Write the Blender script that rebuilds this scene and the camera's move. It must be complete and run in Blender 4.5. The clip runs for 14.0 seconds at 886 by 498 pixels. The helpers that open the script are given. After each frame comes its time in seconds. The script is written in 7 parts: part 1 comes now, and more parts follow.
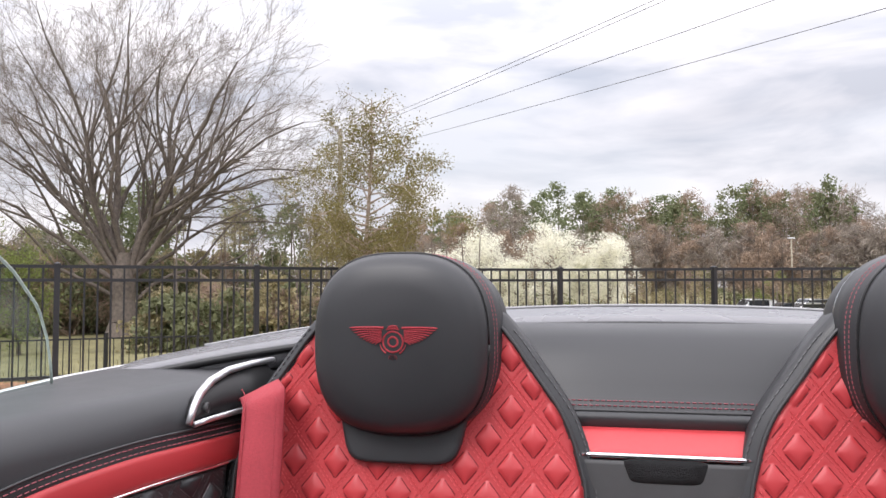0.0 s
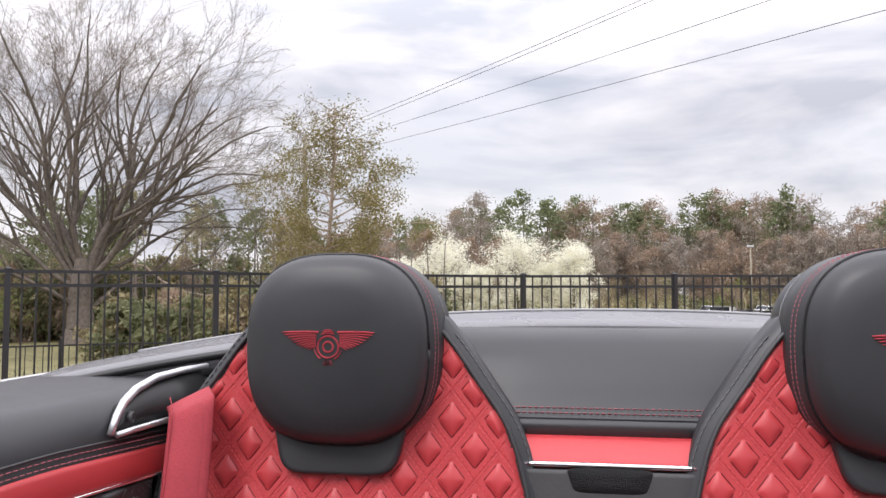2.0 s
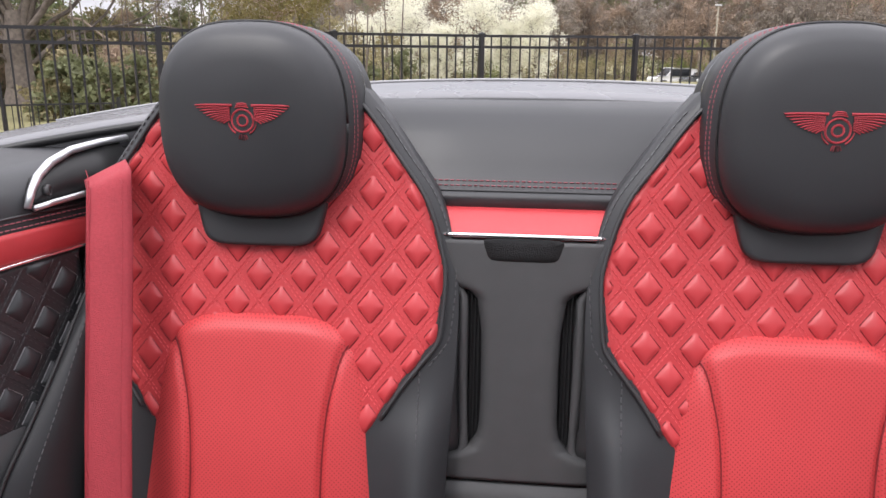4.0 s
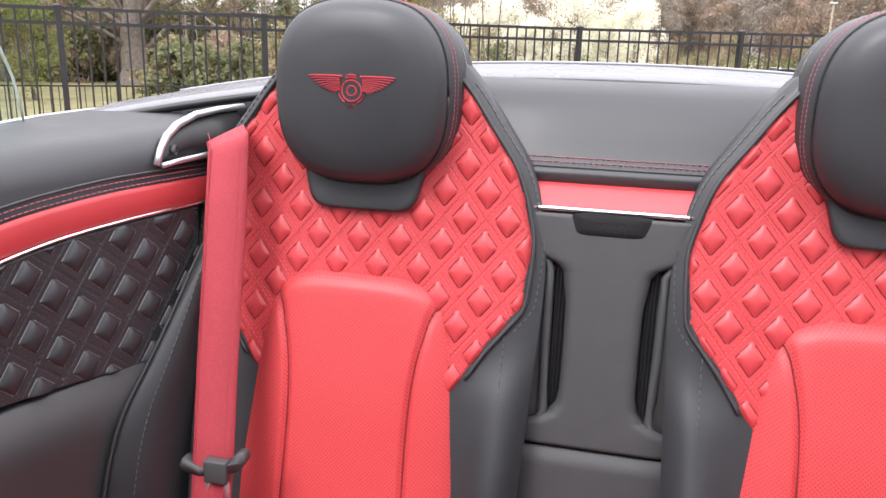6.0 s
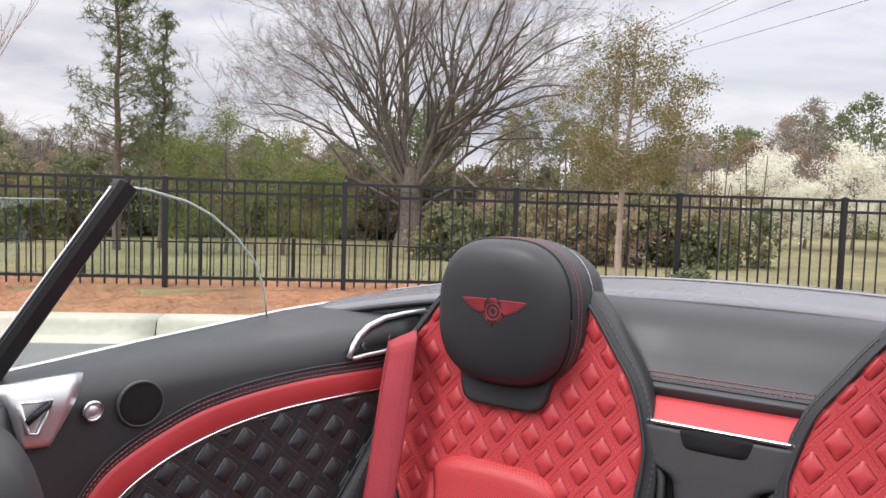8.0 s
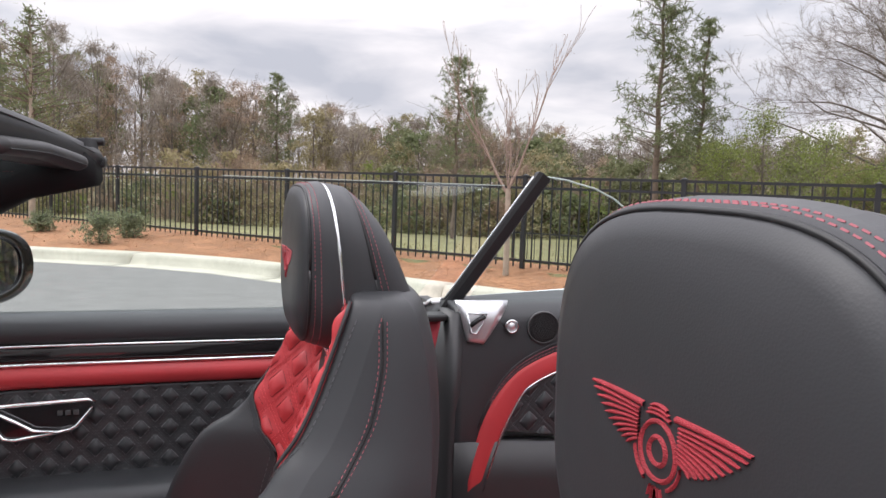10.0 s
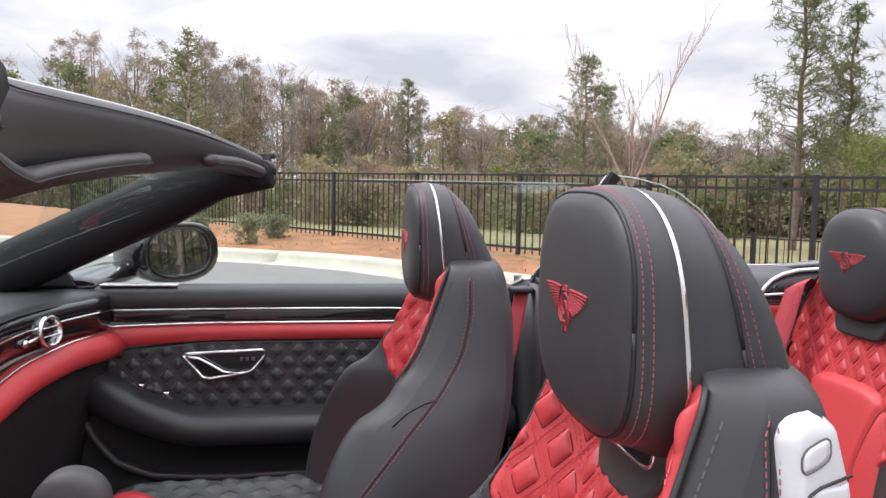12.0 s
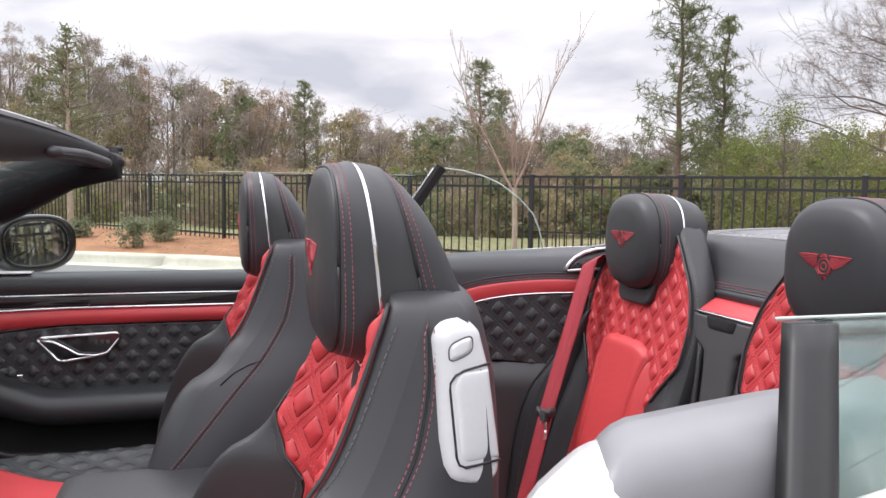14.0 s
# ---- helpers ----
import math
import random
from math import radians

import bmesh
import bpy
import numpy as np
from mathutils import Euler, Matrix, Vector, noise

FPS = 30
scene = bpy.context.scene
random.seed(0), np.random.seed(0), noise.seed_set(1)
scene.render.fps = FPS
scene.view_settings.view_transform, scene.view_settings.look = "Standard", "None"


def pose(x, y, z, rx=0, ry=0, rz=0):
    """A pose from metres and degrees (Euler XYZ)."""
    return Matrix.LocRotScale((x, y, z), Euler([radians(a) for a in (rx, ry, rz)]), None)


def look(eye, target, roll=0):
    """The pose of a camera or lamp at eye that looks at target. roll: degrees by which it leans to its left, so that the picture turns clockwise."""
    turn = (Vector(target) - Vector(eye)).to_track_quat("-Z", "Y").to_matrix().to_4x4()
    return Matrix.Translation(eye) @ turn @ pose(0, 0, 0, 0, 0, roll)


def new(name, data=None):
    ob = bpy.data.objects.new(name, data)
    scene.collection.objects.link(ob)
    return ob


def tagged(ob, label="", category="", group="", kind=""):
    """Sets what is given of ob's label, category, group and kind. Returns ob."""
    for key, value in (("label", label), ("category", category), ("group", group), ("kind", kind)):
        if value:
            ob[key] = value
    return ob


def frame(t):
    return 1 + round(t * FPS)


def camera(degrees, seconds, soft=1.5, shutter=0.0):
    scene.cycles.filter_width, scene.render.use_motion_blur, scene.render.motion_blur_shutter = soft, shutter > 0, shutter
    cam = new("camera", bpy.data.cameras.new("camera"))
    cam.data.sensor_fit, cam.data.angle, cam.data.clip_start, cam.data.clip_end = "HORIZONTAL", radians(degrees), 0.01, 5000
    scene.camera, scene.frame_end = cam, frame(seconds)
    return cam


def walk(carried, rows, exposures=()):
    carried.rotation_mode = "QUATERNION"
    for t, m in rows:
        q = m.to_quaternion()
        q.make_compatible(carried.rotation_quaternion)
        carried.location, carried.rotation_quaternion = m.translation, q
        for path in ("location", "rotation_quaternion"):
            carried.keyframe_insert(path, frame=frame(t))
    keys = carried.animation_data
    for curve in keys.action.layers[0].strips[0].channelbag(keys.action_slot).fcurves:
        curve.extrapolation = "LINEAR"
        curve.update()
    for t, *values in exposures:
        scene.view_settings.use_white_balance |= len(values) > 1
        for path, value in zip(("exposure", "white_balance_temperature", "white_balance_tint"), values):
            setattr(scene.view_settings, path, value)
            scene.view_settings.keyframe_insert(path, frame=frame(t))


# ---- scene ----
cam = camera(60.5, 14.0)
PATH = [
    (0, (-0.057, 0.241, 1.173), (-0.472, 2.195, 1.273), -0.2),
    (0.5, (-0.055, 0.247, 1.189), (-0.468, 2.202, 1.256), -0.2),
    (1, (-0.052, 0.251, 1.185), (-0.447, 2.21, 1.274), -0.1),
    (1.5, (-0.044, 0.264, 1.186), (-0.418, 2.227, 1.284), -0.1),
    (2, (-0.037, 0.277, 1.169), (-0.363, 2.247, 1.286), -0.1),
    (2.5, (-0.02, 0.282, 1.176), (-0.294, 2.263, 1.22), 0.0),
    (3, (0.0, 0.294, 1.188), (-0.241, 2.276, 1.072), 0.2),
    (3.5, (0.002, 0.298, 1.189), (-0.219, 2.247, 0.802), 0.4),
    (3.7, (0.001, 0.296, 1.187), (-0.212, 2.222, 0.693), 0.4),
    (5.8, (0.001, 0.251, 1.142), (-0.366, 2.148, 0.625), 1.5),
    (6, (0.003, 0.247, 1.166), (-0.43, 2.128, 0.645), 1.7),
    (6.5, (0.024, 0.236, 1.194), (-0.591, 2.102, 0.823), 1.7),
    (7, (0.071, 0.235, 1.208), (-0.689, 2.072, 0.995), 1.6),
    (7.5, (0.1, 0.188, 1.217), (-0.81, 1.962, 1.064), 1.7),
    (8, (0.188, 0.151, 1.258), (-0.882, 1.836, 1.126), 1.8),
    (8.5, (0.27, 0.14, 1.294), (-0.978, 1.697, 1.165), 2.0),
    (9, (0.357, 0.13, 1.28), (-1.085, 1.509, 1.145), 2.0),
    (9.2, (0.403, 0.136, 1.266), (-1.176, 1.355, 1.122), 2.1),
    (11.3, (0.807, 0.123, 1.231), (-1.166, 0.407, 1.067), 1.5),
    (11.5, (0.844, 0.113, 1.241), (-1.124, 0.421, 1.066), 1.2),
    (12, (0.9, 0.117, 1.238), (-1.069, 0.423, 1.066), 1.1),
    (12.5, (0.964, 0.149, 1.219), (-1.002, 0.468, 1.045), 1.0),
    (13, (1.024, 0.177, 1.205), (-0.936, 0.537, 1.035), 1.0),
    (13.5, (1.078, 0.205, 1.219), (-0.873, 0.61, 1.053), 1.0),
    (14, (1.104, 0.217, 1.214), (-0.81, 0.776, 1.054), 0.9),
]
walk(cam, [(t, look(e, g, r)) for t, e, g, r in PATH], [(0, 0.3), (1.9, 0.22), (2.2, 0.15), (2.5, 0.0), (3, 0.0), (3.7, 0.22), (5.8, 0.95), (6.2, 0.94), (6.6, 0.74), (7.5, 0.28), (8.5, 0.12), (9.2, 0.1), (11.3, 0.42), (14, 0.36)])

# ---- light ----
SUN_EL, SUN_AZ = radians(48), radians(205)
world = bpy.data.worlds.new("overcast_sky")
scene.world = world
world.use_nodes = True
wn, wl = world.node_tree.nodes, world.node_tree.links
wn.clear()
w_out = wn.new("ShaderNodeOutputWorld")
w_bg = wn.new("ShaderNodeBackground")
w_sky = wn.new("ShaderNodeTexSky")
w_sky.sky_type = "NISHITA"
w_sky.sun_disc = False
w_sky.sun_elevation, w_sky.sun_rotation = SUN_EL, SUN_AZ
w_skyv = wn.new("ShaderNodeVectorMath")
w_skyv.operation = "SCALE"
w_skyv.inputs["Scale"].default_value = 0.10
w_co = wn.new("ShaderNodeTexCoord")
w_map = wn.new("ShaderNodeMapping")
w_map.inputs["Scale"].default_value = (1.0, 1.0, 3.4)
w_n1 = wn.new("ShaderNodeTexNoise")
w_n1.inputs["Scale"].default_value, w_n1.inputs["Detail"].default_value = 3.6, 6.0
w_n1.inputs["Roughness"].default_value, w_n1.inputs["Distortion"].default_value = 0.5, 0.35
w_ramp = wn.new("ShaderNodeValToRGB")
w_ramp.color_ramp.elements[0].position, w_ramp.color_ramp.elements[0].color = 0.36, (0.56, 0.575, 0.655, 1)
w_ramp.color_ramp.elements[1].position, w_ramp.color_ramp.elements[1].color = 0.60, (0.985, 0.945, 0.985, 1)
w_n2 = wn.new("ShaderNodeTexNoise")
w_n2.inputs["Scale"].default_value, w_n2.inputs["Detail"].default_value = 1.7, 3.0
w_r2 = wn.new("ShaderNodeValToRGB")
w_r2.color_ramp.elements[0].position, w_r2.color_ramp.elements[0].color = 0.52, (0, 0, 0, 1)
w_r2.color_ramp.elements[1].position, w_r2.color_ramp.elements[1].color = 0.72, (0.32, 0.32, 0.32, 1)
w_mix = wn.new("ShaderNodeMixRGB")
wl.new(w_co.outputs["Generated"], w_map.inputs["Vector"])
wl.new(w_map.outputs["Vector"], w_n1.inputs["Vector"])
wl.new(w_map.outputs["Vector"], w_n2.inputs["Vector"])
wl.new(w_n1.outputs["Fac"], w_ramp.inputs["Fac"])
wl.new(w_n2.outputs["Fac"], w_r2.inputs["Fac"])
wl.new(w_sky.outputs["Color"], w_skyv.inputs[0])
wl.new(w_r2.outputs["Color"], w_mix.inputs["Fac"])
wl.new(w_ramp.outputs["Color"], w_mix.inputs["Color1"])
wl.new(w_skyv.outputs["Vector"], w_mix.inputs["Color2"])
wl.new(w_mix.outputs["Color"], w_bg.inputs["Color"])
wl.new(w_bg.outputs["Background"], w_out.inputs["Surface"])
w_bg.inputs["Strength"].default_value = 1.0
# an overcast sky is about three times brighter overhead than at the horizon
w_sep = wn.new("ShaderNodeSeparateXYZ")
w_up = wn.new("ShaderNodeMapRange")
w_up.interpolation_type = "SMOOTHSTEP"
w_up.inputs["From Min"].default_value, w_up.inputs["From Max"].default_value = 0.12, 1.0
w_up.inputs["To Min"].default_value, w_up.inputs["To Max"].default_value = 0.92, 3.0
wl.new(w_co.outputs["Generated"], w_sep.inputs[0])
wl.new(w_sep.outputs["Z"], w_up.inputs["Value"])
wl.new(w_up.outputs["Result"], w_bg.inputs["Strength"])
sun_data = bpy.data.lights.new("sun", "SUN")
sun_data.energy, sun_data.angle, sun_data.color = 1.3, radians(20), (1.0, 0.96, 0.95)
sun = new("sun", sun_data)
sun.matrix_world = look(Vector((math.sin(SUN_AZ) * 20, math.cos(SUN_AZ) * 20, 22)), (0, 0, 0))


# ---- materials ----
def mat(name, base, rough=0.6, metal=0.0, grain=0.0, grain_scale=60.0, bump=0.0, bump_scale=300.0, spec=0.5, coat=0.0, vary=0.0, rand=0.0, island=False, trans=0.0):
    """Principled surface with two scales of colour variation and a fine relief."""
    m = bpy.data.materials.new(name)
    m.use_nodes = True
    n, l = m.node_tree.nodes, m.node_tree.links
    b = n["Principled BSDF"]
    b.inputs["Roughness"].default_value, b.inputs["Metallic"].default_value = rough, metal
    b.inputs["Specular IOR Level"].default_value = spec
    b.inputs["Coat Weight"].default_value = coat
    b.inputs["Coat Roughness"].default_value = 0.05
    b.inputs["Base Color"].default_value = (*base, 1)
    co = n.new("ShaderNodeTexCoord")
    last = None
    for amount, scale, detail in ((grain, grain_scale, 4.0), (vary, grain_scale * 0.09, 3.0)):
        if amount:
            t = n.new("ShaderNodeTexNoise")
            t.inputs["Scale"].default_value, t.inputs["Detail"].default_value = scale, detail
            r = n.new("ShaderNodeMapRange")
            r.inputs["From Min"].default_value, r.inputs["From Max"].default_value = 0.25, 0.75
            r.inputs["To Min"].default_value, r.inputs["To Max"].default_value = 1 - amount, 1 + amount
            l.new(co.outputs["Object"], t.inputs["Vector"])
            l.new(t.outputs["Fac"], r.inputs["Value"])
            h = n.new("ShaderNodeVectorMath")
            h.operation = "SCALE"
            if last is None:
                h.inputs[0].default_value = base
            else:
                l.new(last, h.inputs[0])
            l.new(r.outputs["Result"], h.inputs["Scale"])
            last = h.outputs["Vector"]
    if rand:
        g = n.new("ShaderNodeNewGeometry") if island else n.new("ShaderNodeObjectInfo")
        r = n.new("ShaderNodeMapRange")
        r.inputs["To Min"].default_value, r.inputs["To Max"].default_value = 1 - rand, 1 + rand
        l.new(g.outputs["Random Per Island" if island else "Random"], r.inputs["Value"])
        h = n.new("ShaderNodeVectorMath")
        h.operation = "SCALE"
        if last is None:
            h.inputs[0].default_value = base
        else:
            l.new(last, h.inputs[0])
        l.new(r.outputs["Result"], h.inputs["Scale"])
        last = h.outputs["Vector"]
    if last is not None:
        l.new(last, b.inputs["Base Color"])
    if bump:
        t = n.new("ShaderNodeTexNoise")
        t.inputs["Scale"].default_value, t.inputs["Detail"].default_value = bump_scale, 3.0
        u = n.new("ShaderNodeBump")
        u.inputs["Strength"].default_value, u.inputs["Distance"].default_value = bump, 0.004
        l.new(co.outputs["Object"], t.inputs["Vector"])
        l.new(t.outputs["Fac"], u.inputs["Height"])
        l.new(u.outputs["Normal"], b.inputs["Normal"])
    if trans:
        b.inputs["Subsurface Weight"].default_value = 0.0
        tr = n.new("ShaderNodeBsdfTranslucent")
        tr.inputs["Color"].default_value = (*[min(1, c * 1.3) for c in base], 1)
        mx = n.new("ShaderNodeMixShader")
        mx.inputs["Fac"].default_value = trans
        l.new(b.outputs["BSDF"], mx.inputs[1])
        l.new(tr.outputs["BSDF"], mx.inputs[2])
        l.new(mx.outputs["Shader"], n["Material Output"].inputs["Surface"])
    return m


def leather(name, base, rough=0.45):
    """Pebbled hide: cell relief, soft wear in the gloss."""
    m = bpy.data.materials.new(name)
    m.use_nodes = True
    n, l = m.node_tree.nodes, m.node_tree.links
    b = n["Principled BSDF"]
    co = n.new("ShaderNodeTexCoord")
    v = n.new("ShaderNodeTexVoronoi")
    v.inputs["Scale"].default_value = 900.0
    u = n.new("ShaderNodeBump")
    u.inputs["Strength"].default_value, u.inputs["Distance"].default_value = 0.07, 0.0005
    t = n.new("ShaderNodeTexNoise")
    t.inputs["Scale"].default_value, t.inputs["Detail"].default_value = 9.0, 5.0
    r = n.new("ShaderNodeMapRange")
    r.inputs["From Min"].default_value, r.inputs["From Max"].default_value = 0.3, 0.7
    r.inputs["To Min"].default_value, r.inputs["To Max"].default_value = rough - 0.05, rough + 0.08
    r2 = n.new("ShaderNodeMapRange")
    r2.inputs["From Min"].default_value, r2.inputs["From Max"].default_value = 0.3, 0.7
    r2.inputs["To Min"].default_value, r2.inputs["To Max"].default_value = 0.92, 1.07
    h = n.new("ShaderNodeVectorMath")
    h.operation = "SCALE"
    h.inputs[0].default_value = base
    l.new(co.outputs["Object"], v.inputs["Vector"])
    l.new(co.outputs["Object"], t.inputs["Vector"])
    l.new(v.outputs["Distance"], u.inputs["Height"])
    l.new(u.outputs["Normal"], b.inputs["Normal"])
    l.new(t.outputs["Fac"], r.inputs["Value"])
    l.new(t.outputs["Fac"], r2.inputs["Value"])
    l.new(r.outputs["Result"], b.inputs["Roughness"])
    l.new(r2.outputs["Result"], h.inputs["Scale"])
    l.new(h.outputs["Vector"], b.inputs["Base Color"])
    b.inputs["Specular IOR Level"].default_value = 0.5
    return m


def perforated(name, base, pitch, axes=(0, 2)):
    """Leather pierced with rows of small dark holes, staggered."""
    m = leather(name, base, 0.5)
    n, l = m.node_tree.nodes, m.node_tree.links
    b = n["Principled BSDF"]
    co = n.new("ShaderNodeTexCoord")
    sep = n.new("ShaderNodeSeparateXYZ")
    l.new(co.outputs["Object"], sep.inputs[0])

    def op(kind, a, c=None, d=None):
        k = n.new("ShaderNodeMath")
        k.operation = kind
        for i, x in enumerate((a, c, d)):
            if x is None:
                continue
            if isinstance(x, (int, float)):
                k.inputs[i].default_value = x
            else:
                l.new(x, k.inputs[i])
        return k.outputs[0]
    a, c = sep.outputs[axes[0]], sep.outputs[axes[1]]
    p = op("MULTIPLY", op("ADD", a, c), 1 / pitch)
    q = op("MULTIPLY", op("SUBTRACT", a, c), 1 / pitch)
    fp, fq = op("SUBTRACT", op("FRACT", p), 0.5), op("SUBTRACT", op("FRACT", q), 0.5)
    dist = op("SQRT", op("ADD", op("MULTIPLY", fp, fp), op("MULTIPLY", fq, fq)))
    hole = op("LESS_THAN", dist, 0.19)
    old = b.inputs["Base Color"].links[0].from_socket
    mx = n.new("ShaderNodeMixRGB")
    mx.inputs["Color2"].default_value = (base[0] * 0.45, base[1] * 0.4, base[2] * 0.4, 1)
    l.new(hole, mx.inputs["Fac"])
    l.new(old, mx.inputs["Color1"])
    l.new(mx.outputs["Color"], b.inputs["Base Color"])
    return m


def glass(name, tint=(0.93, 0.97, 0.96), gloss=0.10):
    """A thin pane: clear passage with a mirror sheen that grows at grazing angles."""
    m = bpy.data.materials.new(name)
    m.use_nodes = True
    n, l = m.node_tree.nodes, m.node_tree.links
    n.remove(n["Principled BSDF"])
    tr, gl, mx = n.new("ShaderNodeBsdfTransparent"), n.new("ShaderNodeBsdfGlossy"), n.new("ShaderNodeMixShader")
    fr = n.new("ShaderNodeFresnel")
    fr.inputs["IOR"].default_value = 1.45
    tr.inputs["Color"].default_value = (*tint, 1)
    gl.inputs["Roughness"].default_value = 0.02
    k = n.new("ShaderNodeMath")
    k.operation = "MULTIPLY"
    k.inputs[1].default_value = gloss
    l.new(fr.outputs[0], k.inputs[0])
    l.new(k.outputs[0], mx.inputs["Fac"])
    l.new(tr.outputs[0], mx.inputs[1])
    l.new(gl.outputs[0], mx.inputs[2])
    l.new(mx.outputs[0], n["Material Output"].inputs["Surface"])
    return m


BLACK = leather("black_leather", (0.035, 0.036, 0.039), 0.42)
DIMK = mat("matt_black_lining", (0.009, 0.009, 0.010), 0.65, spec=0.22, bump=0.15, bump_scale=900, grain=0.1, grain_scale=30)
BLACK2 = leather("charcoal_leather", (0.040, 0.040, 0.042), 0.42)
RED = leather("red_leather", (0.52, 0.050, 0.057), 0.42)
REDP = perforated("red_perforated_leather", (0.57, 0.055, 0.060), 0.0046)
BELT = mat("red_webbing", (0.36, 0.034, 0.048), 0.7, grain=0.12, grain_scale=400, bump=0.4, bump_scale=900, vary=0.05)
STITCH_R = mat("red_thread", (0.36, 0.105, 0.125), 0.7)
STITCH_P = mat("pale_red_thread", (0.66, 0.09, 0.10), 0.7)
STITCH_K = mat("grey_thread", (0.11, 0.11, 0.115), 0.7)
STITCH_D = mat("dark_thread", (0.085, 0.085, 0.09), 0.7)
# groove shade round the red quilt diamonds, put into a dark seam colour
SEAM_SHADE_R = mat("red_seam_groove_shade", (0.20, 0.014, 0.020), 0.7)
SILVER = mat("pale_silver_lacquer", (0.66, 0.67, 0.68), 0.38, metal=0.25, grain=0.02, grain_scale=200)
SEAM_K = mat("charcoal_seam", (0.17, 0.17, 0.175), 0.6)
WOODBARK = mat("woods_bark", (0.170, 0.140, 0.118), 0.95, grain=0.3, grain_scale=3)
EMBR = mat("red_embroidery", (0.42, 0.035, 0.05), 0.55, grain=0.25, grain_scale=900, bump=0.5, bump_scale=1500)
CHROME = mat("bright_chrome", (0.86, 0.87, 0.88), 0.10, metal=1.0)
SATIN = mat("satin_silver", (0.70, 0.71, 0.73), 0.32, metal=0.8, grain=0.03, grain_scale=300)
GLOSSK = mat("gloss_black_lacquer", (0.012, 0.010, 0.011), 0.08, coat=0.6)
PLASTIC = mat("grey_black_plastic", (0.062, 0.062, 0.064), 0.55, bump=0.25, bump_scale=1800, grain=0.06, grain_scale=40)
DARK = mat("dark_carpet", (0.012, 0.012, 0.013), 0.9, bump=0.6, bump_scale=800, grain=0.3, grain_scale=300)
RUBBER = mat("black_rubber", (0.014, 0.014, 0.015), 0.45, grain=0.1, grain_scale=60)
MESHK = mat("black_speaker_mesh", (0.010, 0.010, 0.011), 0.6, bump=0.9, bump_scale=2600)
EDGEG = mat("pale_glass_edge", (0.50, 0.56, 0.52), 0.3)
PAINT = mat("white_car_paint", (0.80, 0.80, 0.80), 0.16, coat=0.7, grain=0.01, grain_scale=5)
MIRRORM = mat("mirror_glass", (0.90, 0.91, 0.92), 0.015, metal=1.0)
GLASS = glass("window_glass")
GLASSR = glass("tinted_side_glass", (0.80, 0.90, 0.87), 0.6)
# base lightened to carry the sky's grazing sheen on the trim
SHEENL = leather("sky_sheen_leather", (0.21, 0.21, 0.22), 0.36)
# smooth deck leather, its bluish grey raised in place of reflected sky
DECK = leather("sky_sheen_deck_leather", (0.150, 0.150, 0.160), 0.25)
MOULD = mat("light_grey_pressed_trim", (0.30, 0.30, 0.31), 0.5, grain=0.05, grain_scale=30)
ASPHALT = mat("grey_asphalt", (0.185, 0.178, 0.170), 0.88, grain=0.28, grain_scale=45, bump=0.6, bump_scale=160, vary=0.12)
CONCRETE = mat("pale_concrete", (0.50, 0.47, 0.39), 0.85, grain=0.12, grain_scale=18, bump=0.35, bump_scale=90, vary=0.12)
GRASS = mat("spring_grass", (0.185, 0.168, 0.076), 0.95, grain=0.35, grain_scale=2.6, bump=0.9, bump_scale=40, vary=0.30)
BLADE = mat("grass_blades", (0.195, 0.178, 0.078), 0.85, rand=0.35, island=True)
MULCH = mat("pine_straw_mulch", (0.34, 0.165, 0.085), 0.95, grain=0.35, grain_scale=30, bump=1.0, bump_scale=60, vary=0.25)
STRAW = mat("pine_straw", (0.36, 0.175, 0.085), 0.9, rand=0.45, island=True)
IRON = mat("black_fence_metal", (0.016, 0.016, 0.019), 0.42, grain=0.08, grain_scale=20)
BARKT = mat("grey_twig_bark", (0.215, 0.18, 0.155), 0.95, grain=0.2, grain_scale=3)
BARK = mat("grey_brown_bark", (0.145, 0.120, 0.102), 0.95, grain=0.35, grain_scale=7, bump=0.9, bump_scale=22, vary=0.2)
BARKP = mat("pale_young_bark", (0.36, 0.29, 0.23), 0.9, grain=0.25, grain_scale=14, bump=0.5, bump_scale=40)
BUDBARK = mat("pinkish_twig_bark", (0.30, 0.215, 0.175), 0.9, grain=0.2, grain_scale=20)
BARKR = mat("pine_bark", (0.16, 0.12, 0.095), 0.95, grain=0.35, grain_scale=8, bump=0.9, bump_scale=25)
NEEDLE = mat("pine_needles", (0.165, 0.190, 0.095), 0.8, rand=0.35, island=True, trans=0.35)
NEEDLE2 = mat("dark_pine_needles", (0.165, 0.175, 0.090), 0.8, rand=0.35, island=True, trans=0.35)
LEAFY = mat("yellow_green_leaves", (0.190, 0.165, 0.062), 0.8, rand=0.35, island=True, trans=0.3)
LEAFG = mat("fresh_green_leaves", (0.190, 0.225, 0.065), 0.8, rand=0.4, island=True, trans=0.35)
LEAFO = mat("olive_leaves", (0.290, 0.250, 0.140), 0.8, rand=0.3, island=True, trans=0.3)
TWIGG = mat("grey_brown_twigs", (0.285, 0.245, 0.205), 0.95, rand=0.3, island=True, trans=0.2)
TWIGR = mat("russet_twigs", (0.310, 0.230, 0.170), 0.95, rand=0.3, island=True, trans=0.2)
BUDS = mat("reddish_buds", (0.310, 0.235, 0.165), 0.9, rand=0.3, island=True, trans=0.25)
BLOSSOM = mat("white_blossom", (0.80, 0.78, 0.68), 0.85, rand=0.16, island=True, trans=0.35)
SHRUB = mat("grey_green_shrub", (0.200, 0.225, 0.130), 0.85, rand=0.45, island=True, trans=0.2)
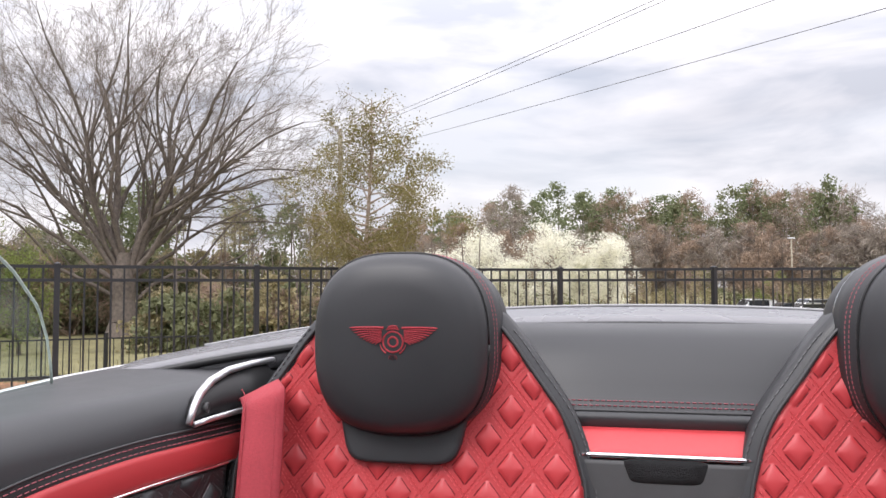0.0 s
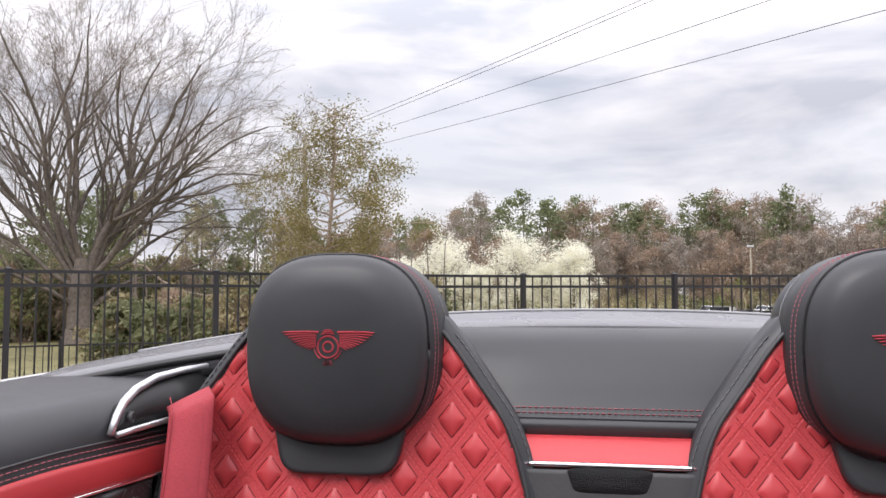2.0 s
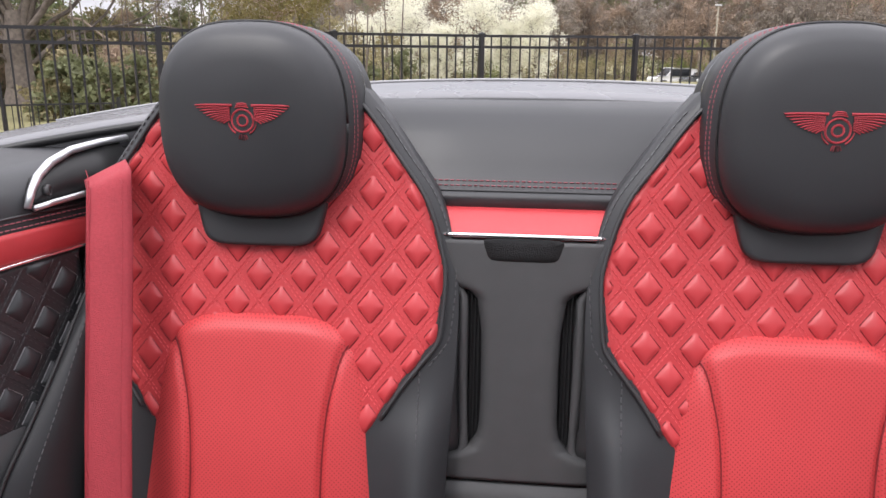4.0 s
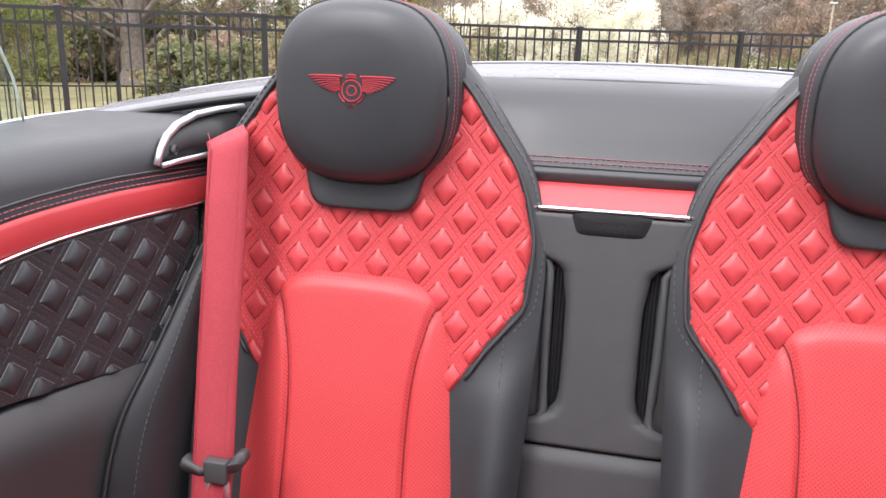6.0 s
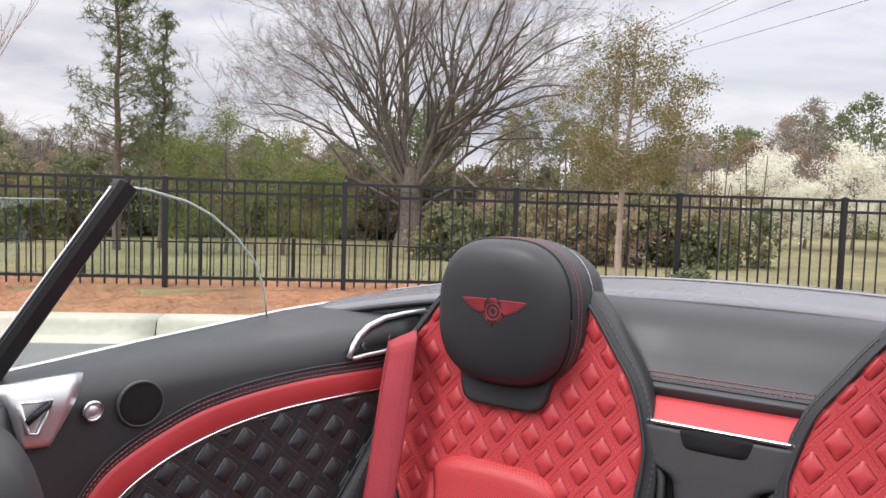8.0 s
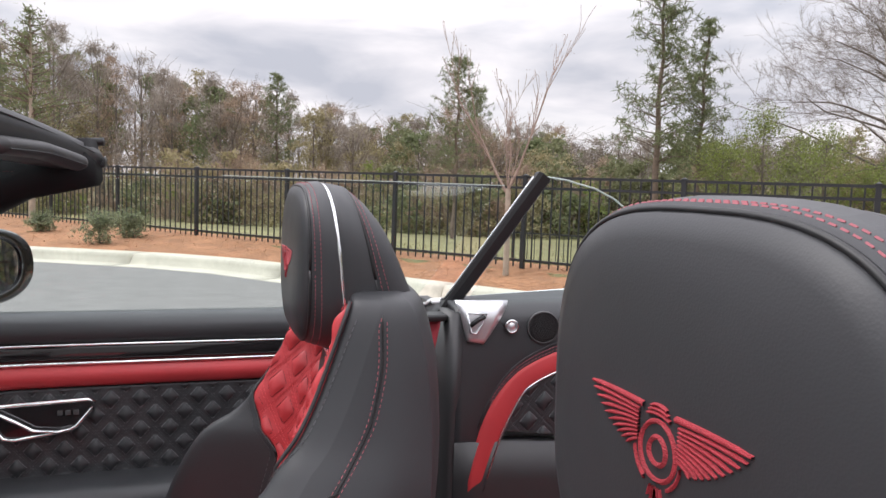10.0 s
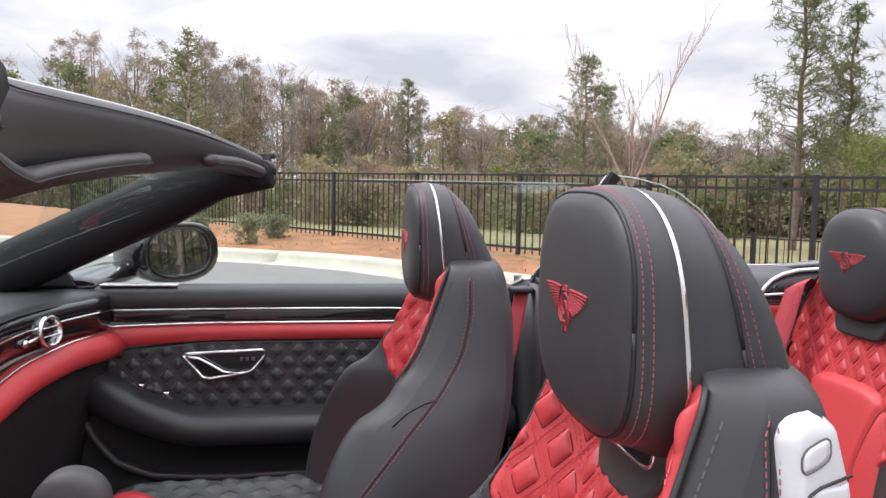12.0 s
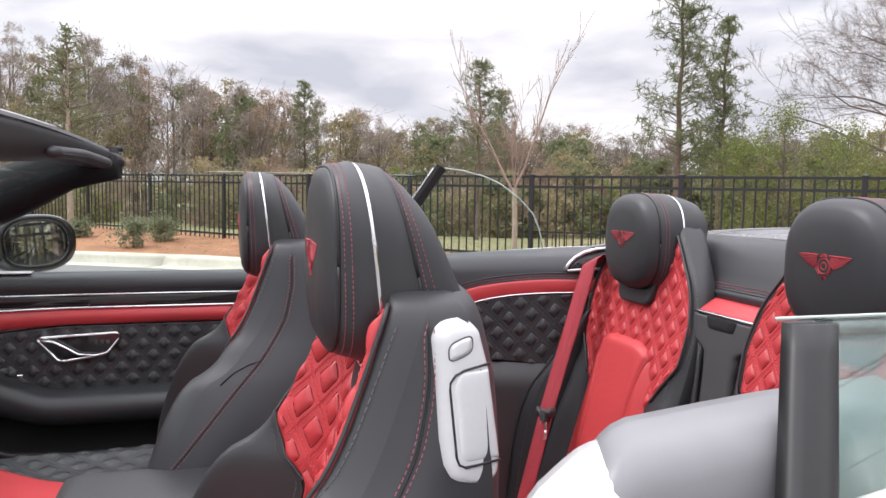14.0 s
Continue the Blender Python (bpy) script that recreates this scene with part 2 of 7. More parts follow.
TIMBER = mat("weathered_pole_timber", (0.30, 0.27, 0.21), 0.95, grain=0.2, grain_scale=6, bump=0.5, bump_scale=40)
WIRE = mat("dark_wire", (0.05, 0.05, 0.055), 0.6)
CARGREY = mat("grey_car_paint", (0.12, 0.125, 0.13), 0.25, coat=0.5)
CARGLASS = mat("dark_car_glass", (0.02, 0.022, 0.025), 0.08)


# ---- building helpers ----
def link_mesh(name, me, material, parent=None, label=""):
    ob = new(name, me)
    if material is not None and not me.materials:
        me.materials.append(material)
    if parent is not None:
        ob.parent = parent
    if label:
        tagged(ob, label)
    return ob


def part(name, bm, material, parent=None, label="", smooth=True):
    me = bpy.data.meshes.new(name)
    bmesh.ops.recalc_face_normals(bm, faces=bm.faces[:])
    for f in bm.faces:
        f.smooth = smooth
    bm.to_mesh(me)
    bm.free()
    return link_mesh(name, me, material, parent, label)


def soup(name, verts, faces, material, parent=None, label="", smooth=True):
    me = bpy.data.meshes.new(name)
    me.from_pydata([tuple(v) for v in verts], [], faces)
    if smooth:
        me.polygons.foreach_set("use_smooth", [True] * len(me.polygons))
    me.update()
    return link_mesh(name, me, material, parent, label)


def thing(name, at, label, category, group="", kind=""):
    ob = new(name)
    ob.location = at
    ob.empty_display_size = 0.1
    return tagged(ob, label, category, group, kind)


def lerp(x, xs, ys):
    return float(np.interp(x, xs, ys))


def curve(x, xs, ys):
    """Smooth interpolation through a table, with no overshoot."""
    if x <= xs[0]:
        return ys[0]
    if x >= xs[-1]:
        return ys[-1]
    i = 0
    while x > xs[i + 1]:
        i += 1
    g = [(ys[k + 1] - ys[k]) / (xs[k + 1] - xs[k]) for k in range(max(0, i - 1), min(len(xs) - 1, i + 2))]
    j = i - max(0, i - 1)
    here = g[j]
    bend = lambda a, b: 2 * a * b / (a + b) if a * b > 0 else 0.0
    m0 = bend(g[j - 1], here) if j > 0 else here
    m1 = bend(here, g[j + 1]) if j + 1 < len(g) else here
    h = xs[i + 1] - xs[i]
    t = (x - xs[i]) / h
    return (2 * t ** 3 - 3 * t * t + 1) * ys[i] + (t ** 3 - 2 * t * t + t) * h * m0 + (3 * t * t - 2 * t ** 3) * ys[i + 1] + (t ** 3 - t * t) * h * m1


def loft(name, rings, material, parent=None, label="", closed=True, caps=True, smooth=True):
    """Skins a list of rings (each n points) into one mesh; caps close the ends."""
    k, n = len(rings), len(rings[0])
    verts = [p for r in rings for p in r]
    faces = []
    for i in range(k - 1):
        for j in range(n if closed else n - 1):
            q = (j + 1) % n
            faces.append((i * n + j, i * n + q, (i + 1) * n + q, (i + 1) * n + j))
    if caps and closed:
        faces.append(tuple(range(n))[::-1])
        faces.append(tuple((k - 1) * n + j for j in range(n)))
    bm = bmesh.new()
    vs = [bm.verts.new(p) for p in verts]
    for f in faces:
        bm.faces.new([vs[i] for i in f])
    return part(name, bm, material, parent, label, smooth)


def slab(name, pts, off, material, parent=None, label="", smooth=True):
    """A curved sheet (grid of points) with thickness: the back lies at pts + off."""
    P = np.asarray(pts, float)
    nu, nv = P.shape[:2]
    Q = P + np.asarray(off, float)
    verts = np.concatenate([P.reshape(-1, 3), Q.reshape(-1, 3)])
    N = nu * nv
    faces = []
    for i in range(nu - 1):
        for j in range(nv - 1):
            a, b, c, d = i * nv + j, i * nv + j + 1, (i + 1) * nv + j + 1, (i + 1) * nv + j
            faces.append((a, b, c, d))
            faces.append((N + d, N + c, N + b, N + a))
    rim = [(i, 0) for i in range(nu)] + [(nu - 1, j) for j in range(1, nv)] + [(i, nv - 1) for i in range(nu - 2, -1, -1)] + [(0, j) for j in range(nv - 2, 0, -1)]
    ids = [i * nv + j for i, j in rim]
    for a, b in zip(ids, ids[1:] + ids[:1]):
        faces.append((b, a, N + a, N + b))
    me = bpy.data.meshes.new(name)
    me.from_pydata(verts.tolist(), [], faces)
    bm = bmesh.new()
    bm.from_mesh(me)
    bmesh.ops.recalc_face_normals(bm, faces=bm.faces[:])
    for f in bm.faces:
        f.smooth = smooth
    bm.to_mesh(me)
    bm.free()
    return link_mesh(name, me, material, parent, label)


def frames_along(path):
    P = [Vector(p) for p in path]
    out, up = [], Vector((0, 0, 1))
    for i, p in enumerate(P):
        t = (P[min(i + 1, len(P) - 1)] - P[max(i - 1, 0)]).normalized()
        s = t.cross(up)
        if s.length < 1e-3:
            s = t.cross(Vector((0, 1, 0)))
        s.normalize()
        out.append((p, t, s, s.cross(t).normalized()))
    return out


def tube(name, path, r, material, parent=None, label="", n=8, flat=1.0, closed=False):
    """A round (or flattened) bar along a path; r is a number or one per point."""
    rs = r if isinstance(r, (list, tuple)) else [r] * len(path)
    rings = []
    for (p, t, s, u), rr in zip(frames_along(path), rs):
        rings.append([p + s * (rr * math.cos(a)) + u * (rr * flat * math.sin(a)) for a in [2 * math.pi * j / n for j in range(n)]])
    if closed:
        rings.append(rings[0])
    return loft(name, rings, material, parent, label, caps=not closed)


def box_part(name, lo, hi, material, parent=None, label="", bevel=0.0, seg=2):
    bm = bmesh.new()
    bmesh.ops.create_cube(bm, size=1)
    for v in bm.verts:
        v.co = Vector([(lo[i] + hi[i]) / 2 + v.co[i] * (hi[i] - lo[i]) for i in range(3)])
    if bevel:
        bmesh.ops.bevel(bm, geom=bm.edges[:], offset=bevel, segments=seg, profile=0.6, affect="EDGES")
    return part(name, bm, material, parent, label, smooth=bool(bevel))


def superellipse(a, b, n=40, e=3.0, cx=0.0, cz=0.0):
    out = []
    for k in range(n):
        t = 2 * math.pi * k / n
        c, s = math.cos(t), math.sin(t)
        out.append((cx + a * math.copysign(abs(c) ** (2 / e), c), cz + b * math.copysign(abs(s) ** (2 / e), s)))
    return out


def stitches(name, lines, material, parent, size=0.0042, gap=0.0022, r=0.0006):
    """Small raised threads laid end to end along each polyline of (point, normal)."""
    verts, faces = [], []
    for line in lines:
        P = [Vector(p) for p, _ in line]
        Nn = [Vector(q) for _, q in line]
        L = [0.0]
        for a, b in zip(P, P[1:]):
            L.append(L[-1] + (b - a).length)
        s = 0.0
        while s + size < L[-1]:
            ends = []
            for q in (s, s + size):
                i = max(0, min(len(P) - 2, int(np.searchsorted(L, q)) - 1))
                w = (q - L[i]) / max(1e-9, L[i + 1] - L[i])
                ends.append((P[i].lerp(P[i + 1], w), Nn[i].lerp(Nn[i + 1], w).normalized()))
            (a, na), (b, nb) = ends
            t = (b - a).normalized()
            side = t.cross(na).normalized() * r
            k = len(verts)
            verts += [a + side, a - side, a + na * r * 1.5, b + side, b - side, b + nb * r * 1.5]
            faces += [(k, k + 2, k + 5, k + 3), (k + 2, k + 1, k + 4, k + 5), (k, k + 1, k + 2), (k + 3, k + 5, k + 4)]
            s += size + gap
    ob = soup(name, verts, faces, material, parent, smooth=False)
    ob["kind"] = "stuff"
    return ob


def quilt_height(a, b, strip=0.195, high=0.0040):
    """Relief of diamond quilting at lattice coordinates a, b: soft pillows with a sewn edge between crossing strips."""
    da, db = min(a % 1, 1 - a % 1), min(b % 1, 1 - b % 1)
    if da > strip and db > strip:
        ka = 1 - ((0.5 - da) / (0.5 - strip)) ** 2
        kb = 1 - ((0.5 - db) / (0.5 - strip)) ** 2
        m = (min(da, db) - strip) / (0.5 - strip)
        return high * (0.90 * (ka * kb) ** 0.32 + 0.25 * (1 - (1 - m) ** 2))
    d = min(da, db)
    return high * 0.26 * (1 - (2 * d / strip - 1) ** 6) * (1 if d < strip else 0)


def quilt(name, surface, nrm, nu, nv, px, pz, lat, material, parent, label="", high=0.0040, back=0.012, fade=0.03, shift=(0.0, 0.0)):
    """A quilted cover: surface(u, v) -> point, lat(u, v) -> flat coordinates in metres on the cover, nrm(u, v) -> outward normal.
    The cover turns in at its rim by the depth back."""
    verts, faces, low = [], [], {}
    for i in range(nu):
        for j in range(nv):
            u, v = i / (nu - 1), j / (nv - 1)
            x, z = lat(u, v)
            h = quilt_height((x + shift[0]) / px + (z + shift[1]) / pz, (x + shift[0]) / px - (z + shift[1]) / pz, high=high)
            k = min(1.0, min(u, 1 - u, v, 1 - v) / fade)
            n = Vector(nrm(u, v))
            verts.append(Vector(surface(u, v)) + n * (h * k - 0.004 * (1 - k) ** 2))
            if i in (0, nu - 1) or j in (0, nv - 1):
                low[i * nv + j] = verts[-1] - n * back
    for i in range(nu - 1):
        for j in range(nv - 1):
            faces.append((i * nv + j, i * nv + j + 1, (i + 1) * nv + j + 1, (i + 1) * nv + j))
    rim = [i * nv for i in range(nu)] + [(nu - 1) * nv + j for j in range(1, nv)] + [i * nv + nv - 1 for i in range(nu - 2, -1, -1)] + list(range(nv - 2, 0, -1))
    at = {}
    for q in rim:
        at[q] = len(verts)
        verts.append(low[q])
    for a, b in zip(rim, rim[1:] + rim[:1]):
        faces.append((b, a, at[a], at[b]))
    me = bpy.data.meshes.new(name)
    me.from_pydata([tuple(p) for p in verts], [], faces)
    bm = bmesh.new()
    bm.from_mesh(me)
    bmesh.ops.recalc_face_normals(bm, faces=bm.faces[:])
    for f in bm.faces:
        f.smooth = True
    bm.to_mesh(me)
    bm.free()
    return link_mesh(name, me, material, parent, label)


def quilt_seams(name, surface, nrm, px, pz, inside, span, to_uv, material, parent, edge, strip=0.195, high=0.0040, shift=(0.0, 0.0), size=0.0034, gap=0.0024, r=0.0006):
    """Two close rows of thread along every strip of a quilt, and a fine line round every diamond, wherever inside(x, z)
    holds. On red covers that line is groove shade laid as dark thread.
    """
    x0, x1, z0, z1 = span
    rows, rims = [], []
    for fam in (1, -1):
        cs = [(x + shift[0]) / px + fam * (z + shift[1]) / pz for x in (x0, x1) for z in (z0, z1)]
        for k in range(int(math.floor(min(cs))), int(math.ceil(max(cs))) + 1):
            for o in (-0.045, 0.045, -strip * .97, strip * .97):
                c, line = k + o, []
                for s in range(int((z1 - z0) / 0.0015) + 1):
                    z = z0 + s * 0.0015
                    x = (c - fam * (z + shift[1]) / pz) * px - shift[0]
                    ok = x0 <= x <= x1 and inside(x, z)
                    if ok and abs(o) > .1:
                        e = ((x + shift[0]) / px - fam * (z + shift[1]) / pz) % 1
                        ok = strip <= e <= 1 - strip
                    if ok:
                        u, v = to_uv(x, z)
                        n = Vector(nrm(u, v))
                        line.append((Vector(surface(u, v)) + n * high * 0.27, n))
                    if (not ok or s == int((z1 - z0) / 0.0015)) and line:
                        if len(line) > 3:
                            (rims if abs(o) > .1 else rows).append(line)
                        line = []
    stitches("seam", rims, edge, parent, size=0.006, gap=0.0, r=r)
    return stitches(name, rows, material, parent, size=size, gap=gap, r=0.00050)

# ---- ground ----
FD, FN, FO = Vector((.782, .623)), Vector((-.623, .782)), 8.07      # fence line: direction, normal, offset
F0 = Vector((-6.42, 5.21))
CORNER = F0 + FD * 5.49
FD2 = Vector((.985, .172))
FN2 = Vector((-.172, .985))
FO2 = FN2.dot(CORNER)


def beyond(x, y):
    """Signed distance past the fence line."""
    return max(FN.x * x + FN.y * y - FO, FN2.x * x + FN2.y * y - FO2)


def along(x, y):
    return (x - F0.x) * FD.x + (y - F0.y) * FD.y


def bed_width(u):
    return lerp(u, [-14, -11.5, -9.5, -8.0, -6.6, -5.5, 30], [4.2, 3.6, 2.75, 1.95, 1.35, 1.10, 1.08])


def lie(s):
    return lerp(s, [0, 1, 4, 8, 22, 45, 60, 110, 400], [.26, .20, -.15, -.52, -1.0, -.75, -1.2, -1.8, -3.0])


def ground():
    rs = list(np.linspace(0, 7, 8)) + list(np.linspace(7.6, 30, 50)) + list(np.geomspace(31, 1800, 40))
    n = 220
    verts, faces = [], []
    for r in rs:
        for k in range(n):
            a = 2 * math.pi * k / n
            x, y = r * math.cos(a), r * math.sin(a)
            s = beyond(x, y)
            z = -.06 if s < -.25 else lie(max(s, 0)) - .01
            if s > 2:
                z += .05 * noise.noise((x * .3, y * .3, 0))
            verts.append((x, y, z))
    for i in range(len(rs) - 1):
        for k in range(n):
            q = (k + 1) % n
            faces.append((i * n + k, (i + 1) * n + k, (i + 1) * n + q, i * n + q))
    tagged(soup("ground", verts, faces, GRASS), "mown spring grass falling away beyond the fence", "ground", kind="structure")


ground()


def edge_point(u, off, z):
    """A point on the bed side: u along the fence line, off metres towards the car."""
    if u <= 5.49:
        p = F0 + FD * u - FN * off
    elif u >= 6.6:
        p = CORNER + FD2 * (u - 5.49) - FN2 * off
    else:
        w = (u - 5.49) / 1.11
        n = (FN * (1 - w) + FN2 * w).normalized()
        p = CORNER + FD2 * (u - 5.49) * w - n * off
    return (p.x, p.y, z)


US = list(np.linspace(-30, -15, 12)) + list(np.linspace(-14.5, 20, 120))


def kerb_side():
    rim = [edge_point(u, bed_width(u) + .62, .0) for u in US] + [(60, 16, 0), (60, -60, 0), (-60, -60, 0), (-60, -36, 0)]
    me = soup("road", rim, [tuple(range(len(rim)))[::-1]], ASPHALT, smooth=False)
    tagged(me, "grey asphalt of the car park", "road", kind="structure")
    kroot = thing("kerb", edge_point(0, 1.3, 0), "pale concrete kerb and gutter", "kerb", kind="structure")
    o = kroot.location.copy()
    prof = [(.64, .001), (.60, .006), (.36, .004), (.335, .02), (.30, .10), (.285, .135), (.26, .150), (.02, .156), (.0, .150), (.0, .05)]
    # cast in lengths with open joints
    step = 2.44
    u = -29.0
    while u < 19:
        us = np.linspace(u + .006, u + step - .006, 9)
        slab("kerb_length", [[Vector(edge_point(v, bed_width(v) + off, z)) - o for off, z in prof] for v in us], (0, 0, -.05), CONCRETE, kroot)
        u += step
    rows = []
    for u in US:
        b = bed_width(u)
        rows.append([edge_point(u, b + .01 - (b + .55) * t, lerp(t, [0, .06, .5, .8, 1], [.140, .165, .215, .285, .275]) + .018 * noise.noise((u * 2.1, t * 6, 1)) * math.sin(math.pi * min(1, t * 1.2))) for t in np.linspace(0, 1, 15)])
    tagged(soup("mulch_bed", [p for r in rows for p in r], [(i * 15 + j, i * 15 + j + 1, (i + 1) * 15 + j + 1, (i + 1) * 15 + j) for i in range(len(US) - 1) for j in range(14)], MULCH), "reddish-brown pine straw bed behind the kerb", "mulch bed", kind="structure")
    rng = np.random.default_rng(5)
    V, F = [], []
    for _ in range(14000):
        u = rng.uniform(-14, 8)
        t = rng.uniform(.03, .97)
        b = bed_width(u)
        p = Vector(edge_point(u, b - (b + .5) * t, lerp(t, [0, .06, .5, .8, 1], [.140, .165, .215, .285, .275]) + .012 + .018 * noise.noise((u * 2.1, t * 6, 1)) * math.sin(math.pi * min(1, t * 1.2))))
        a, e = rng.uniform(0, math.pi), rng.uniform(-.25, .45)
        d = Vector((math.cos(a), math.sin(a), e)) * rng.uniform(.04, .10)
        w = Vector((-math.sin(a), math.cos(a), 0)) * rng.uniform(.003, .009)
        k = len(V)
        V += [p - w, p + w, p + d]
        F.append((k, k + 1, k + 2))
    tagged(soup("pine_straw", V, F, STRAW, smooth=False), "loose brown pine straw", "mulch", kind="stuff")
    V, F = [], []
    for _ in range(42000):
        u = rng.uniform(-12, 14)
        s = .45 + rng.gamma(1.6, 2.6)
        p = Vector(edge_point(u, -s, 0))
        p.z = lie(s) - .01
        h = rng.uniform(.04, .11)
        a = rng.uniform(0, 6.28)
        w = Vector((math.cos(a), math.sin(a), 0)) * rng.uniform(.004, .010)
        k = len(V)
        V += [p - w, p + w, p + Vector((rng.uniform(-.05, .05), rng.uniform(-.05, .05), h))]
        F.append((k, k + 1, k + 2))
    tagged(soup("grass_blades", V, F, BLADE, smooth=False), "short spring grass blades", "grass", kind="stuff")


kerb_side()


def bar_mesh(name, lo, hi, bevel=.003):
    bm = bmesh.new()
    bmesh.ops.create_cube(bm, size=1)
    for v in bm.verts:
        v.co = Vector([(lo[i] + hi[i]) / 2 + v.co[i] * (hi[i] - lo[i]) for i in range(3)])
    if bevel:
        bmesh.ops.bevel(bm, geom=[e for e in bm.edges if abs(e.verts[0].co.z - e.verts[1].co.z) > .2] or bm.edges[:], offset=bevel, segments=1, affect="EDGES")
    me = bpy.data.meshes.new(name)
    bm.to_mesh(me)
    bm.free()
    me.materials.append(IRON)
    return me


def post_mesh():
    bm = bmesh.new()
    for w, z0, z1 in ((.0255, 0, 1.125), (.031, 1.125, 1.140)):
        r = bmesh.ops.create_cube(bm, size=1)
        for v in r["verts"]:
            v.co = Vector((v.co.x * 2 * w, v.co.y * 2 * w, (z0 + z1) / 2 + v.co.z * (z1 - z0)))
    top = bmesh.ops.create_cone(bm, cap_ends=True, segments=4, radius1=.040, radius2=.006, depth=.016)
    bmesh.ops.rotate(bm, verts=top["verts"], cent=(0, 0, 0), matrix=Matrix.Rotation(math.pi / 4, 3, "Z"))
    bmesh.ops.translate(bm, verts=top["verts"], vec=(0, 0, 1.148))
    me = bpy.data.meshes.new("post")
    bm.to_mesh(me)
    bm.free()
    me.materials.append(IRON)
    return me


def fences():
    pts = [F0 + FD * (1.83 * k) for k in (-10.6, -9.25, -7.95, -6.7, -5.52, -4.345, -3.225, -2.12, -1.045, 0, 1, 2, 3)]
    e = Vector((-.584, 9.52))
    pts += [e] + [e + Vector((1.808, .285)) * k for k in range(1, 6)]
    z0 = .262
    root = thing("fence", (pts[9].x, pts[9].y, z0), "black metal picket fence with flat rails and capped posts", "fence")
    o = root.location.copy()
    pm = post_mesh()
    pk = bar_mesh("picket", (-.0085, -.0085, .02), (.0085, .0085, 1.118), .002)
    for p in pts:
        ob = link_mesh("post", pm, None, root)
        ob.matrix_basis = pose(p.x - o.x, p.y - o.y, 0, 0, 0, math.degrees(math.atan2(FD.y, FD.x)))
    for a, b in zip(pts, pts[1:]):
        d = b - a
        ang = math.degrees(math.atan2(d.y, d.x))
        rm = bar_mesh("rail", (.02, -.0125, 0), (d.length - .02, .0125, .030), 0)
        for z in (1.098, .972, .085):
            ob = link_mesh("rail", rm, None, root)
            ob.matrix_basis = pose(a.x - o.x, a.y - o.y, z, 0, 0, ang)
        for i in range(15):
            q = a + d * ((i + 1) / 16)
            ob = link_mesh("picket", pk, None, root)
            ob.matrix_basis = pose(q.x - o.x, q.y - o.y, 0, 0, 0, ang)
    # low fence further down the slope
    low = [Vector(p) for p in ((-15.4, 7.2), (-13.7, 8.9), (-12.1, 10.4), (-10.8, 11.7), (-9.2, 12.9), (-7.6, 13.9))]
    r2 = thing("low_fence", (low[2].x, low[2].y, -.58), "low black metal fence on the grass slope", "fence")
    o = r2.location.copy()
    pk2 = bar_mesh("picket", (-.008, -.008, .03), (.008, .008, .80), 0)
    for p in low:
        ob = link_mesh("post", bar_mesh("post", (-.03, -.03, -.05), (.03, .03, .92), .004), None, r2)
        ob.location = (p.x - o.x, p.y - o.y, 0)
    for a, b in zip(low, low[1:]):
        d = b - a
        ang = math.degrees(math.atan2(d.y, d.x))
        rm = bar_mesh("rail", (.03, -.013, 0), (d.length - .03, .013, .03), 0)
        for z in (.80, .06):
            ob = link_mesh("rail", rm, None, r2)
            ob.matrix_basis = pose(a.x - o.x, a.y - o.y, z, 0, 0, ang)
        for i in range(13):
            q = a + d * ((i + 1) / 14)
            ob = link_mesh("picket", pk2, None, r2)
            ob.matrix_basis = pose(q.x - o.x, q.y - o.y, 0, 0, 0, ang)


fences()

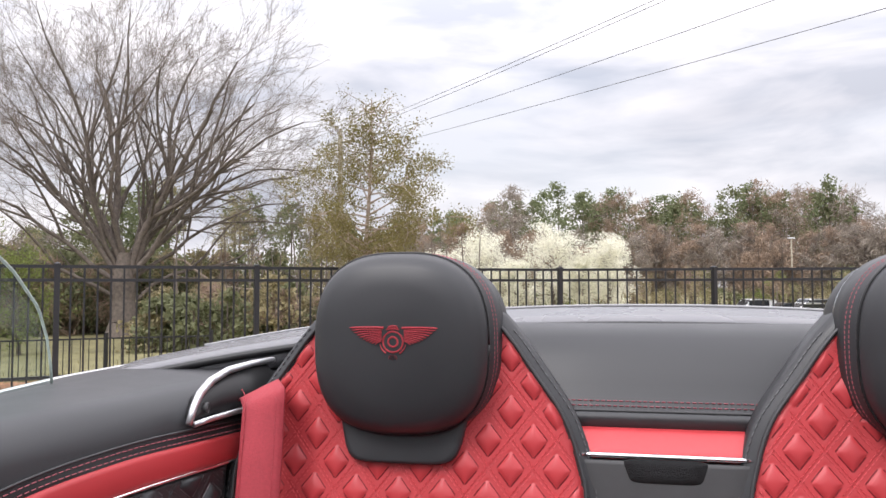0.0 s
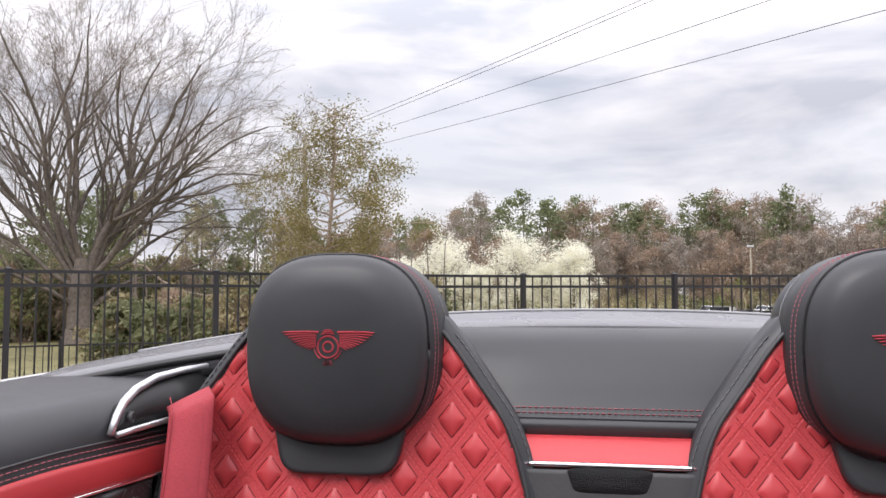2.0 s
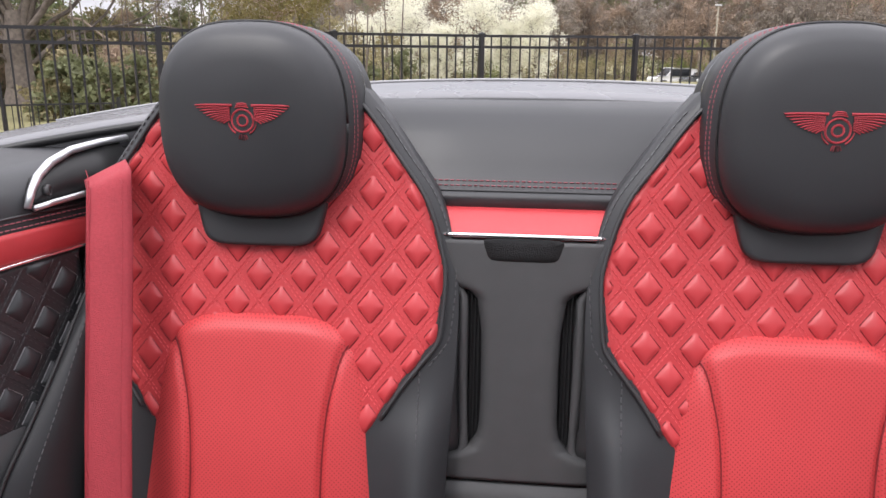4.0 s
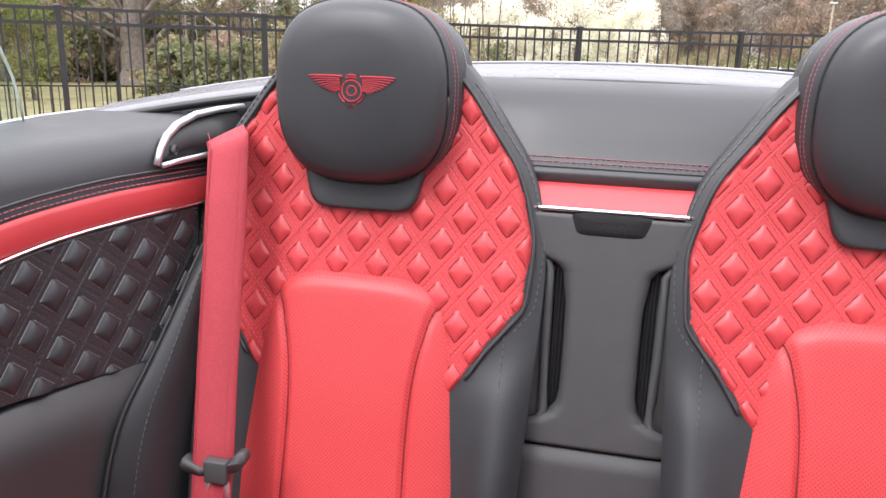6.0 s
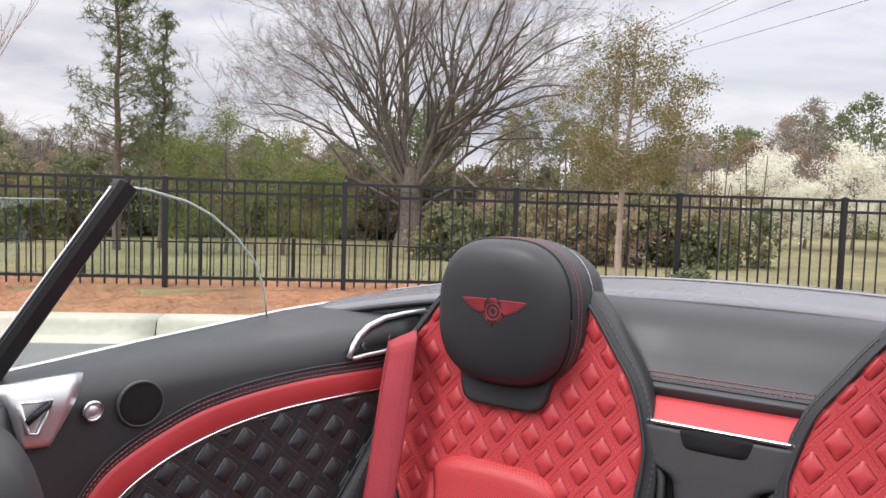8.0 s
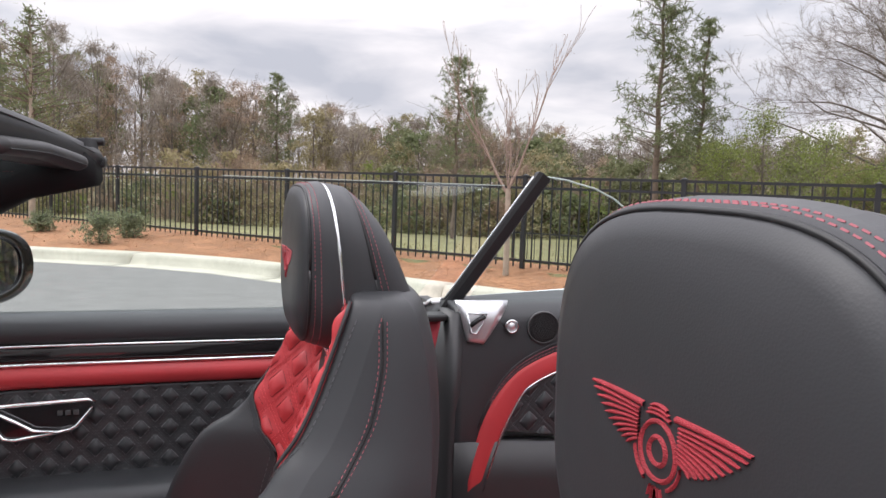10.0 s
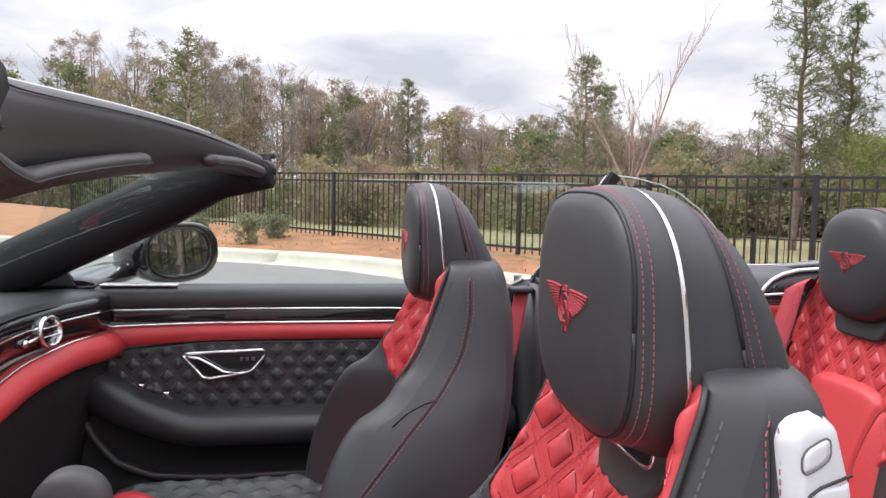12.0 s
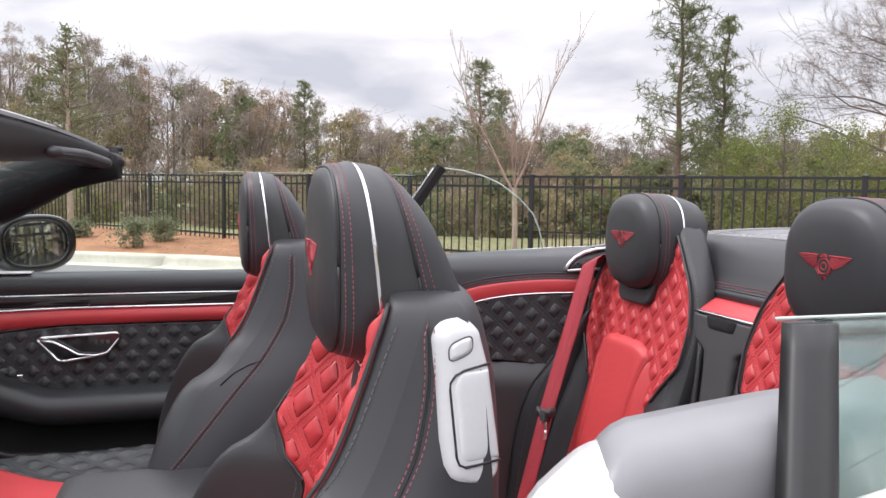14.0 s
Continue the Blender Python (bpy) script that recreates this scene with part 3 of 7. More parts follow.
# ---- seats ----
def headrest(parent, sections, cz, y0, e, emblem_w, at, stitch_at, chrome_at, name="headrest", piping_at=(), label="", chrome_r=0.0030, thread=0.00045):
    """A stuffed head restraint skinned front to back. sections: (y, a, b, dz, shear) outlines."""
    n = 56
    rings = []
    for y, a, b, dz, k in sections:
        rings.append([Vector((x, y0 + y - k * z, cz + dz + z)) for x, z in superellipse(a, b, n, e)])
    body = loft(name, rings, BLACK, parent, label)
    def ring_at(yq, grow=1.0):
        ys = [s[0] for s in sections]
        i = max(0, min(len(ys) - 2, int(np.searchsorted(ys, yq)) - 1))
        w = (yq - ys[i]) / (ys[i + 1] - ys[i])
        s = [sections[i][q] * (1 - w) + sections[i + 1][q] * w for q in range(5)]
        return [Vector((x * grow, y0 + s[0] - s[4] * z, cz + s[3] + z * grow)) for x, z in superellipse(s[1], s[2], 120, e)]
    def radial(ring):
        c = sum(ring, Vector()) / len(ring)
        return [(p, (p - c).normalized()) for p in ring]
    for q in piping_at:
        r = ring_at(q, 1.005)
        tube("piping", r + r[:1], 0.0017, RUBBER, body, "black sewn piping", n=6)
    for q in stitch_at:
        r = radial(ring_at(q))
        stitches("stitching", [r + r[:1]], STITCH_R, body, size=0.0030, gap=0.0018, r=thread)
    if chrome_at is not None:
        r = ring_at(chrome_at, 0.996)
        m = len(r)
        keep = r[m - m // 10:] + r[:m // 2 + m // 10]
        tube("chrome_strip", keep, [0.0006 + chrome_r * min(1, min(i, len(keep) - 1 - i) / 12) for i in range(len(keep))], CHROME, body, "thin bright chrome strip", n=6)
    # stitched badge of two wings and a ring
    ys0 = [s for s in sections if s[0] <= sections[0][0] + 0.03]
    def front_y(x, z):
        for s in ys0:
            if (abs(x / s[1]) ** e + abs((z - cz - s[3]) / s[2]) ** e) <= 1:
                last = s
                j = ys0.index(s)
                if j == 0:
                    return y0 + s[0]
                p = ys0[j - 1]
                rr = (abs(x / s[1]) ** e + abs((z - cz) / s[2]) ** e) ** (1 / e)
                w = (rr - p[1] / s[1]) / max(1e-6, 1 - p[1] / s[1])
                return y0 + p[0] + (s[0] - p[0]) * max(0, min(1, w))
        return y0 + ys0[-1][0]
    bm = bmesh.new()
    k = emblem_w / 0.092
    zc = at
    def strip(p, q, w0, w1, bend, tip=0.35):
        vs = []
        for i in range(7):
            s = i / 6
            x = p[0] + (q[0] - p[0]) * s
            z = p[1] + (q[1] - p[1]) * s + bend * 4 * s * (1 - s)
            w = (w0 + (w1 - w0) * s) / 2
            if i == 6:
                w *= tip
            y = front_y(x * k, zc + z * k)
            vs.append([bm.verts.new((x * k, y + o, zc + (z + d) * k)) for d, o in ((-w, 0.0006), (-w * 0.5, -0.0013), (w * 0.5, -0.0013), (w, 0.0006))])
        for a, b in zip(vs, vs[1:]):
            for i in range(3):
                bm.faces.new((a[i], a[i + 1], b[i + 1], b[i]))
    for sgn in (-1, 1):
        # long flight feathers under a straight leading edge
        strip((sgn * 0.0095, 0.0148), (sgn * 0.0466, 0.0146), 0.0030, 0.0022, 0.0004, 0.6)
        for i in range(9):
            w = i / 8
            ox = 0.0450 * (1 - w) + 0.0190 * w
            strip((sgn * 0.0118, 0.0124 - i * 0.0014), (sgn * ox, 0.0122 * (1 - w) - 0.0022 * w - 0.0022 * math.sin(math.pi * w)), 0.0013, 0.0021, 0.0006)
        # curled ends of the tail band below the ring
        for r0, w0 in ((0.0140, 0.0024),):
            pts = [(r0 * math.cos(t), r0 * math.sin(t)) for t in [radians(-12 - 12 * j) for j in range(5)]]
            for a, b in zip(pts, pts[1:]):
                strip((sgn * a[0], a[1] + .001), (sgn * b[0], b[1] + .001), w0, w0, 0.0, 1.0)
    for j in range(-2, 3):
        strip((j * 0.0015, -0.0128), (j * 0.0022, -0.0180 + abs(j) * 0.0006), 0.0013, 0.0015, 0.0)
    for j in range(3):
        strip((-0.0068 + j * 0.001, 0.0128 + j * 0.0016), (0.0068 - j * 0.001, 0.0128 + j * 0.0016), 0.0015, 0.0015, 0.0010, 1.0)
    for r0 in (0.0106, 0.0050):
        prev = None
        for i in range(25):
            t = 2 * math.pi * i / 24
            row = []
            for rr, o in ((r0 - 0.0014, 0.0006), (r0, -0.0015), (r0 + 0.0014, 0.0006)):
                x, z = rr * math.cos(t), 0.0005 + rr * math.sin(t)
                row.append(bm.verts.new((x * k, front_y(x * k, zc + z * k) + o, zc + z * k)))
            if prev:
                for j in range(2):
                    bm.faces.new((prev[j], prev[j + 1], row[j + 1], row[j]))
            prev = row
    part("badge", bm, EMBR, body, "red embroidered winged badge")
    return body


def backrest_shell(name, zs, W, front, rear, parent, label="", n=33, m=15):
    """Black leather shell in horizontal slices: front(x, z), rear(x, z) give y."""
    rings = []
    for z in zs:
        w = W(z)
        f = [Vector((w * s, front(w * s, z), z)) for s in [math.sin(math.pi * (i / (n - 1) - 0.5)) for i in range(n)]]
        r = [Vector((w * s, rear(w * s, z), z)) for s in [-math.sin(math.pi * (i / (m + 1) - 0.5)) for i in range(1, m + 1)]]
        rings.append(f + r)
    return loft(name, rings, BLACK, parent, label)


QX, QZ = .115, 1.042


def rear_seat(cx, label):
    y1 = 1.0
    root = thing("car_seat", (cx, y1, 0.28), label, "car seat", "rear seats")
    yb = lambda z: curve(z, [.30, .45, .6, .8, .9, 1.0, 1.15], [-.125, -.095, -.06, -.012, .012, .034, .058])
    Wq = lambda z: curve(z, [.775, .80, .82, .85, .87, .90, .96, 1.0, 1.036, 1.08, 1.127, 1.15], [.10, .118, .132, .152, .168, .188, .192, .184, .171, .141, .106, .08])
    Wo = lambda z: curve(z, [.30, .45, .6, .75, .84, .88, .92, .96, 1.0, 1.036, 1.08, 1.127, 1.15, 1.165], [.190, .190, .192, .198, .203, .205, .206, .204, .197, .184, .155, .120, .098, .07])

    def front(x, z):
        w = Wo(z)
        b = lerp(z, [.45, .6, .72, .80, .85], [.05, .045, .032, .014, .0])
        s = abs(x) / w
        bump = b * max(0, min(1, (abs(x) - max(0.125, Wq(z) + .002 if z > .79 else 0)) / 0.045)) * (1 if s < .8 else max(0, 1 - ((s - .8) / .2) ** 2))
        edge = 0.008 * max(0, (s - .86) / .14) ** 2
        return yb(z) + 0.004 - bump + edge

    def rear(x, z):
        s = abs(x) / Wo(z)
        return yb(z) + 0.090 - 0.045 * s ** 4
    zs = [z - 0.28 for z in list(np.linspace(.30, 1.14, 60)) + [1.147, 1.153, 1.158, 1.162, 1.165]]
    back = backrest_shell("backrest", zs, lambda z: Wo(z + .28), lambda x, z: front(x, z + .28), lambda x, z: rear(x, z + .28), root, "black leather backrest with padded bolsters")
    # quilted red cover
    z0, z1 = .775, 1.14
    surf = lambda u, v: ((2 * u - 1) * Wq(z0 + v * (z1 - z0)), yb(z0 + v * (z1 - z0)) + .004, z0 + v * (z1 - z0) - .28)
    nrm = lambda u, v: (0, -0.975, 0.22)
    lat = lambda u, v: (surf(u, v)[0], z0 + v * (z1 - z0))
    PX, PZ = .0475, .0575
    SH = (PX / 2 - QX, -QZ)
    q = quilt("quilted_cover", surf, nrm, 210, 210, PX, PZ, lat, RED, back, "red leather cover quilted in diamonds", shift=SH)
    uv = lambda x, z: ((x / Wq(z) + 1) / 2, (z - z0) / (z1 - z0))
    quilt_seams("stitching", surf, nrm, PX, PZ, lambda x, z: abs(x) < Wq(z) - .006, (-.2, .2, z0 + .008, z1 - .008), uv, STITCH_P, back, SEAM_SHADE_R, shift=SH)
    # dark piping and a grey seam round the cover
    for sg in (-1, 1):
        edge = [Vector((sg * Wq(z), yb(z) + .001, z - .28)) for z in np.linspace(.815, 1.14, 50)]
        tube("piping", edge, 0.0024, BLACK2, back, n=6)
        seam = [(Vector((sg * (Wq(z) + .010), front(sg * (Wq(z) + .010), z) - .0004, z - .28)), Vector((0, -1, .2))) for z in np.linspace(.87, 1.13, 50)]
        low = [(Vector((sg * .168, front(sg * .178, z) - .0006, z - .28)), Vector((0, -1, .2))) for z in np.linspace(.40, .865, 60)]
        stitches("stitching", [seam, low], STITCH_K, back, size=.005, gap=.003, r=.0008)
    # proud perforated insert
    zt = lambda u: .917 - .026 * abs(2 * u - 1) ** 4
    wi = lambda v: lerp(v, [0, .6, .9, 1], [.150, .128, .112, .098])
    pts = []
    for i in range(121):
        row = []
        for j in range(70):
            u, v = i / 120, j / 69
            z = .36 + v * (zt(u) - .36)
            s = abs(2 * u - 1)
            us = .54 + .46 * math.exp(-(1 - v) * 9)
            h = .017 * (1 - s ** 6) * min(1, ((1 - v) / .022) ** .3) - .0060 * math.exp(-((s - us) / .028) ** 2)
            row.append(((2 * u - 1) * wi(v), yb(z) + .006 - h, z - .28))
        pts.append(row)
    slab("insert", pts, (0, .02, 0), REDP, back, "bright red perforated leather insert")
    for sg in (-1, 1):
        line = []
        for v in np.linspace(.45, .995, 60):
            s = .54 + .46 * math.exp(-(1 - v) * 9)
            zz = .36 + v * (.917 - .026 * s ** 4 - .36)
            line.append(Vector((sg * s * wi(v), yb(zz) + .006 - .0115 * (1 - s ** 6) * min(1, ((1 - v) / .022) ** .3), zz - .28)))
        tube("insert_seam", line, .0009, SEAM_SHADE_R, back, "dark red seam", n=5)
    # cushion
    pts = [[((2 * i / 20 - 1) * .205, -.44 + .40 * j / 20, .42 - .28 + .035 * (1 - (2 * i / 20 - 1) ** 6) + .02 * abs(2 * i / 20 - 1) ** 2 - .05 * max(0, .25 - j / 20) ** 2 * 16) for j in range(21)] for i in range(21)]
    slab("cushion", pts, (0, 0, -.13), RED, root, "red leather seat cushion")
    # head restraint on its dark collar
    S = [(-0.0151, 0.0043, 0.0042, -0.0, -0.0), (-0.0149, 0.0319, 0.0311, -0.0, -0.0), (-0.0135, 0.0585, 0.0591, -0.0, -0.0), (-0.0096, 0.0776, 0.0789, -0.0, -0.0), (-0.0029, 0.0882, 0.0892, -0.0, -0.0), (0.006, 0.093, 0.0939, -0.0, -0.0), (0.013, 0.0941, 0.0955, -0.0, -0.0), (0.0163, 0.0941, 0.0955, -0.0, -0.0), (0.0206, 0.0972, 0.0965, -0.0, -0.0), (0.037, 0.1036, 0.0975, -0.0004, -0.016), (0.0556, 0.1063, 0.098, -0.0017, -0.071), (0.0578, 0.1036, 0.0955, -0.0018, -0.077), (0.0605, 0.1047, 0.0965, -0.002, -0.085), (0.0807, 0.1073, 0.0934, -0.0034, -0.145), (0.0992, 0.1042, 0.0872, -0.0047, -0.2), (0.1145, 0.0935, 0.0747, -0.0058, -0.245), (0.1222, 0.0744, 0.0571, -0.0063, -0.268), (0.1254, 0.0425, 0.0311, -0.0065, -0.277), (0.126, 0.0053, 0.0052, -0.0066, -0.279)]
    headrest(root, S, 1.1133 - .28, 0.0101, 2.68, 0.092, 1.1165 - .28, (.0255, .0310), .0578, piping_at=(.0150,), label="black leather headrest with a red badge", chrome_r=.0024)
    col = [[Vector((x * s * (1 + 3.5 * z), yb(1.030 + z * s) + dy, 1.030 - .28 + z * s)) for x, z in superellipse(.069, .043, 48, 6.5)] for dy, s in ((-.009, .3), (-.0092, .9), (-.0085, .97), (-.006, .995), (.0, 1.0), (.03, 1.0))]
    loft("collar", col, BLACK, root, "dark leather collar under the headrest")
    return root


rear_seat(-.270, "red quilted leather rear seat with black bolsters and headrest")
rear_seat(.270, "red quilted leather rear seat beside the rear console")


def front_seat(cx, cy, outer, label):
    """outer: which side (-1, 1) faces its door."""
    root = thing("car_seat", (cx, cy, .25), label, "car seat", "front seats")
    D = .25
    fc = lambda z: curve(z, [.45, .5, .67, .80, .87, .92, .97, 1.03, 1.08, 1.12], [-.12, -.11, -.065, -.028, -.010, -.002, .010, .032, .035, .030])
    fe = lambda z: curve(z, [.45, .6, .7, .80, .86, .89, .908, .925, .945, .96, 1.0, 1.04, 1.08, 1.12], [-.22, -.21, -.20, -.172, -.145, -.122, -.092, -.074, -.060, -.046, -.024, -.008, .006, .020])
    rc = lambda z: curve(z, [.45, .6, .78, .86, .925, .975, 1.03, 1.08, 1.105, 1.118, 1.125], [.03, .06, .097, .121, .134, .138, .136, .127, .119, .110, .100])
    W = lambda z: curve(z, [.45, .6, .75, .9, .97, 1.03, 1.07, 1.095, 1.112, 1.122], [.245, .250, .238, .197, .173, .161, .155, .151, .144, .124])

    def front(x, z):
        s = abs(x) / W(z)
        b = (fc(z) - fe(z)) * (max(0, min(1, (s - .40) / .42)) ** 1.4)
        return fc(z) + .006 - b + .03 * max(0, (s - .84) / .16) ** 2

    def rear(x, z):
        return rc(z) - .035 * (abs(x) / W(z)) ** 4
    zs = [z - D for z in list(np.linspace(.45, 1.085, 64)) + [1.093, 1.100, 1.106, 1.111, 1.115, 1.119, 1.122]]
    back = backrest_shell("backrest", zs, lambda z: W(z + D), lambda x, z: front(x, z + D), lambda x, z: rear(x, z + D), root, "black leather backrest shell with red stitching", n=61, m=25)
    # quilted cover over the front of the backrest
    z0, z1 = .50, 1.112
    Q = lambda z: W(z) * curve(z, [.5, .86, .90, .94, .98, 1.05, 1.1], [.46, .50, .64, .80, .86, .87, .88])
    def P(u, v):
        z = z0 + v * (z1 - z0)
        x = (2 * u - 1) * Q(z)
        return (x, front(x, z) - .005, z - D)
    def N(u, v):
        z = z0 + v * (z1 - z0)
        x = (2 * u - 1) * Q(z)
        g = (front(x + .004, z) - front(x - .004, z)) / .008
        return Vector((g, -1, .30)).normalized()
    lat = lambda u, v: (P(u, v)[0] * 1.12, z0 + v * (z1 - z0))
    PX, PZ = .047, .064
    quilt("quilted_cover", P, N, *((210, 330) if outer > 0 else (120, 180)), PX, PZ, lat, RED, back, "red leather cover quilted in diamonds", shift=(.02, .0), high=.0058)
    uv = lambda x, z: ((x / 1.12 / Q(z) + 1) / 2, (z - z0) / (z1 - z0))
    quilt_seams("stitching", P, N, PX, PZ, lambda x, z: abs(x / 1.12) < Q(z) - .006, (-.24, .24, .75, z1 - .006), uv, STITCH_P, back, SEAM_SHADE_R, shift=(.02, .0), high=.0058)
    for sg in (-1, 1):
        edge = [Vector((sg * Q(z), front(sg * Q(z), z) - .004, z - D)) for z in np.linspace(.52, z1, 50)]
        tube("piping", edge, .0022, BLACK2, back, n=6)
        seam = [(Vector((sg * (Q(z) + .008), front(sg * (Q(z) + .008), z) - .0006, z - D)), Vector((sg * .5, -1, .2)).normalized()) for z in np.linspace(.55, 1.10, 120)]
        stitches("stitching", [seam], STITCH_K, back, size=.005, gap=.003, r=.0008)
        # double red row down the side of the shell
        rows = []
        sy = lambda z: curve(z, [.60, .70, .798, .87, .943, 1.0, 1.06, 1.12], [-.25, -.195, -.112, -.050, .012, .042, .052, .052])
        for o in (-.0045, .0045):
            rows.append([(Vector((sg * (W(z) + .0008), max(sy(z) + o, front(sg * W(z), z) + .003), z - D)), Vector((sg, 0, .1))) for z in np.linspace(.62, 1.098, 140)])
        stitches("stitching", rows, STITCH_R, back, size=.0036, gap=.0026, r=.00055)
        ridge = [Vector((sg * (W(z) - .0005), max(sy(z), front(sg * W(z), z) + .003), z - D)) for z in np.linspace(.62, 1.10, 60)]
        tube("piping", ridge, .0016, RUBBER, back, n=6)
        fork = [Vector((sg * (W(z) + .0004), max(y, front(sg * W(z), z) + .002), z - D)) for y, z in ((.002, .925), (-.020, .920), (-.045, .908), (-.066, .890))]
        tube("piping", fork, .0014, RUBBER, back, n=6)
    # perforated insert low in the middle
    zt = lambda u: .918 - .035 * abs(2 * u - 1) ** 2.4
    pts = []
    for i in range(31):
        row = []
        for j in range(60):
            u, v = i / 30, j / 59
            z = .5 + v * (zt(u) - .5)
            s = abs(2 * u - 1)
            x = (2 * u - 1) * lerp(v, [0, .8, 1], [.115, .100, .085])
            h = .022 * (1 - s ** 8) * min(1, ((1 - v) / .03) ** .5)
            row.append((x, front(x, z) - h + .002, z - D))
        pts.append(row)
    slab("insert", pts, (0, .02, 0), REDP, back, "bright red perforated leather insert")
    # head restraint, slanting at the back
    S = [(-.0474, .004, .004, 0, 0), (-.0470, .046, .036, 0, 0), (-.0456, .074, .060, 0, 0), (-.0424, .0925, .0785, 0, 0), (-.0380, .1030, .0885, 0, .01), (-.0352, .1050, .0902, 0, .01), (-.0338, .1048, .0900, 0, .02), (-.0310, .1080, .0935, 0, .03),
         (-.018, .1110, .0965, -.002, .05), (-.0035, .1142, .1015, -.005, .11), (-.001, .1120, .0992, -.006, .115), (.0015, .1142, .1015, -.006, .12), (.017, .1172, .1012, -.007, .17), (.0330, .1185, .1003, -.008, .23), (.0352, .1172, .0988, -.009, .24), (.0375, .1188, .0990, -.009, .26),
         (.0485, .1205, .0962, -.009, .314), (.063, .1165, .0867, -.008, .406), (.072, .104, .073, -.007, .443), (.077, .077, .051, -.006, .46), (.0793, .007, .006, -.006, .46)]
    headrest(root, S, 1.143 - D, .0158, 3.06, .098, 1.142 - D, (-.0295, -.0230, .0400, .0465), -.001, piping_at=(-.0345, .0352), label="black leather headrest with chrome strips", chrome_r=.0026, thread=.00045)
    # chromed collar slot beneath the headrest
    cv = lambda x, z: min(front(x, z), front(0, z)) + .004
    col = [[Vector((x * s * (1 + 4.5 * z), cv(0, 1.045 + z * s) + dy, 1.045 - D + z * s)) for x, z in superellipse(.070, .052, 44, 4)] for dy, s in ((-.0160, .3), (-.0162, .9), (-.0152, .97), (-.012, .995), (.0, 1.0), (.05, 1.0))]
    loft("collar", col, BLACK2, root, "dark leather collar under the headrest")
    r = [Vector((x * (1 + 4.5 * z), cv(0, 1.046 + z) - .0170, 1.046 - D + z)) for x, z in superellipse(.050, .022, 48, 6)]
    tube("collar_trim", r + r[:1], .0022, CHROME, root, "bright chrome surround of the headrest posts", n=6)
    # no opening here: a flush dark patch paints the slot's shade
    loft("collar_slot_shade", [[Vector((x * s * (1 + 4.5 * z), cv(0, 1.046 + z * s) + dy, 1.046 - D + z * s)) for x, z in superellipse(.048, .020, 40, 6)] for dy, s in ((-.0165, 1.0), (-.0168, .98), (-.0168, .2))], DARK, root, "flush dark patch for the shade in the headrest post slot")
    # cushion: red middle, black quilted flanks
    def cz(x, y):
        s = abs(x) / .25
        return .475 - D + .150 + .03 * max(0, (s - .5) / .5) ** 1.5 * 1.2 - .03 * max(0, s - .9) * 10 * .4 + .02 * math.sin((y + .5) * 3) - .05 * max(0, (-y - .50) / .10) ** 2
    bx = lambda y: lerp(y, [-.60, -.51, -.33, -.2], [.236, .205, .085, .075])
    pts = [[((2 * i / 30 - 1) * bx(-.60 + .48 * j / 30), -.60 + .48 * j / 30, cz((2 * i / 30 - 1) * bx(-.60 + .48 * j / 30), -.60 + .48 * j / 30) + .006 + .006 * (1 - abs(2 * i / 30 - 1) ** 4)) for j in range(31)] for i in range(31)]
    slab("cushion", pts, (0, 0, -.2), RED, root, "red leather seat cushion")
    for sg in (-1, 1):
        bw = lambda u, v: bx(-.58 + .48 * v) + (.252 - bx(-.58 + .48 * v)) * u
        pu = lambda u, v, sg=sg: (sg * bw(u, v), -.58 + .48 * v, cz(bw(u, v), -.58 + .48 * v) - .035 * max(0, (u - .7) / .3) ** 2)
        quilt("cushion_bolster", pu, lambda u, v, sg=sg: (sg * .15, 0, .99), 70, 150, .05, .06, lambda u, v: (bw(u, v), .48 * v), BLACK, root, "black quilted leather cushion bolster", back=.16, fade=.06)
    # bright release plate on the outer shoulder
    if outer > 0:
        y0p = lambda z: lerp(z, [.962, .968, .980, 1.0, 1.05, 1.085, 1.097, 1.102], [.078, .068, .062, .059, .057, .054, .058, .066])
        y1p = lambda z: lerp(z, [.962, .968, .980, 1.0, 1.055, 1.09, 1.098, 1.102], [.106, .112, .114, .113, .107, .098, .090, .082])
        px = lambda y, z: W(z) + .0005 + .005 * max(0, min(1, (y - y0p(z)) / .012)) - .28 * max(0, y - .066) - .25 * max(0, z - 1.09)
        on = lambda y, z, d=0.0: Vector((px(y, z) + d, y + d * .6, z - D))
        zr = lambda v: .962 + .140 * v
        pts = [[tuple(on(y0p(zr(v)) + u * (y1p(zr(v)) - y0p(zr(v))), zr(v), .002 * (1 - (2 * u - 1) ** 10) * (1 - (2 * v - 1) ** 10))) for v in [j / 40 for j in range(41)]] for u in [i / 16 for i in range(17)]]
        plate = slab("release_plate", pts, (-.014, -.008, 0), SILVER, root, "pale silver plate with the seat release")
        gap = [on(y, z, .0026) for y, z in ((.106, 1.0610), (.080, 1.0575), (.071, 1.0540), (.0665, 1.048))] + [on(lerp(z, [.982, 1.045], [.0705, .0660]), z, .0026) for z in np.linspace(1.042, .986, 10)] + [on(y, z, .0026) for y, z in ((.0725, .9800), (.078, .9775), (.090, .9775), (.1135, .9785))]
        tube("lever_gap", gap, .0011, RUBBER, plate, "dark gap round the lever", n=6)
        la = lambda z: lerp(z, [.978, .986, 1.044, 1.056], [.0800, .0735, .0690, .0760])
        lb = lambda z: lerp(z, [.98, 1.058], [.1135, .1055])
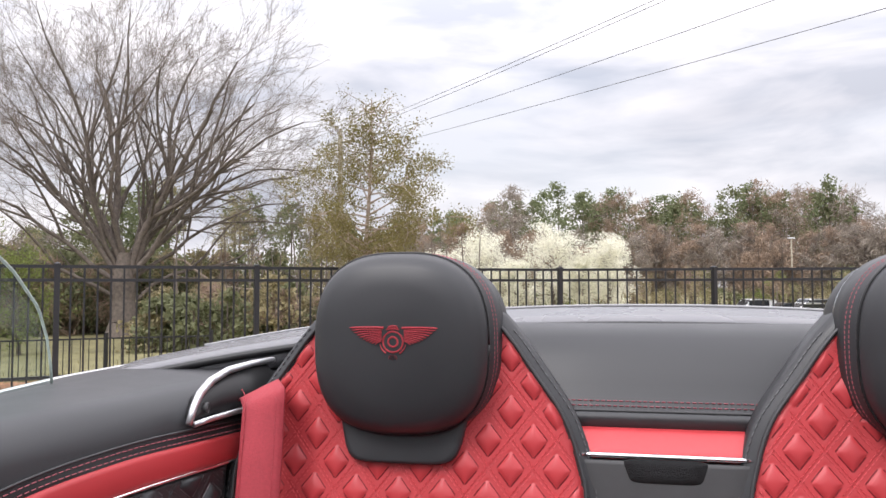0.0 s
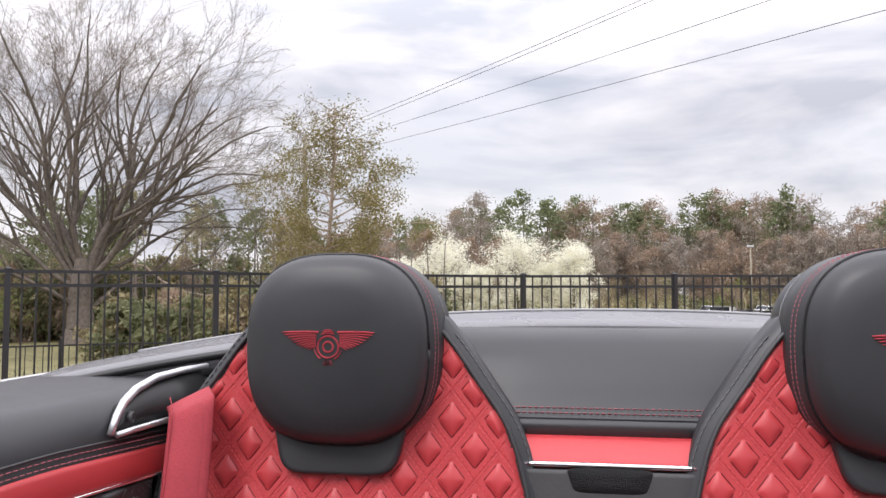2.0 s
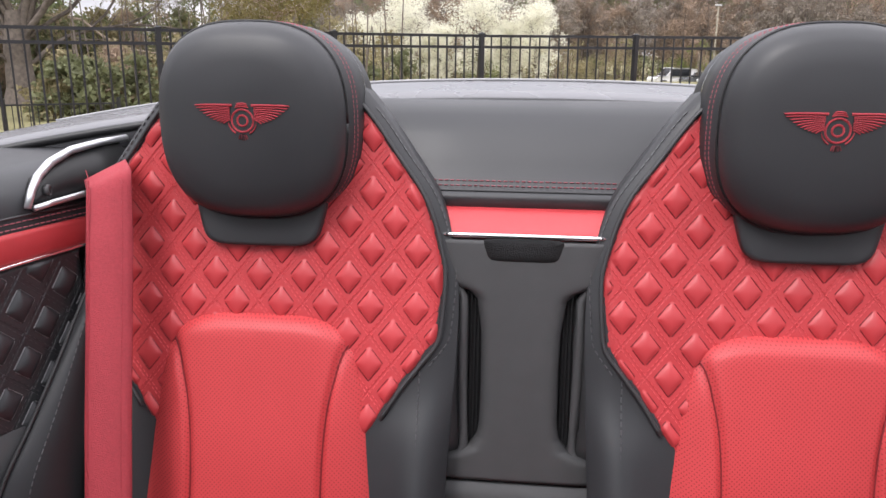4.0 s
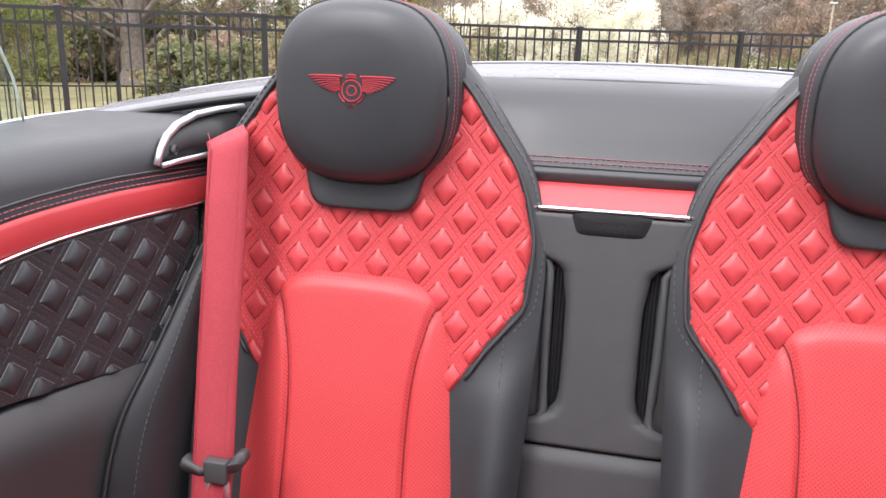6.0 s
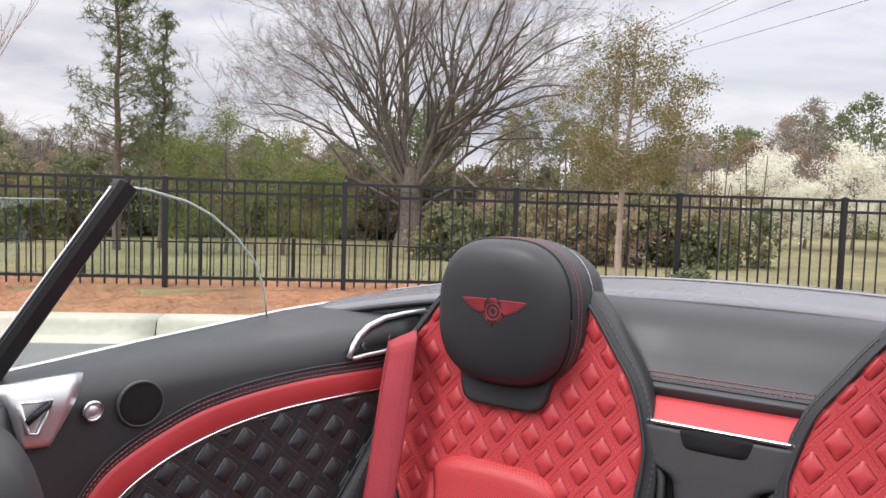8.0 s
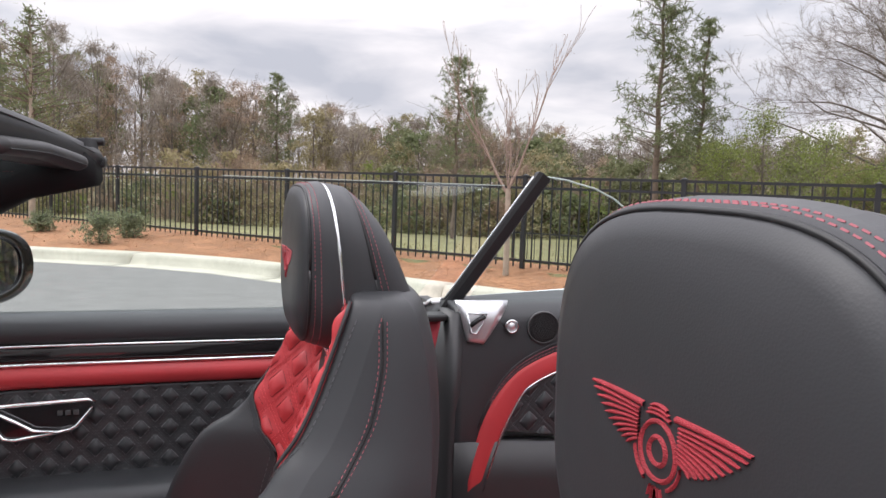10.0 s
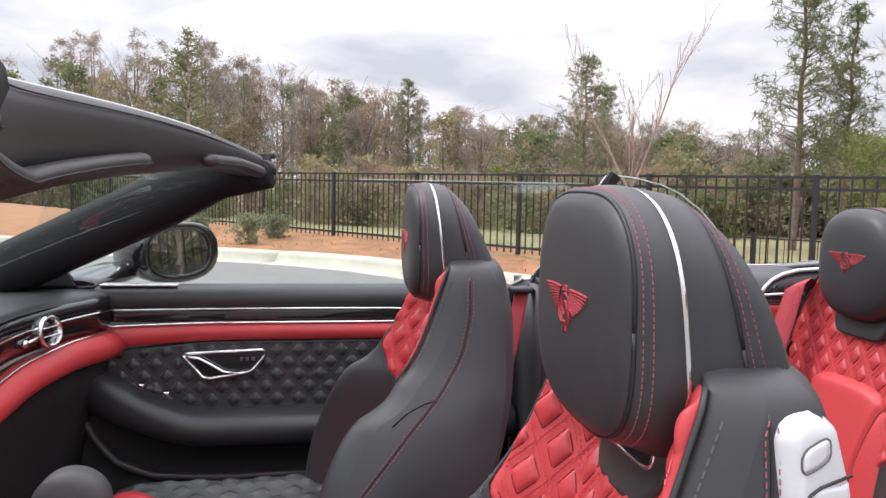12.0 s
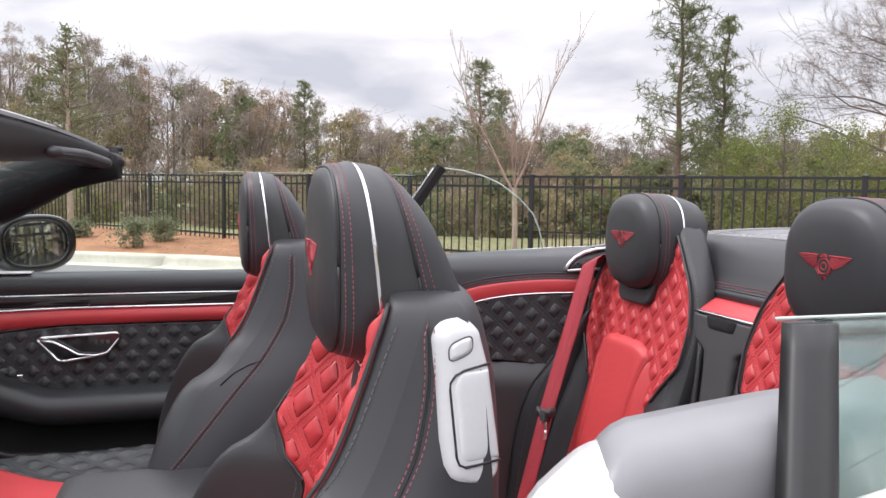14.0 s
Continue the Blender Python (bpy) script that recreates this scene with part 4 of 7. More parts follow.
        lever = [[tuple(on(la(z) + u * (lb(z) - la(z)), z, .0012 + .0018 * (1 - (2 * u - 1) ** 8) * (1 - ((z - 1.0185) / .0395) ** 10))) for z in np.linspace(.980, 1.056, 28)] for u in [i / 12 for i in range(13)]]
        slab("lever", lever, (-.004, -.002, 0), SILVER, plate, "pale silver seat release lever")
        ov = [on(.0775 + .0118 * a, 1.0765 + .0078 * b + .0035 * a, .0024) for a, b in superellipse(1, 1, 40, 3.4)]
        tube("button_rim", ov + ov[:1], .0007, STITCH_K, plate, "thin grey rim of the seat button", n=5)
        bt = [[on(.0775 + .0112 * a * s, 1.0765 + .0072 * b * s + .0035 * a * s, o) for a, b in superellipse(1, 1, 32, 3.4)] for s, o in ((1.0, .001), (.97, .0028), (.5, .0031), (.05, .0031))]
        loft("button", bt, SILVER, plate, "pale silver seat adjustment button")
    return root


front_seat(.331, .335, 1, "front seat in red quilted leather with a black headrest")
front_seat(-.356, .279, -1, "front passenger seat with black leather back and red quilting")

# ---- cabin ----
PX_Y, PX_X = [.30, .56, .65, .70, .84, .975, 1.05, 1.3], [-.62, -.60, -.592, -.58, -.541, -.49, -.465, -.40]
panel_x = lambda y: curve(y, PX_Y, PX_X)
red_up = lambda y: curve(y, [.58, .60, .62, .646, .674, .718, .787, .862, .94, 1.033], [.72, .82, .87, .909, .936, .961, .987, 1.0, 1.007, 1.009])
red_lo = lambda y: curve(y, [.61, .64, .66, .679, .718, .762, .82, .892, .957, 1.03], [.72, .82, .865, .90, .927, .946, .962, .973, .978, .981])
sill_z = lambda y: lerp(y, [.0, .5, .6, .8, 1.06, 1.4, 1.8], [1.02, 1.036, 1.041, 1.053, 1.066, 1.070, 1.055])


def rear_side_panel(m, label):
    """m: 1 for the passenger's side, -1 for its mirror image."""
    root = thing("rear_side_panel", (-.60 * m, .80, .40), label, "car trim", "rear side trims")
    o = Vector((-.60, .80, .40))
    L = lambda x, y, z: (m * (x - o.x), y - o.y, z - o.z)
    ys = np.linspace(.56 if m > 0 else .66, 1.30, 60)
    pts = []
    for y in ys:
        X, zu, zs = panel_x(y), min(red_up(y), 1.0), sill_z(y)
        zu = max(zu, .5) - .004
        row = [(X + .001, zu), (X, zu + (1.012 - zu) * .5), (X - .003, 1.012)]
        for k in range(1, 9):
            a = k / 8 * math.pi / 2
            row.append((X - .003 - .045 * (1 - math.cos(a)), 1.012 + (zs - 1.010) * math.sin(a)))
        for k in range(1, 5):
            row.append((X - .048 + ((-.700 if m > 0 else -.664) - X + .048) * k / 4, zs + .006 * math.sin(math.pi * k / 4)))
        pts.append([L(x, y, z) for x, z in row])
    slab("top_trim", pts, (-.004 * m, 0, -.012), BLACK, root, "black leather top trim")
    # seam below the roll
    for o2, th in ((.004, STITCH_R), (.010, STITCH_R)):
        stitches("stitching", [[(Vector(L(panel_x(y) + .0018, y, red_up(y) + o2)), Vector((m * .97, .25, 0))) for y in np.linspace(.62, 1.05, 90)]], th, root, r=.0006)
    tube("piping", [L(panel_x(y) + .001, y, red_up(y) + .015) for y in np.linspace(.60, 1.05, 60)], .0014, BLACK2, root, n=6)
    ys = np.linspace(.585, 1.06, 60)
    slab("red_band", [[L(panel_x(y) + .003 + .002 * math.sin(math.pi * k / 6), y, red_lo(y) + (red_up(y) - red_lo(y)) * k / 6) for k in range(7)] for y in ys], (-.008 * m, 0, 0), RED, root, "red leather band")
    tube("chrome_strip", [L(panel_x(y) + .004, y, red_lo(y) - .001) for y in np.linspace(.615, 1.05, 60)], .0019, CHROME, root, "thin bright chrome strip", n=6)
    yA, yB = .60, 1.03
    def S(u, v):
        y = yA + u * (yB - yA)
        zt = red_lo(y) - .003
        zb = min(.80 + .03 * (1 - u), zt - .01)
        return L(panel_x(y) + .001, y, zb + v * (zt - zb))
    def lat(u, v):
        p = S(u, v)
        y, z = p[1] + o.y, p[2] + o.z
        return (y * 1.03, z - .22 * (y - .8))
    quilt("quilted_panel", S, lambda u, v: (m * .96, -.27, 0), 260, 120, .0505, .060, lat, BLACK, root, "black leather quilted in diamonds", high=.0062, fade=.02, back=.02)
    def to_uv(a, b):
        y = a / 1.03
        z = b + .22 * (y - .8)
        u = (y - yA) / (yB - yA)
        zt = red_lo(y) - .003
        zb = min(.80 + .03 * (1 - u), zt - .01)
        return u, (z - zb) / (zt - zb)
    def inside(a, b):
        u, v = to_uv(a, b)
        return .01 < u < .99 and .02 < v < .98
    quilt_seams("stitching", S, lambda u, v: (m * .96, -.27, 0), .0505, .060, inside, (.61, 1.06, .70, 1.02), to_uv, STITCH_D, root, SEAM_K, size=.004, gap=.003, r=.0008)
    slab("lower_trim", [[L(panel_x(y) + .004, y, .40 + .41 * k / 6) for k in range(7)] for y in np.linspace(.56, 1.05, 12)], (-.03 * m, 0, 0), BLACK2, root, "plain black leather lower trim")
    # stuffed pad between the side panel and the seat
    be = lambda z: curve(z, [.45, .61, .70, .757, .81, .87, .92, .945], [.855, .868, .885, .905, .94, .98, 1.012, 1.03])
    pad = lambda z, q: ((panel_x(be(z)) + .010) * (1 - q) - .458 * q + .012 * math.sin(math.pi * q) ** .7, be(z) + (curve(z, [.45, .6, .8, .9, 1.0], [.93, .95, 1.0, 1.03, 1.05]) - be(z)) * q - .014 * math.sin(math.pi * q) ** .7, z)
    slab("side_bolster", [[L(*pad(z, q)) for q in np.linspace(0, 1, 12)] for z in np.linspace(.46, .944, 30)], (-.003 * m, .02, 0), BLACK, root, "padded black leather side bolster")
    tube("piping", [L(pad(z, 0)[0] + .002, pad(z, 0)[1] - .002, z) for z in np.linspace(.50, .944, 30)], .0020, BLACK2, root, n=6)
    stitches("stitching", [[(Vector(L(pad(z, .3)[0] + .0006, pad(z, .3)[1] - .0006, z)), Vector((m * .7, -.7, 0))) for z in np.linspace(.50, .935, 60)]], STITCH_K, root, size=.005, gap=.003, r=.0007)
    # round loudspeaker grille and bright knob
    def disc(name, y, z, r, prof, ma, parent, label):
        c = Vector(L(panel_x(y) + .003, y, z))
        g = (panel_x(y + .02) - panel_x(y - .02)) / .04
        n = Vector((m, -g, 0)).normalized()
        a, b = Vector((m * g, 1, 0)).normalized(), Vector((0, 0, 1))
        return loft(name, [[c + n * h + (a * math.cos(t) + b * math.sin(t)) * (r * s) for t in [2 * math.pi * j / 36 for j in range(36)]] for s, h in prof], ma, parent, label)
    sp = disc("speaker", .704, 1.007, .0275, ((1.0, -.004), (1.0, .0015), (.93, .0025), (.90, .0006)), PLASTIC, root, "black round loudspeaker")
    disc("grille", .704, 1.007, .0250, ((1.0, -.002), (1.0, .0012), (.7, .0018), (.02, .0020)), MESHK, sp, "fine black mesh grille")
    kn = disc("coat_hook", .651, 1.008, .0118, ((1.0, -.004), (1.0, .003), (.86, .0045), (.74, .003), (.70, .001)), CHROME, root, "bright round chrome knob")
    disc("knob_cap", .651, 1.008, .0078, ((1.0, -.002), (1.0, .002), (.6, .004), (.02, .0045)), SATIN, kn, "satin silver cap")
    # chromed mouth of the belt guide
    out = [(.974, 1.030), (.985, 1.045), (1.000, 1.058), (1.02, 1.069), (1.05, 1.078), (1.09, 1.082), (1.13, 1.083)]
    low = [(1.13, 1.036), (1.08, 1.036), (1.04, 1.034), (1.00, 1.031), (.980, 1.0285)]
    P = lambda y, z, d=.004: L(panel_x(y) + d - .5 * max(0, z - 1.035), y, z)
    gd = tube("belt_guide", [P(y, z) for y, z in out], [.0035, .0042, .0046, .0048, .0045, .004, .004], SATIN, root, "satin chrome mouth of the belt guide", n=8)
    tube("lower_lip", [P(y, z) for y, z in low], .0034, SATIN, gd, "satin chrome lower lip", n=8)
    # black sheet over the trim paints the mouth's inner shade
    slab("belt_mouth_shade", [[P(y, lerp(z, [0, 1], [1.031, zt]), .0015) for z in (0, .5, 1)] for y, zt in ((.982, 1.036), (1.0, 1.055), (1.03, 1.07), (1.07, 1.078), (1.12, 1.08))], (-.01 * m, 0, 0), RUBBER, gd, "dark sheet for the shade behind the chrome mouth")
    loft("belt_roller", [[Vector(P(1.003, 1.043, .003)) + Vector((m * h * .96, h * .25, 0)) + Vector((-.25 * m, .97, 0)) * (.006 * s * math.cos(t)) + Vector((0, 0, .006 * s * math.sin(t))) for t in [2 * math.pi * j / 20 for j in range(20)]] for s, h in ((1, -.004), (1, .001), (.7, .002), (.6, -.001))], PLASTIC, gd, "round black fixing")
    if m < 0:
        return root
    # bright latch plate at the front edge
    rows = []
    for t in np.linspace(0, 1, 9):
        y0, y1 = .556 + .020 * t, .648 - .044 * t
        rows.append([L(panel_x(y) + .003 - .05 * max(0, .5 - t) ** 2 * (1 - t), y, 1.050 - .068 * t - .012 * t * (y - y0) / .09) for y in np.linspace(y0, y1, 7)])
    lp = slab("latch_plate", rows, (-.006 * m, 0, 0), SATIN, root, "satin silver latch plate")
    q = [(.572, 1.032), (.606, 1.030), (.600, 1.014), (.590, .996), (.580, .998)]
    tube("latch_rim", [L(panel_x(y) + .006, y, z) for y, z in q + q[:1]], .0022, SATIN, lp, "raised silver rim", n=6)
    tube("latch_tongue", [L(panel_x(y) + .007, y, z) for y, z in ((.578, 1.010), (.592, 1.020), (.602, 1.026))], .004, RUBBER, lp, "black latch tongue", n=8)
    return root


rear_side_panel(1, "black leather rear side trim with red band and diamond quilting")
rear_side_panel(-1, "black leather rear side trim by the open door")


def seat_belt():
    root = thing("seat_belt", (-.43, .97, .45), "red webbing seat belt with a grey tongue and slide", "seat belt")
    o = root.location.copy()
    mid = [(-.452, 1.06, 1.050, .020), (-.428, 1.025, 1.062, .025), (-.410, 1.000, 1.056, .0265), (-.404, .980, 1.00, .0265), (-.399, .955, .92, .0260), (-.393, .925, .83, .0258), (-.386, .897, .745, .0255), (-.384, .880, .68, .025), (-.384, .86, .60, .025), (-.385, .84, .52, .025), (-.387, .83, .45, .025)]
    t = np.linspace(0, len(mid) - 1, 60)
    cols = [np.interp(t, range(len(mid)), [m[q] for m in mid]) for q in range(4)]
    pts = [[(x + s * w - o.x, y - .004 * (1 - s * s) + .006 * s - o.y, z + .010 * s * max(0, (z - 1.0) / .06) - o.z) for s in np.linspace(-1, 1, 9)] for x, y, z, w in zip(cols[0] - .004, cols[1], cols[2], cols[3] * .80)]
    slab("strap", pts, (0, .0016, 0), BELT, root, "red woven webbing strap")
    for s in (-.82, .82):
        stitches("edge_rib", [[(Vector(pts[i][4]) + Vector((s * cols[3][i] * .80, -.0022, 0)), Vector((0, -1, 0))) for i in range(4, 56)]], BELT, root, size=.004, gap=.001, r=.0007)
    q = [(-.468, .697), (-.462, .690), (-.445, .688), (-.40, .700), (-.392, .712), (-.394, .722), (-.402, .720), (-.41, .708), (-.446, .697), (-.458, .702), (-.464, .706)]
    loft("slide", [[Vector((x + .045 - o.x, .893 + dy - o.y, z + .030 - o.z)) for x, z in q] for dy in (-.010, -.007, .004)], PLASTIC, root, "dark grey plastic belt slide")
    r = [Vector((-.380 + a * .011 - o.x, .884 - o.y, .698 + b * .022 - o.z)) for a, b in superellipse(1, 1, 32, 5)]
    tube("tongue", r + r[:1], .0032, SATIN, root, "silver steel belt tongue", n=8)
    box_part("tongue_holder", (-.393 - o.x, .879 - o.y, .714 - o.z), (-.367 - o.x, .890 - o.y, .740 - o.z), PLASTIC, root, "grey plastic tongue holder", bevel=.002)
    return root


seat_belt()


def front_seat_belt():
    root = thing("seat_belt", (-.63, .50, .50), "red webbing front seat belt hanging beside the door jamb", "seat belt")
    o = root.location.copy()
    rows = [[(-.628 + .010 * s - o.x, .520 + .19 * (z - 1.0) + .0125 * s - o.y, z - o.z) for s in np.linspace(-1, 1, 7)] for z in np.linspace(1.022, .50, 24)]
    slab("strap", rows, (-.0016, .0006, 0), BELT, root, "red woven webbing strap")
    box_part("belt_anchor", (-.650 - o.x, .498 - o.y, 1.014 - o.z), (-.612 - o.x, .546 - o.y, 1.026 - o.z), RUBBER, root, "black plastic belt mouth", bevel=.004)


front_seat_belt()


def rear_bulkhead():
    root = thing("rear_bulkhead", (0, 1.093, .45), "black leather rear bulkhead with red band and chrome line", "car trim")
    o = Vector((0, 1.10, .45))
    L = lambda x, y, z: (x - o.x, y - o.y, z - o.z)
    xs = np.linspace(-.30, .30, 41)
    xc = np.linspace(-.118, .118, 17)
    bow = lambda x: -.05 * max(0, (abs(x) - .25) / .25) ** 2
    prof = [(1.094, 1.021), (1.095, 1.030), (1.094, 1.034), (1.104, 1.036), (1.108, 1.042), (1.120, 1.065), (1.134, 1.095), (1.150, 1.114), (1.162, 1.122), (1.176, 1.127), (1.192, 1.129), (1.206, 1.126), (1.212, 1.118)]
    slab("leather_panel", [[L(x, y + bow(x), z - .10 * max(0, abs(x) - .22) ** 2) for y, z in prof] for x in xs], (0, .02, -.004), BLACK, root, "black leather panel")
    tube("piping", [L(x, 1.1055 + bow(x), 1.0375) for x in xs], .0018, BLACK2, root, n=6)
    for z in (1.0425, 1.0475):
        stitches("stitching", [[(Vector(L(x, lerp(z, [1.036, 1.042, 1.065], [1.104, 1.108, 1.120]) - .001, z)), Vector((0, -.9, .4))) for x in np.linspace(-.28, .28, 120)]], STITCH_R, root, r=.0007)
    slab("red_band", [[L(x, y + bow(x), z) for y, z in ((1.053, 1.002), (1.060, 1.006), (1.074, 1.0130), (1.088, 1.019), (1.097, 1.023))] for x in xc * .80], (0, .01, -.012), RED, root, "red leather band")
    tube("chrome_strip", [L(x, 1.051 + bow(x), 1.001) for x in xc * .70], .0026, CHROME, root, "bright chrome line", n=8)
    slab("lower_panel", [[L(x, 1.082 - .10 * (1.0 - z), z) for z in np.linspace(.994, .45, 8)] for x in xc], (0, .02, 0), BLACK2, root, "black leather lower panel")
    return root


rear_bulkhead()


def rear_console():
    """Grey plastic console between the rear seats, with a finger slot and two mesh recesses."""
    root = thing("rear_console", (0, 1.02, .45), "dark grey plastic console between the rear seats with mesh pockets", "car console")
    o = root.location.copy()
    fy = lambda z: 1.046 - .10 * (1.0 - z)
    L = lambda x, z, d=0.0: (x - o.x, fy(z) + d - o.y, z - o.z)
    # spine with wide shoulders, narrow waist and a wide foot
    wz = [(.996, .094), (.975, .094), (.962, .093), (.954, .088), (.948, .070), (.942, .054), (.934, .046), (.90, .041), (.85, .040), (.80, .041), (.785, .044), (.774, .052), (.768, .066), (.762, .080), (.75, .086), (.74, .087)]
    def w(z):
        return lerp(-z, [-a for a, _ in wz], [b for _, b in wz])
    zs = [.996, .988] + [a for a, _ in wz[1:]]
    body = None
    rows = []
    for z in sorted(set(zs + list(np.linspace(.74, .996, 70)))):
        ww = w(z)
        row = []
        for k in range(25):
            s = 2 * k / 24 - 1
            row.append(L(s * ww, z, -.006 + .008 * abs(s) ** 10))
        rows.append(row)
    body = slab("spine", rows, (0, .012, 0), PLASTIC, root, "dark grey plastic spine")
    # finger slot under the chrome line: a flush black patch paints the recess shade
    loft("slot", [[Vector(L(a * s * (1 + 9 * b), .9875 + b * s, d)) for a, b in superellipse(.0385, .0115, 40, 7)] for s, d in ((1, -.0055), (.99, -.0064), (.3, -.0065))], DARK, body, "flush black patch for the finger slot's shade")
    for sg in (-1, 1):
        slab("mesh_pocket", [[L(sg * x, z, .010) for x in (.036, .06, .105)] for z in np.linspace(.755, .955, 20)], (0, .006, 0), MESHK, body, "black mesh pocket")
        for k in range(5):
            tube("mesh_rib", [L(sg * (.040 + .004 * k), z, .009) for z in np.linspace(.765, .945, 12)], .0011, RUBBER, body, n=5)
        rib = [Vector(L(sg * x, z, .004)) for x, z in ((.094, .950), (.078, .949), (.066, .945), (.061, .935), (.060, .90), (.060, .85), (.059, .80), (.057, .775), (.062, .762), (.08, .757))]
        tube("pocket_frame", rib, .0055, PLASTIC, body, "dark grey pocket frame", n=8)
        slab("side_filler", [[L(sg * x, z, .002) for x in (.062, .085, .12)] for z in np.linspace(.76, .945, 10)], (0, .008, 0), BLACK2, body, "black leather side filler")
    slab("lower_lid", [[L(s * .090, z, -.004 + .006 * abs(s) ** 10) for s in np.linspace(-1, 1, 21)] for z in np.linspace(.50, .735, 12)], (0, .012, 0), PLASTIC, root, "dark grey plastic lower lid")
    return root


rear_console()


def tonneau():
    root = thing("tonneau_cover", (0, 1.5, 1.0), "closed dark grey tonneau cover behind the rear seats", "car cover")
    o = root.location.copy()
    fr = lambda x: 1.194 - .05 * max(0, (abs(x) - .25) / .25) ** 1.6 - .03 * max(0, abs(x) - .5)
    rows = []
    for i in range(61):
        x = -.685 + 1.37 * i / 60
        row = []
        for j in range(31):
            v = j / 30
            y = fr(x) + (1.86 - .25 * (x / .685) ** 2 - fr(x)) * v
            z = 1.134 + .014 * min(1, v / .22) - .07 * v ** 2.2 - .075 * (abs(x) / .685) ** 2.2 * (1 - .3 * v) - .010 * (1 - min(1, v / .04)) ** 2
            row.append((x - o.x, y - o.y, z - o.z))
        rows.append(row)
    slab("cover", rows, (0, 0, -.02), DECK, root, "smooth charcoal leather cover, lightened for sky sheen")
    tube("edge_seal", [(x - o.x, fr(x) - .003 - o.y, 1.126 - .075 * (abs(x) / .685) ** 2.2 - o.z) for x in np.linspace(-.66, .66, 60)], .0050, RUBBER, root, "dark seam along the front edge", n=8)
    tube("bright_rim", [(x - o.x, fr(x) + .145 - o.y, 1.1465 - .075 * (abs(x) / .685) ** 2.2 * .93 - o.z) for x in np.linspace(-.62, .62, 60)], .0020, MOULD, root, "pale rim across the cover", n=8)
    return root


tonneau()


def car_body():
    root = thing("car_body", (0, .6, .3), "white painted convertible car body", "car", kind="structure")
    o = root.location.copy()
    sec = [(.702, -.002), (.712, .000), (.74, -.010), (.80, -.024), (.86, -.045), (.91, -.075), (.94, -.13), (.955, -.22), (.95, -.40), (.93, -.60)]
    for sg, y0 in ((-1, .545), (1, .63)):
        ys = np.linspace(y0, 2.15, 40)
        wid = lambda y: lerp(y, [.5, 1.2, 1.8, 2.2], [1.0, 1.0, .94, .80])
        slab("quarter_panel", [[(sg * x * wid(y) - o.x, y - o.y, sill_z(y) + dz - (.03 * max(0, (.95 - y) / .3) if sg > 0 else 0) - o.z) for x, dz in sec] for y in ys], (-sg * .004, 0, -.006), PAINT, root, "white painted rear quarter panel")
    rows = [[(x - o.x, y - o.y, 1.075 - .05 * (abs(x) / .7) ** 2 - .10 * ((y - 1.6) / .6) ** 2 - o.z) for y in np.linspace(1.62, 2.25, 16)] for x in np.linspace(-.70, .70, 30)]
    slab("boot_lid", rows, (0, 0, -.01), PAINT, root, "white painted boot lid")
    box_part("floor_pan", (-.80 - o.x, -1.2 - o.y, .22 - o.z), (.72 - o.x, 1.30 - o.y, .27 - o.z), DARK, root, "dark carpeted cabin floor")
    slab("boot_wall", [[(x - o.x, 1.32 - o.y, z - o.z) for z in (.25, 1.05)] for x in (-.70, .70)], (0, .02, 0), DARK, root, "dark inner wall behind the rear seats")
    # jamb between passenger door and rear trim
    slab("door_jamb", [[(x - o.x, .548 - o.y, z - o.z) for z in np.linspace(.30, 1.030, 6)] for x in (-.80, -.70, -.60)], (0, .02, 0), BLACK2, root, "black door jamb trim")
    # driver's side: painted shut face and leather top trim, its grey lightened for sky sheen
    C = [(.74, 1.062), (.66, 1.058), (.618, 1.055), (.567, 1.050), (.52, 1.0446), (.502, 1.0425), (.49, 1.038), (.481, 1.031), (.473, 1.022), (.468, 1.0147), (.462, 1.0), (.458, .97), (.455, .90), (.452, .70), (.45, .40)]
    T = [(.600, .0), (.615, .0), (.630, .0), (.642, -.001), (.652, -.003), (.662, -.008), (.670, -.016), (.676, -.028), (.680, -.045), (.683, -.075), (.684, -.13), (.684, -.22)]
    slab("jamb_trim", [[(x - o.x, y - o.y - .4 * (x - .62), z + dz - o.z) for y, z in C] for x, dz in T], (-.002, .012, -.012), SHEENL, root, "grey leather quarter trim, sky sheen in its colour")
    D = [(.500, 1.028), (.490, 1.029), (.480, 1.029), (.470, 1.0270), (.461, 1.0235), (.45, 1.016), (.4416, 1.0095), (.43, 1.0), (.422, .990), (.413, .97), (.407, .92), (.40, .84), (.398, .7), (.396, .4)]
    slab("shut_face", [[(x + .004 - o.x, y - o.y - .4 * (x - .62), z + dz * 1.02 - o.z) for y, z in D] for x, dz in T], (-.002, .02, -.012), PAINT, root, "white painted door shut face")
    slab("sill", [[(x - o.x, y - o.y, z - o.z) for x, z in ((.66, .30), (.70, .36), (.78, .37), (.85, .34), (.90, .25))] for y in np.linspace(-1.0, .46, 8)], (0, 0, -.02), PAINT, root, "white painted door sill")
    return root


car_body()


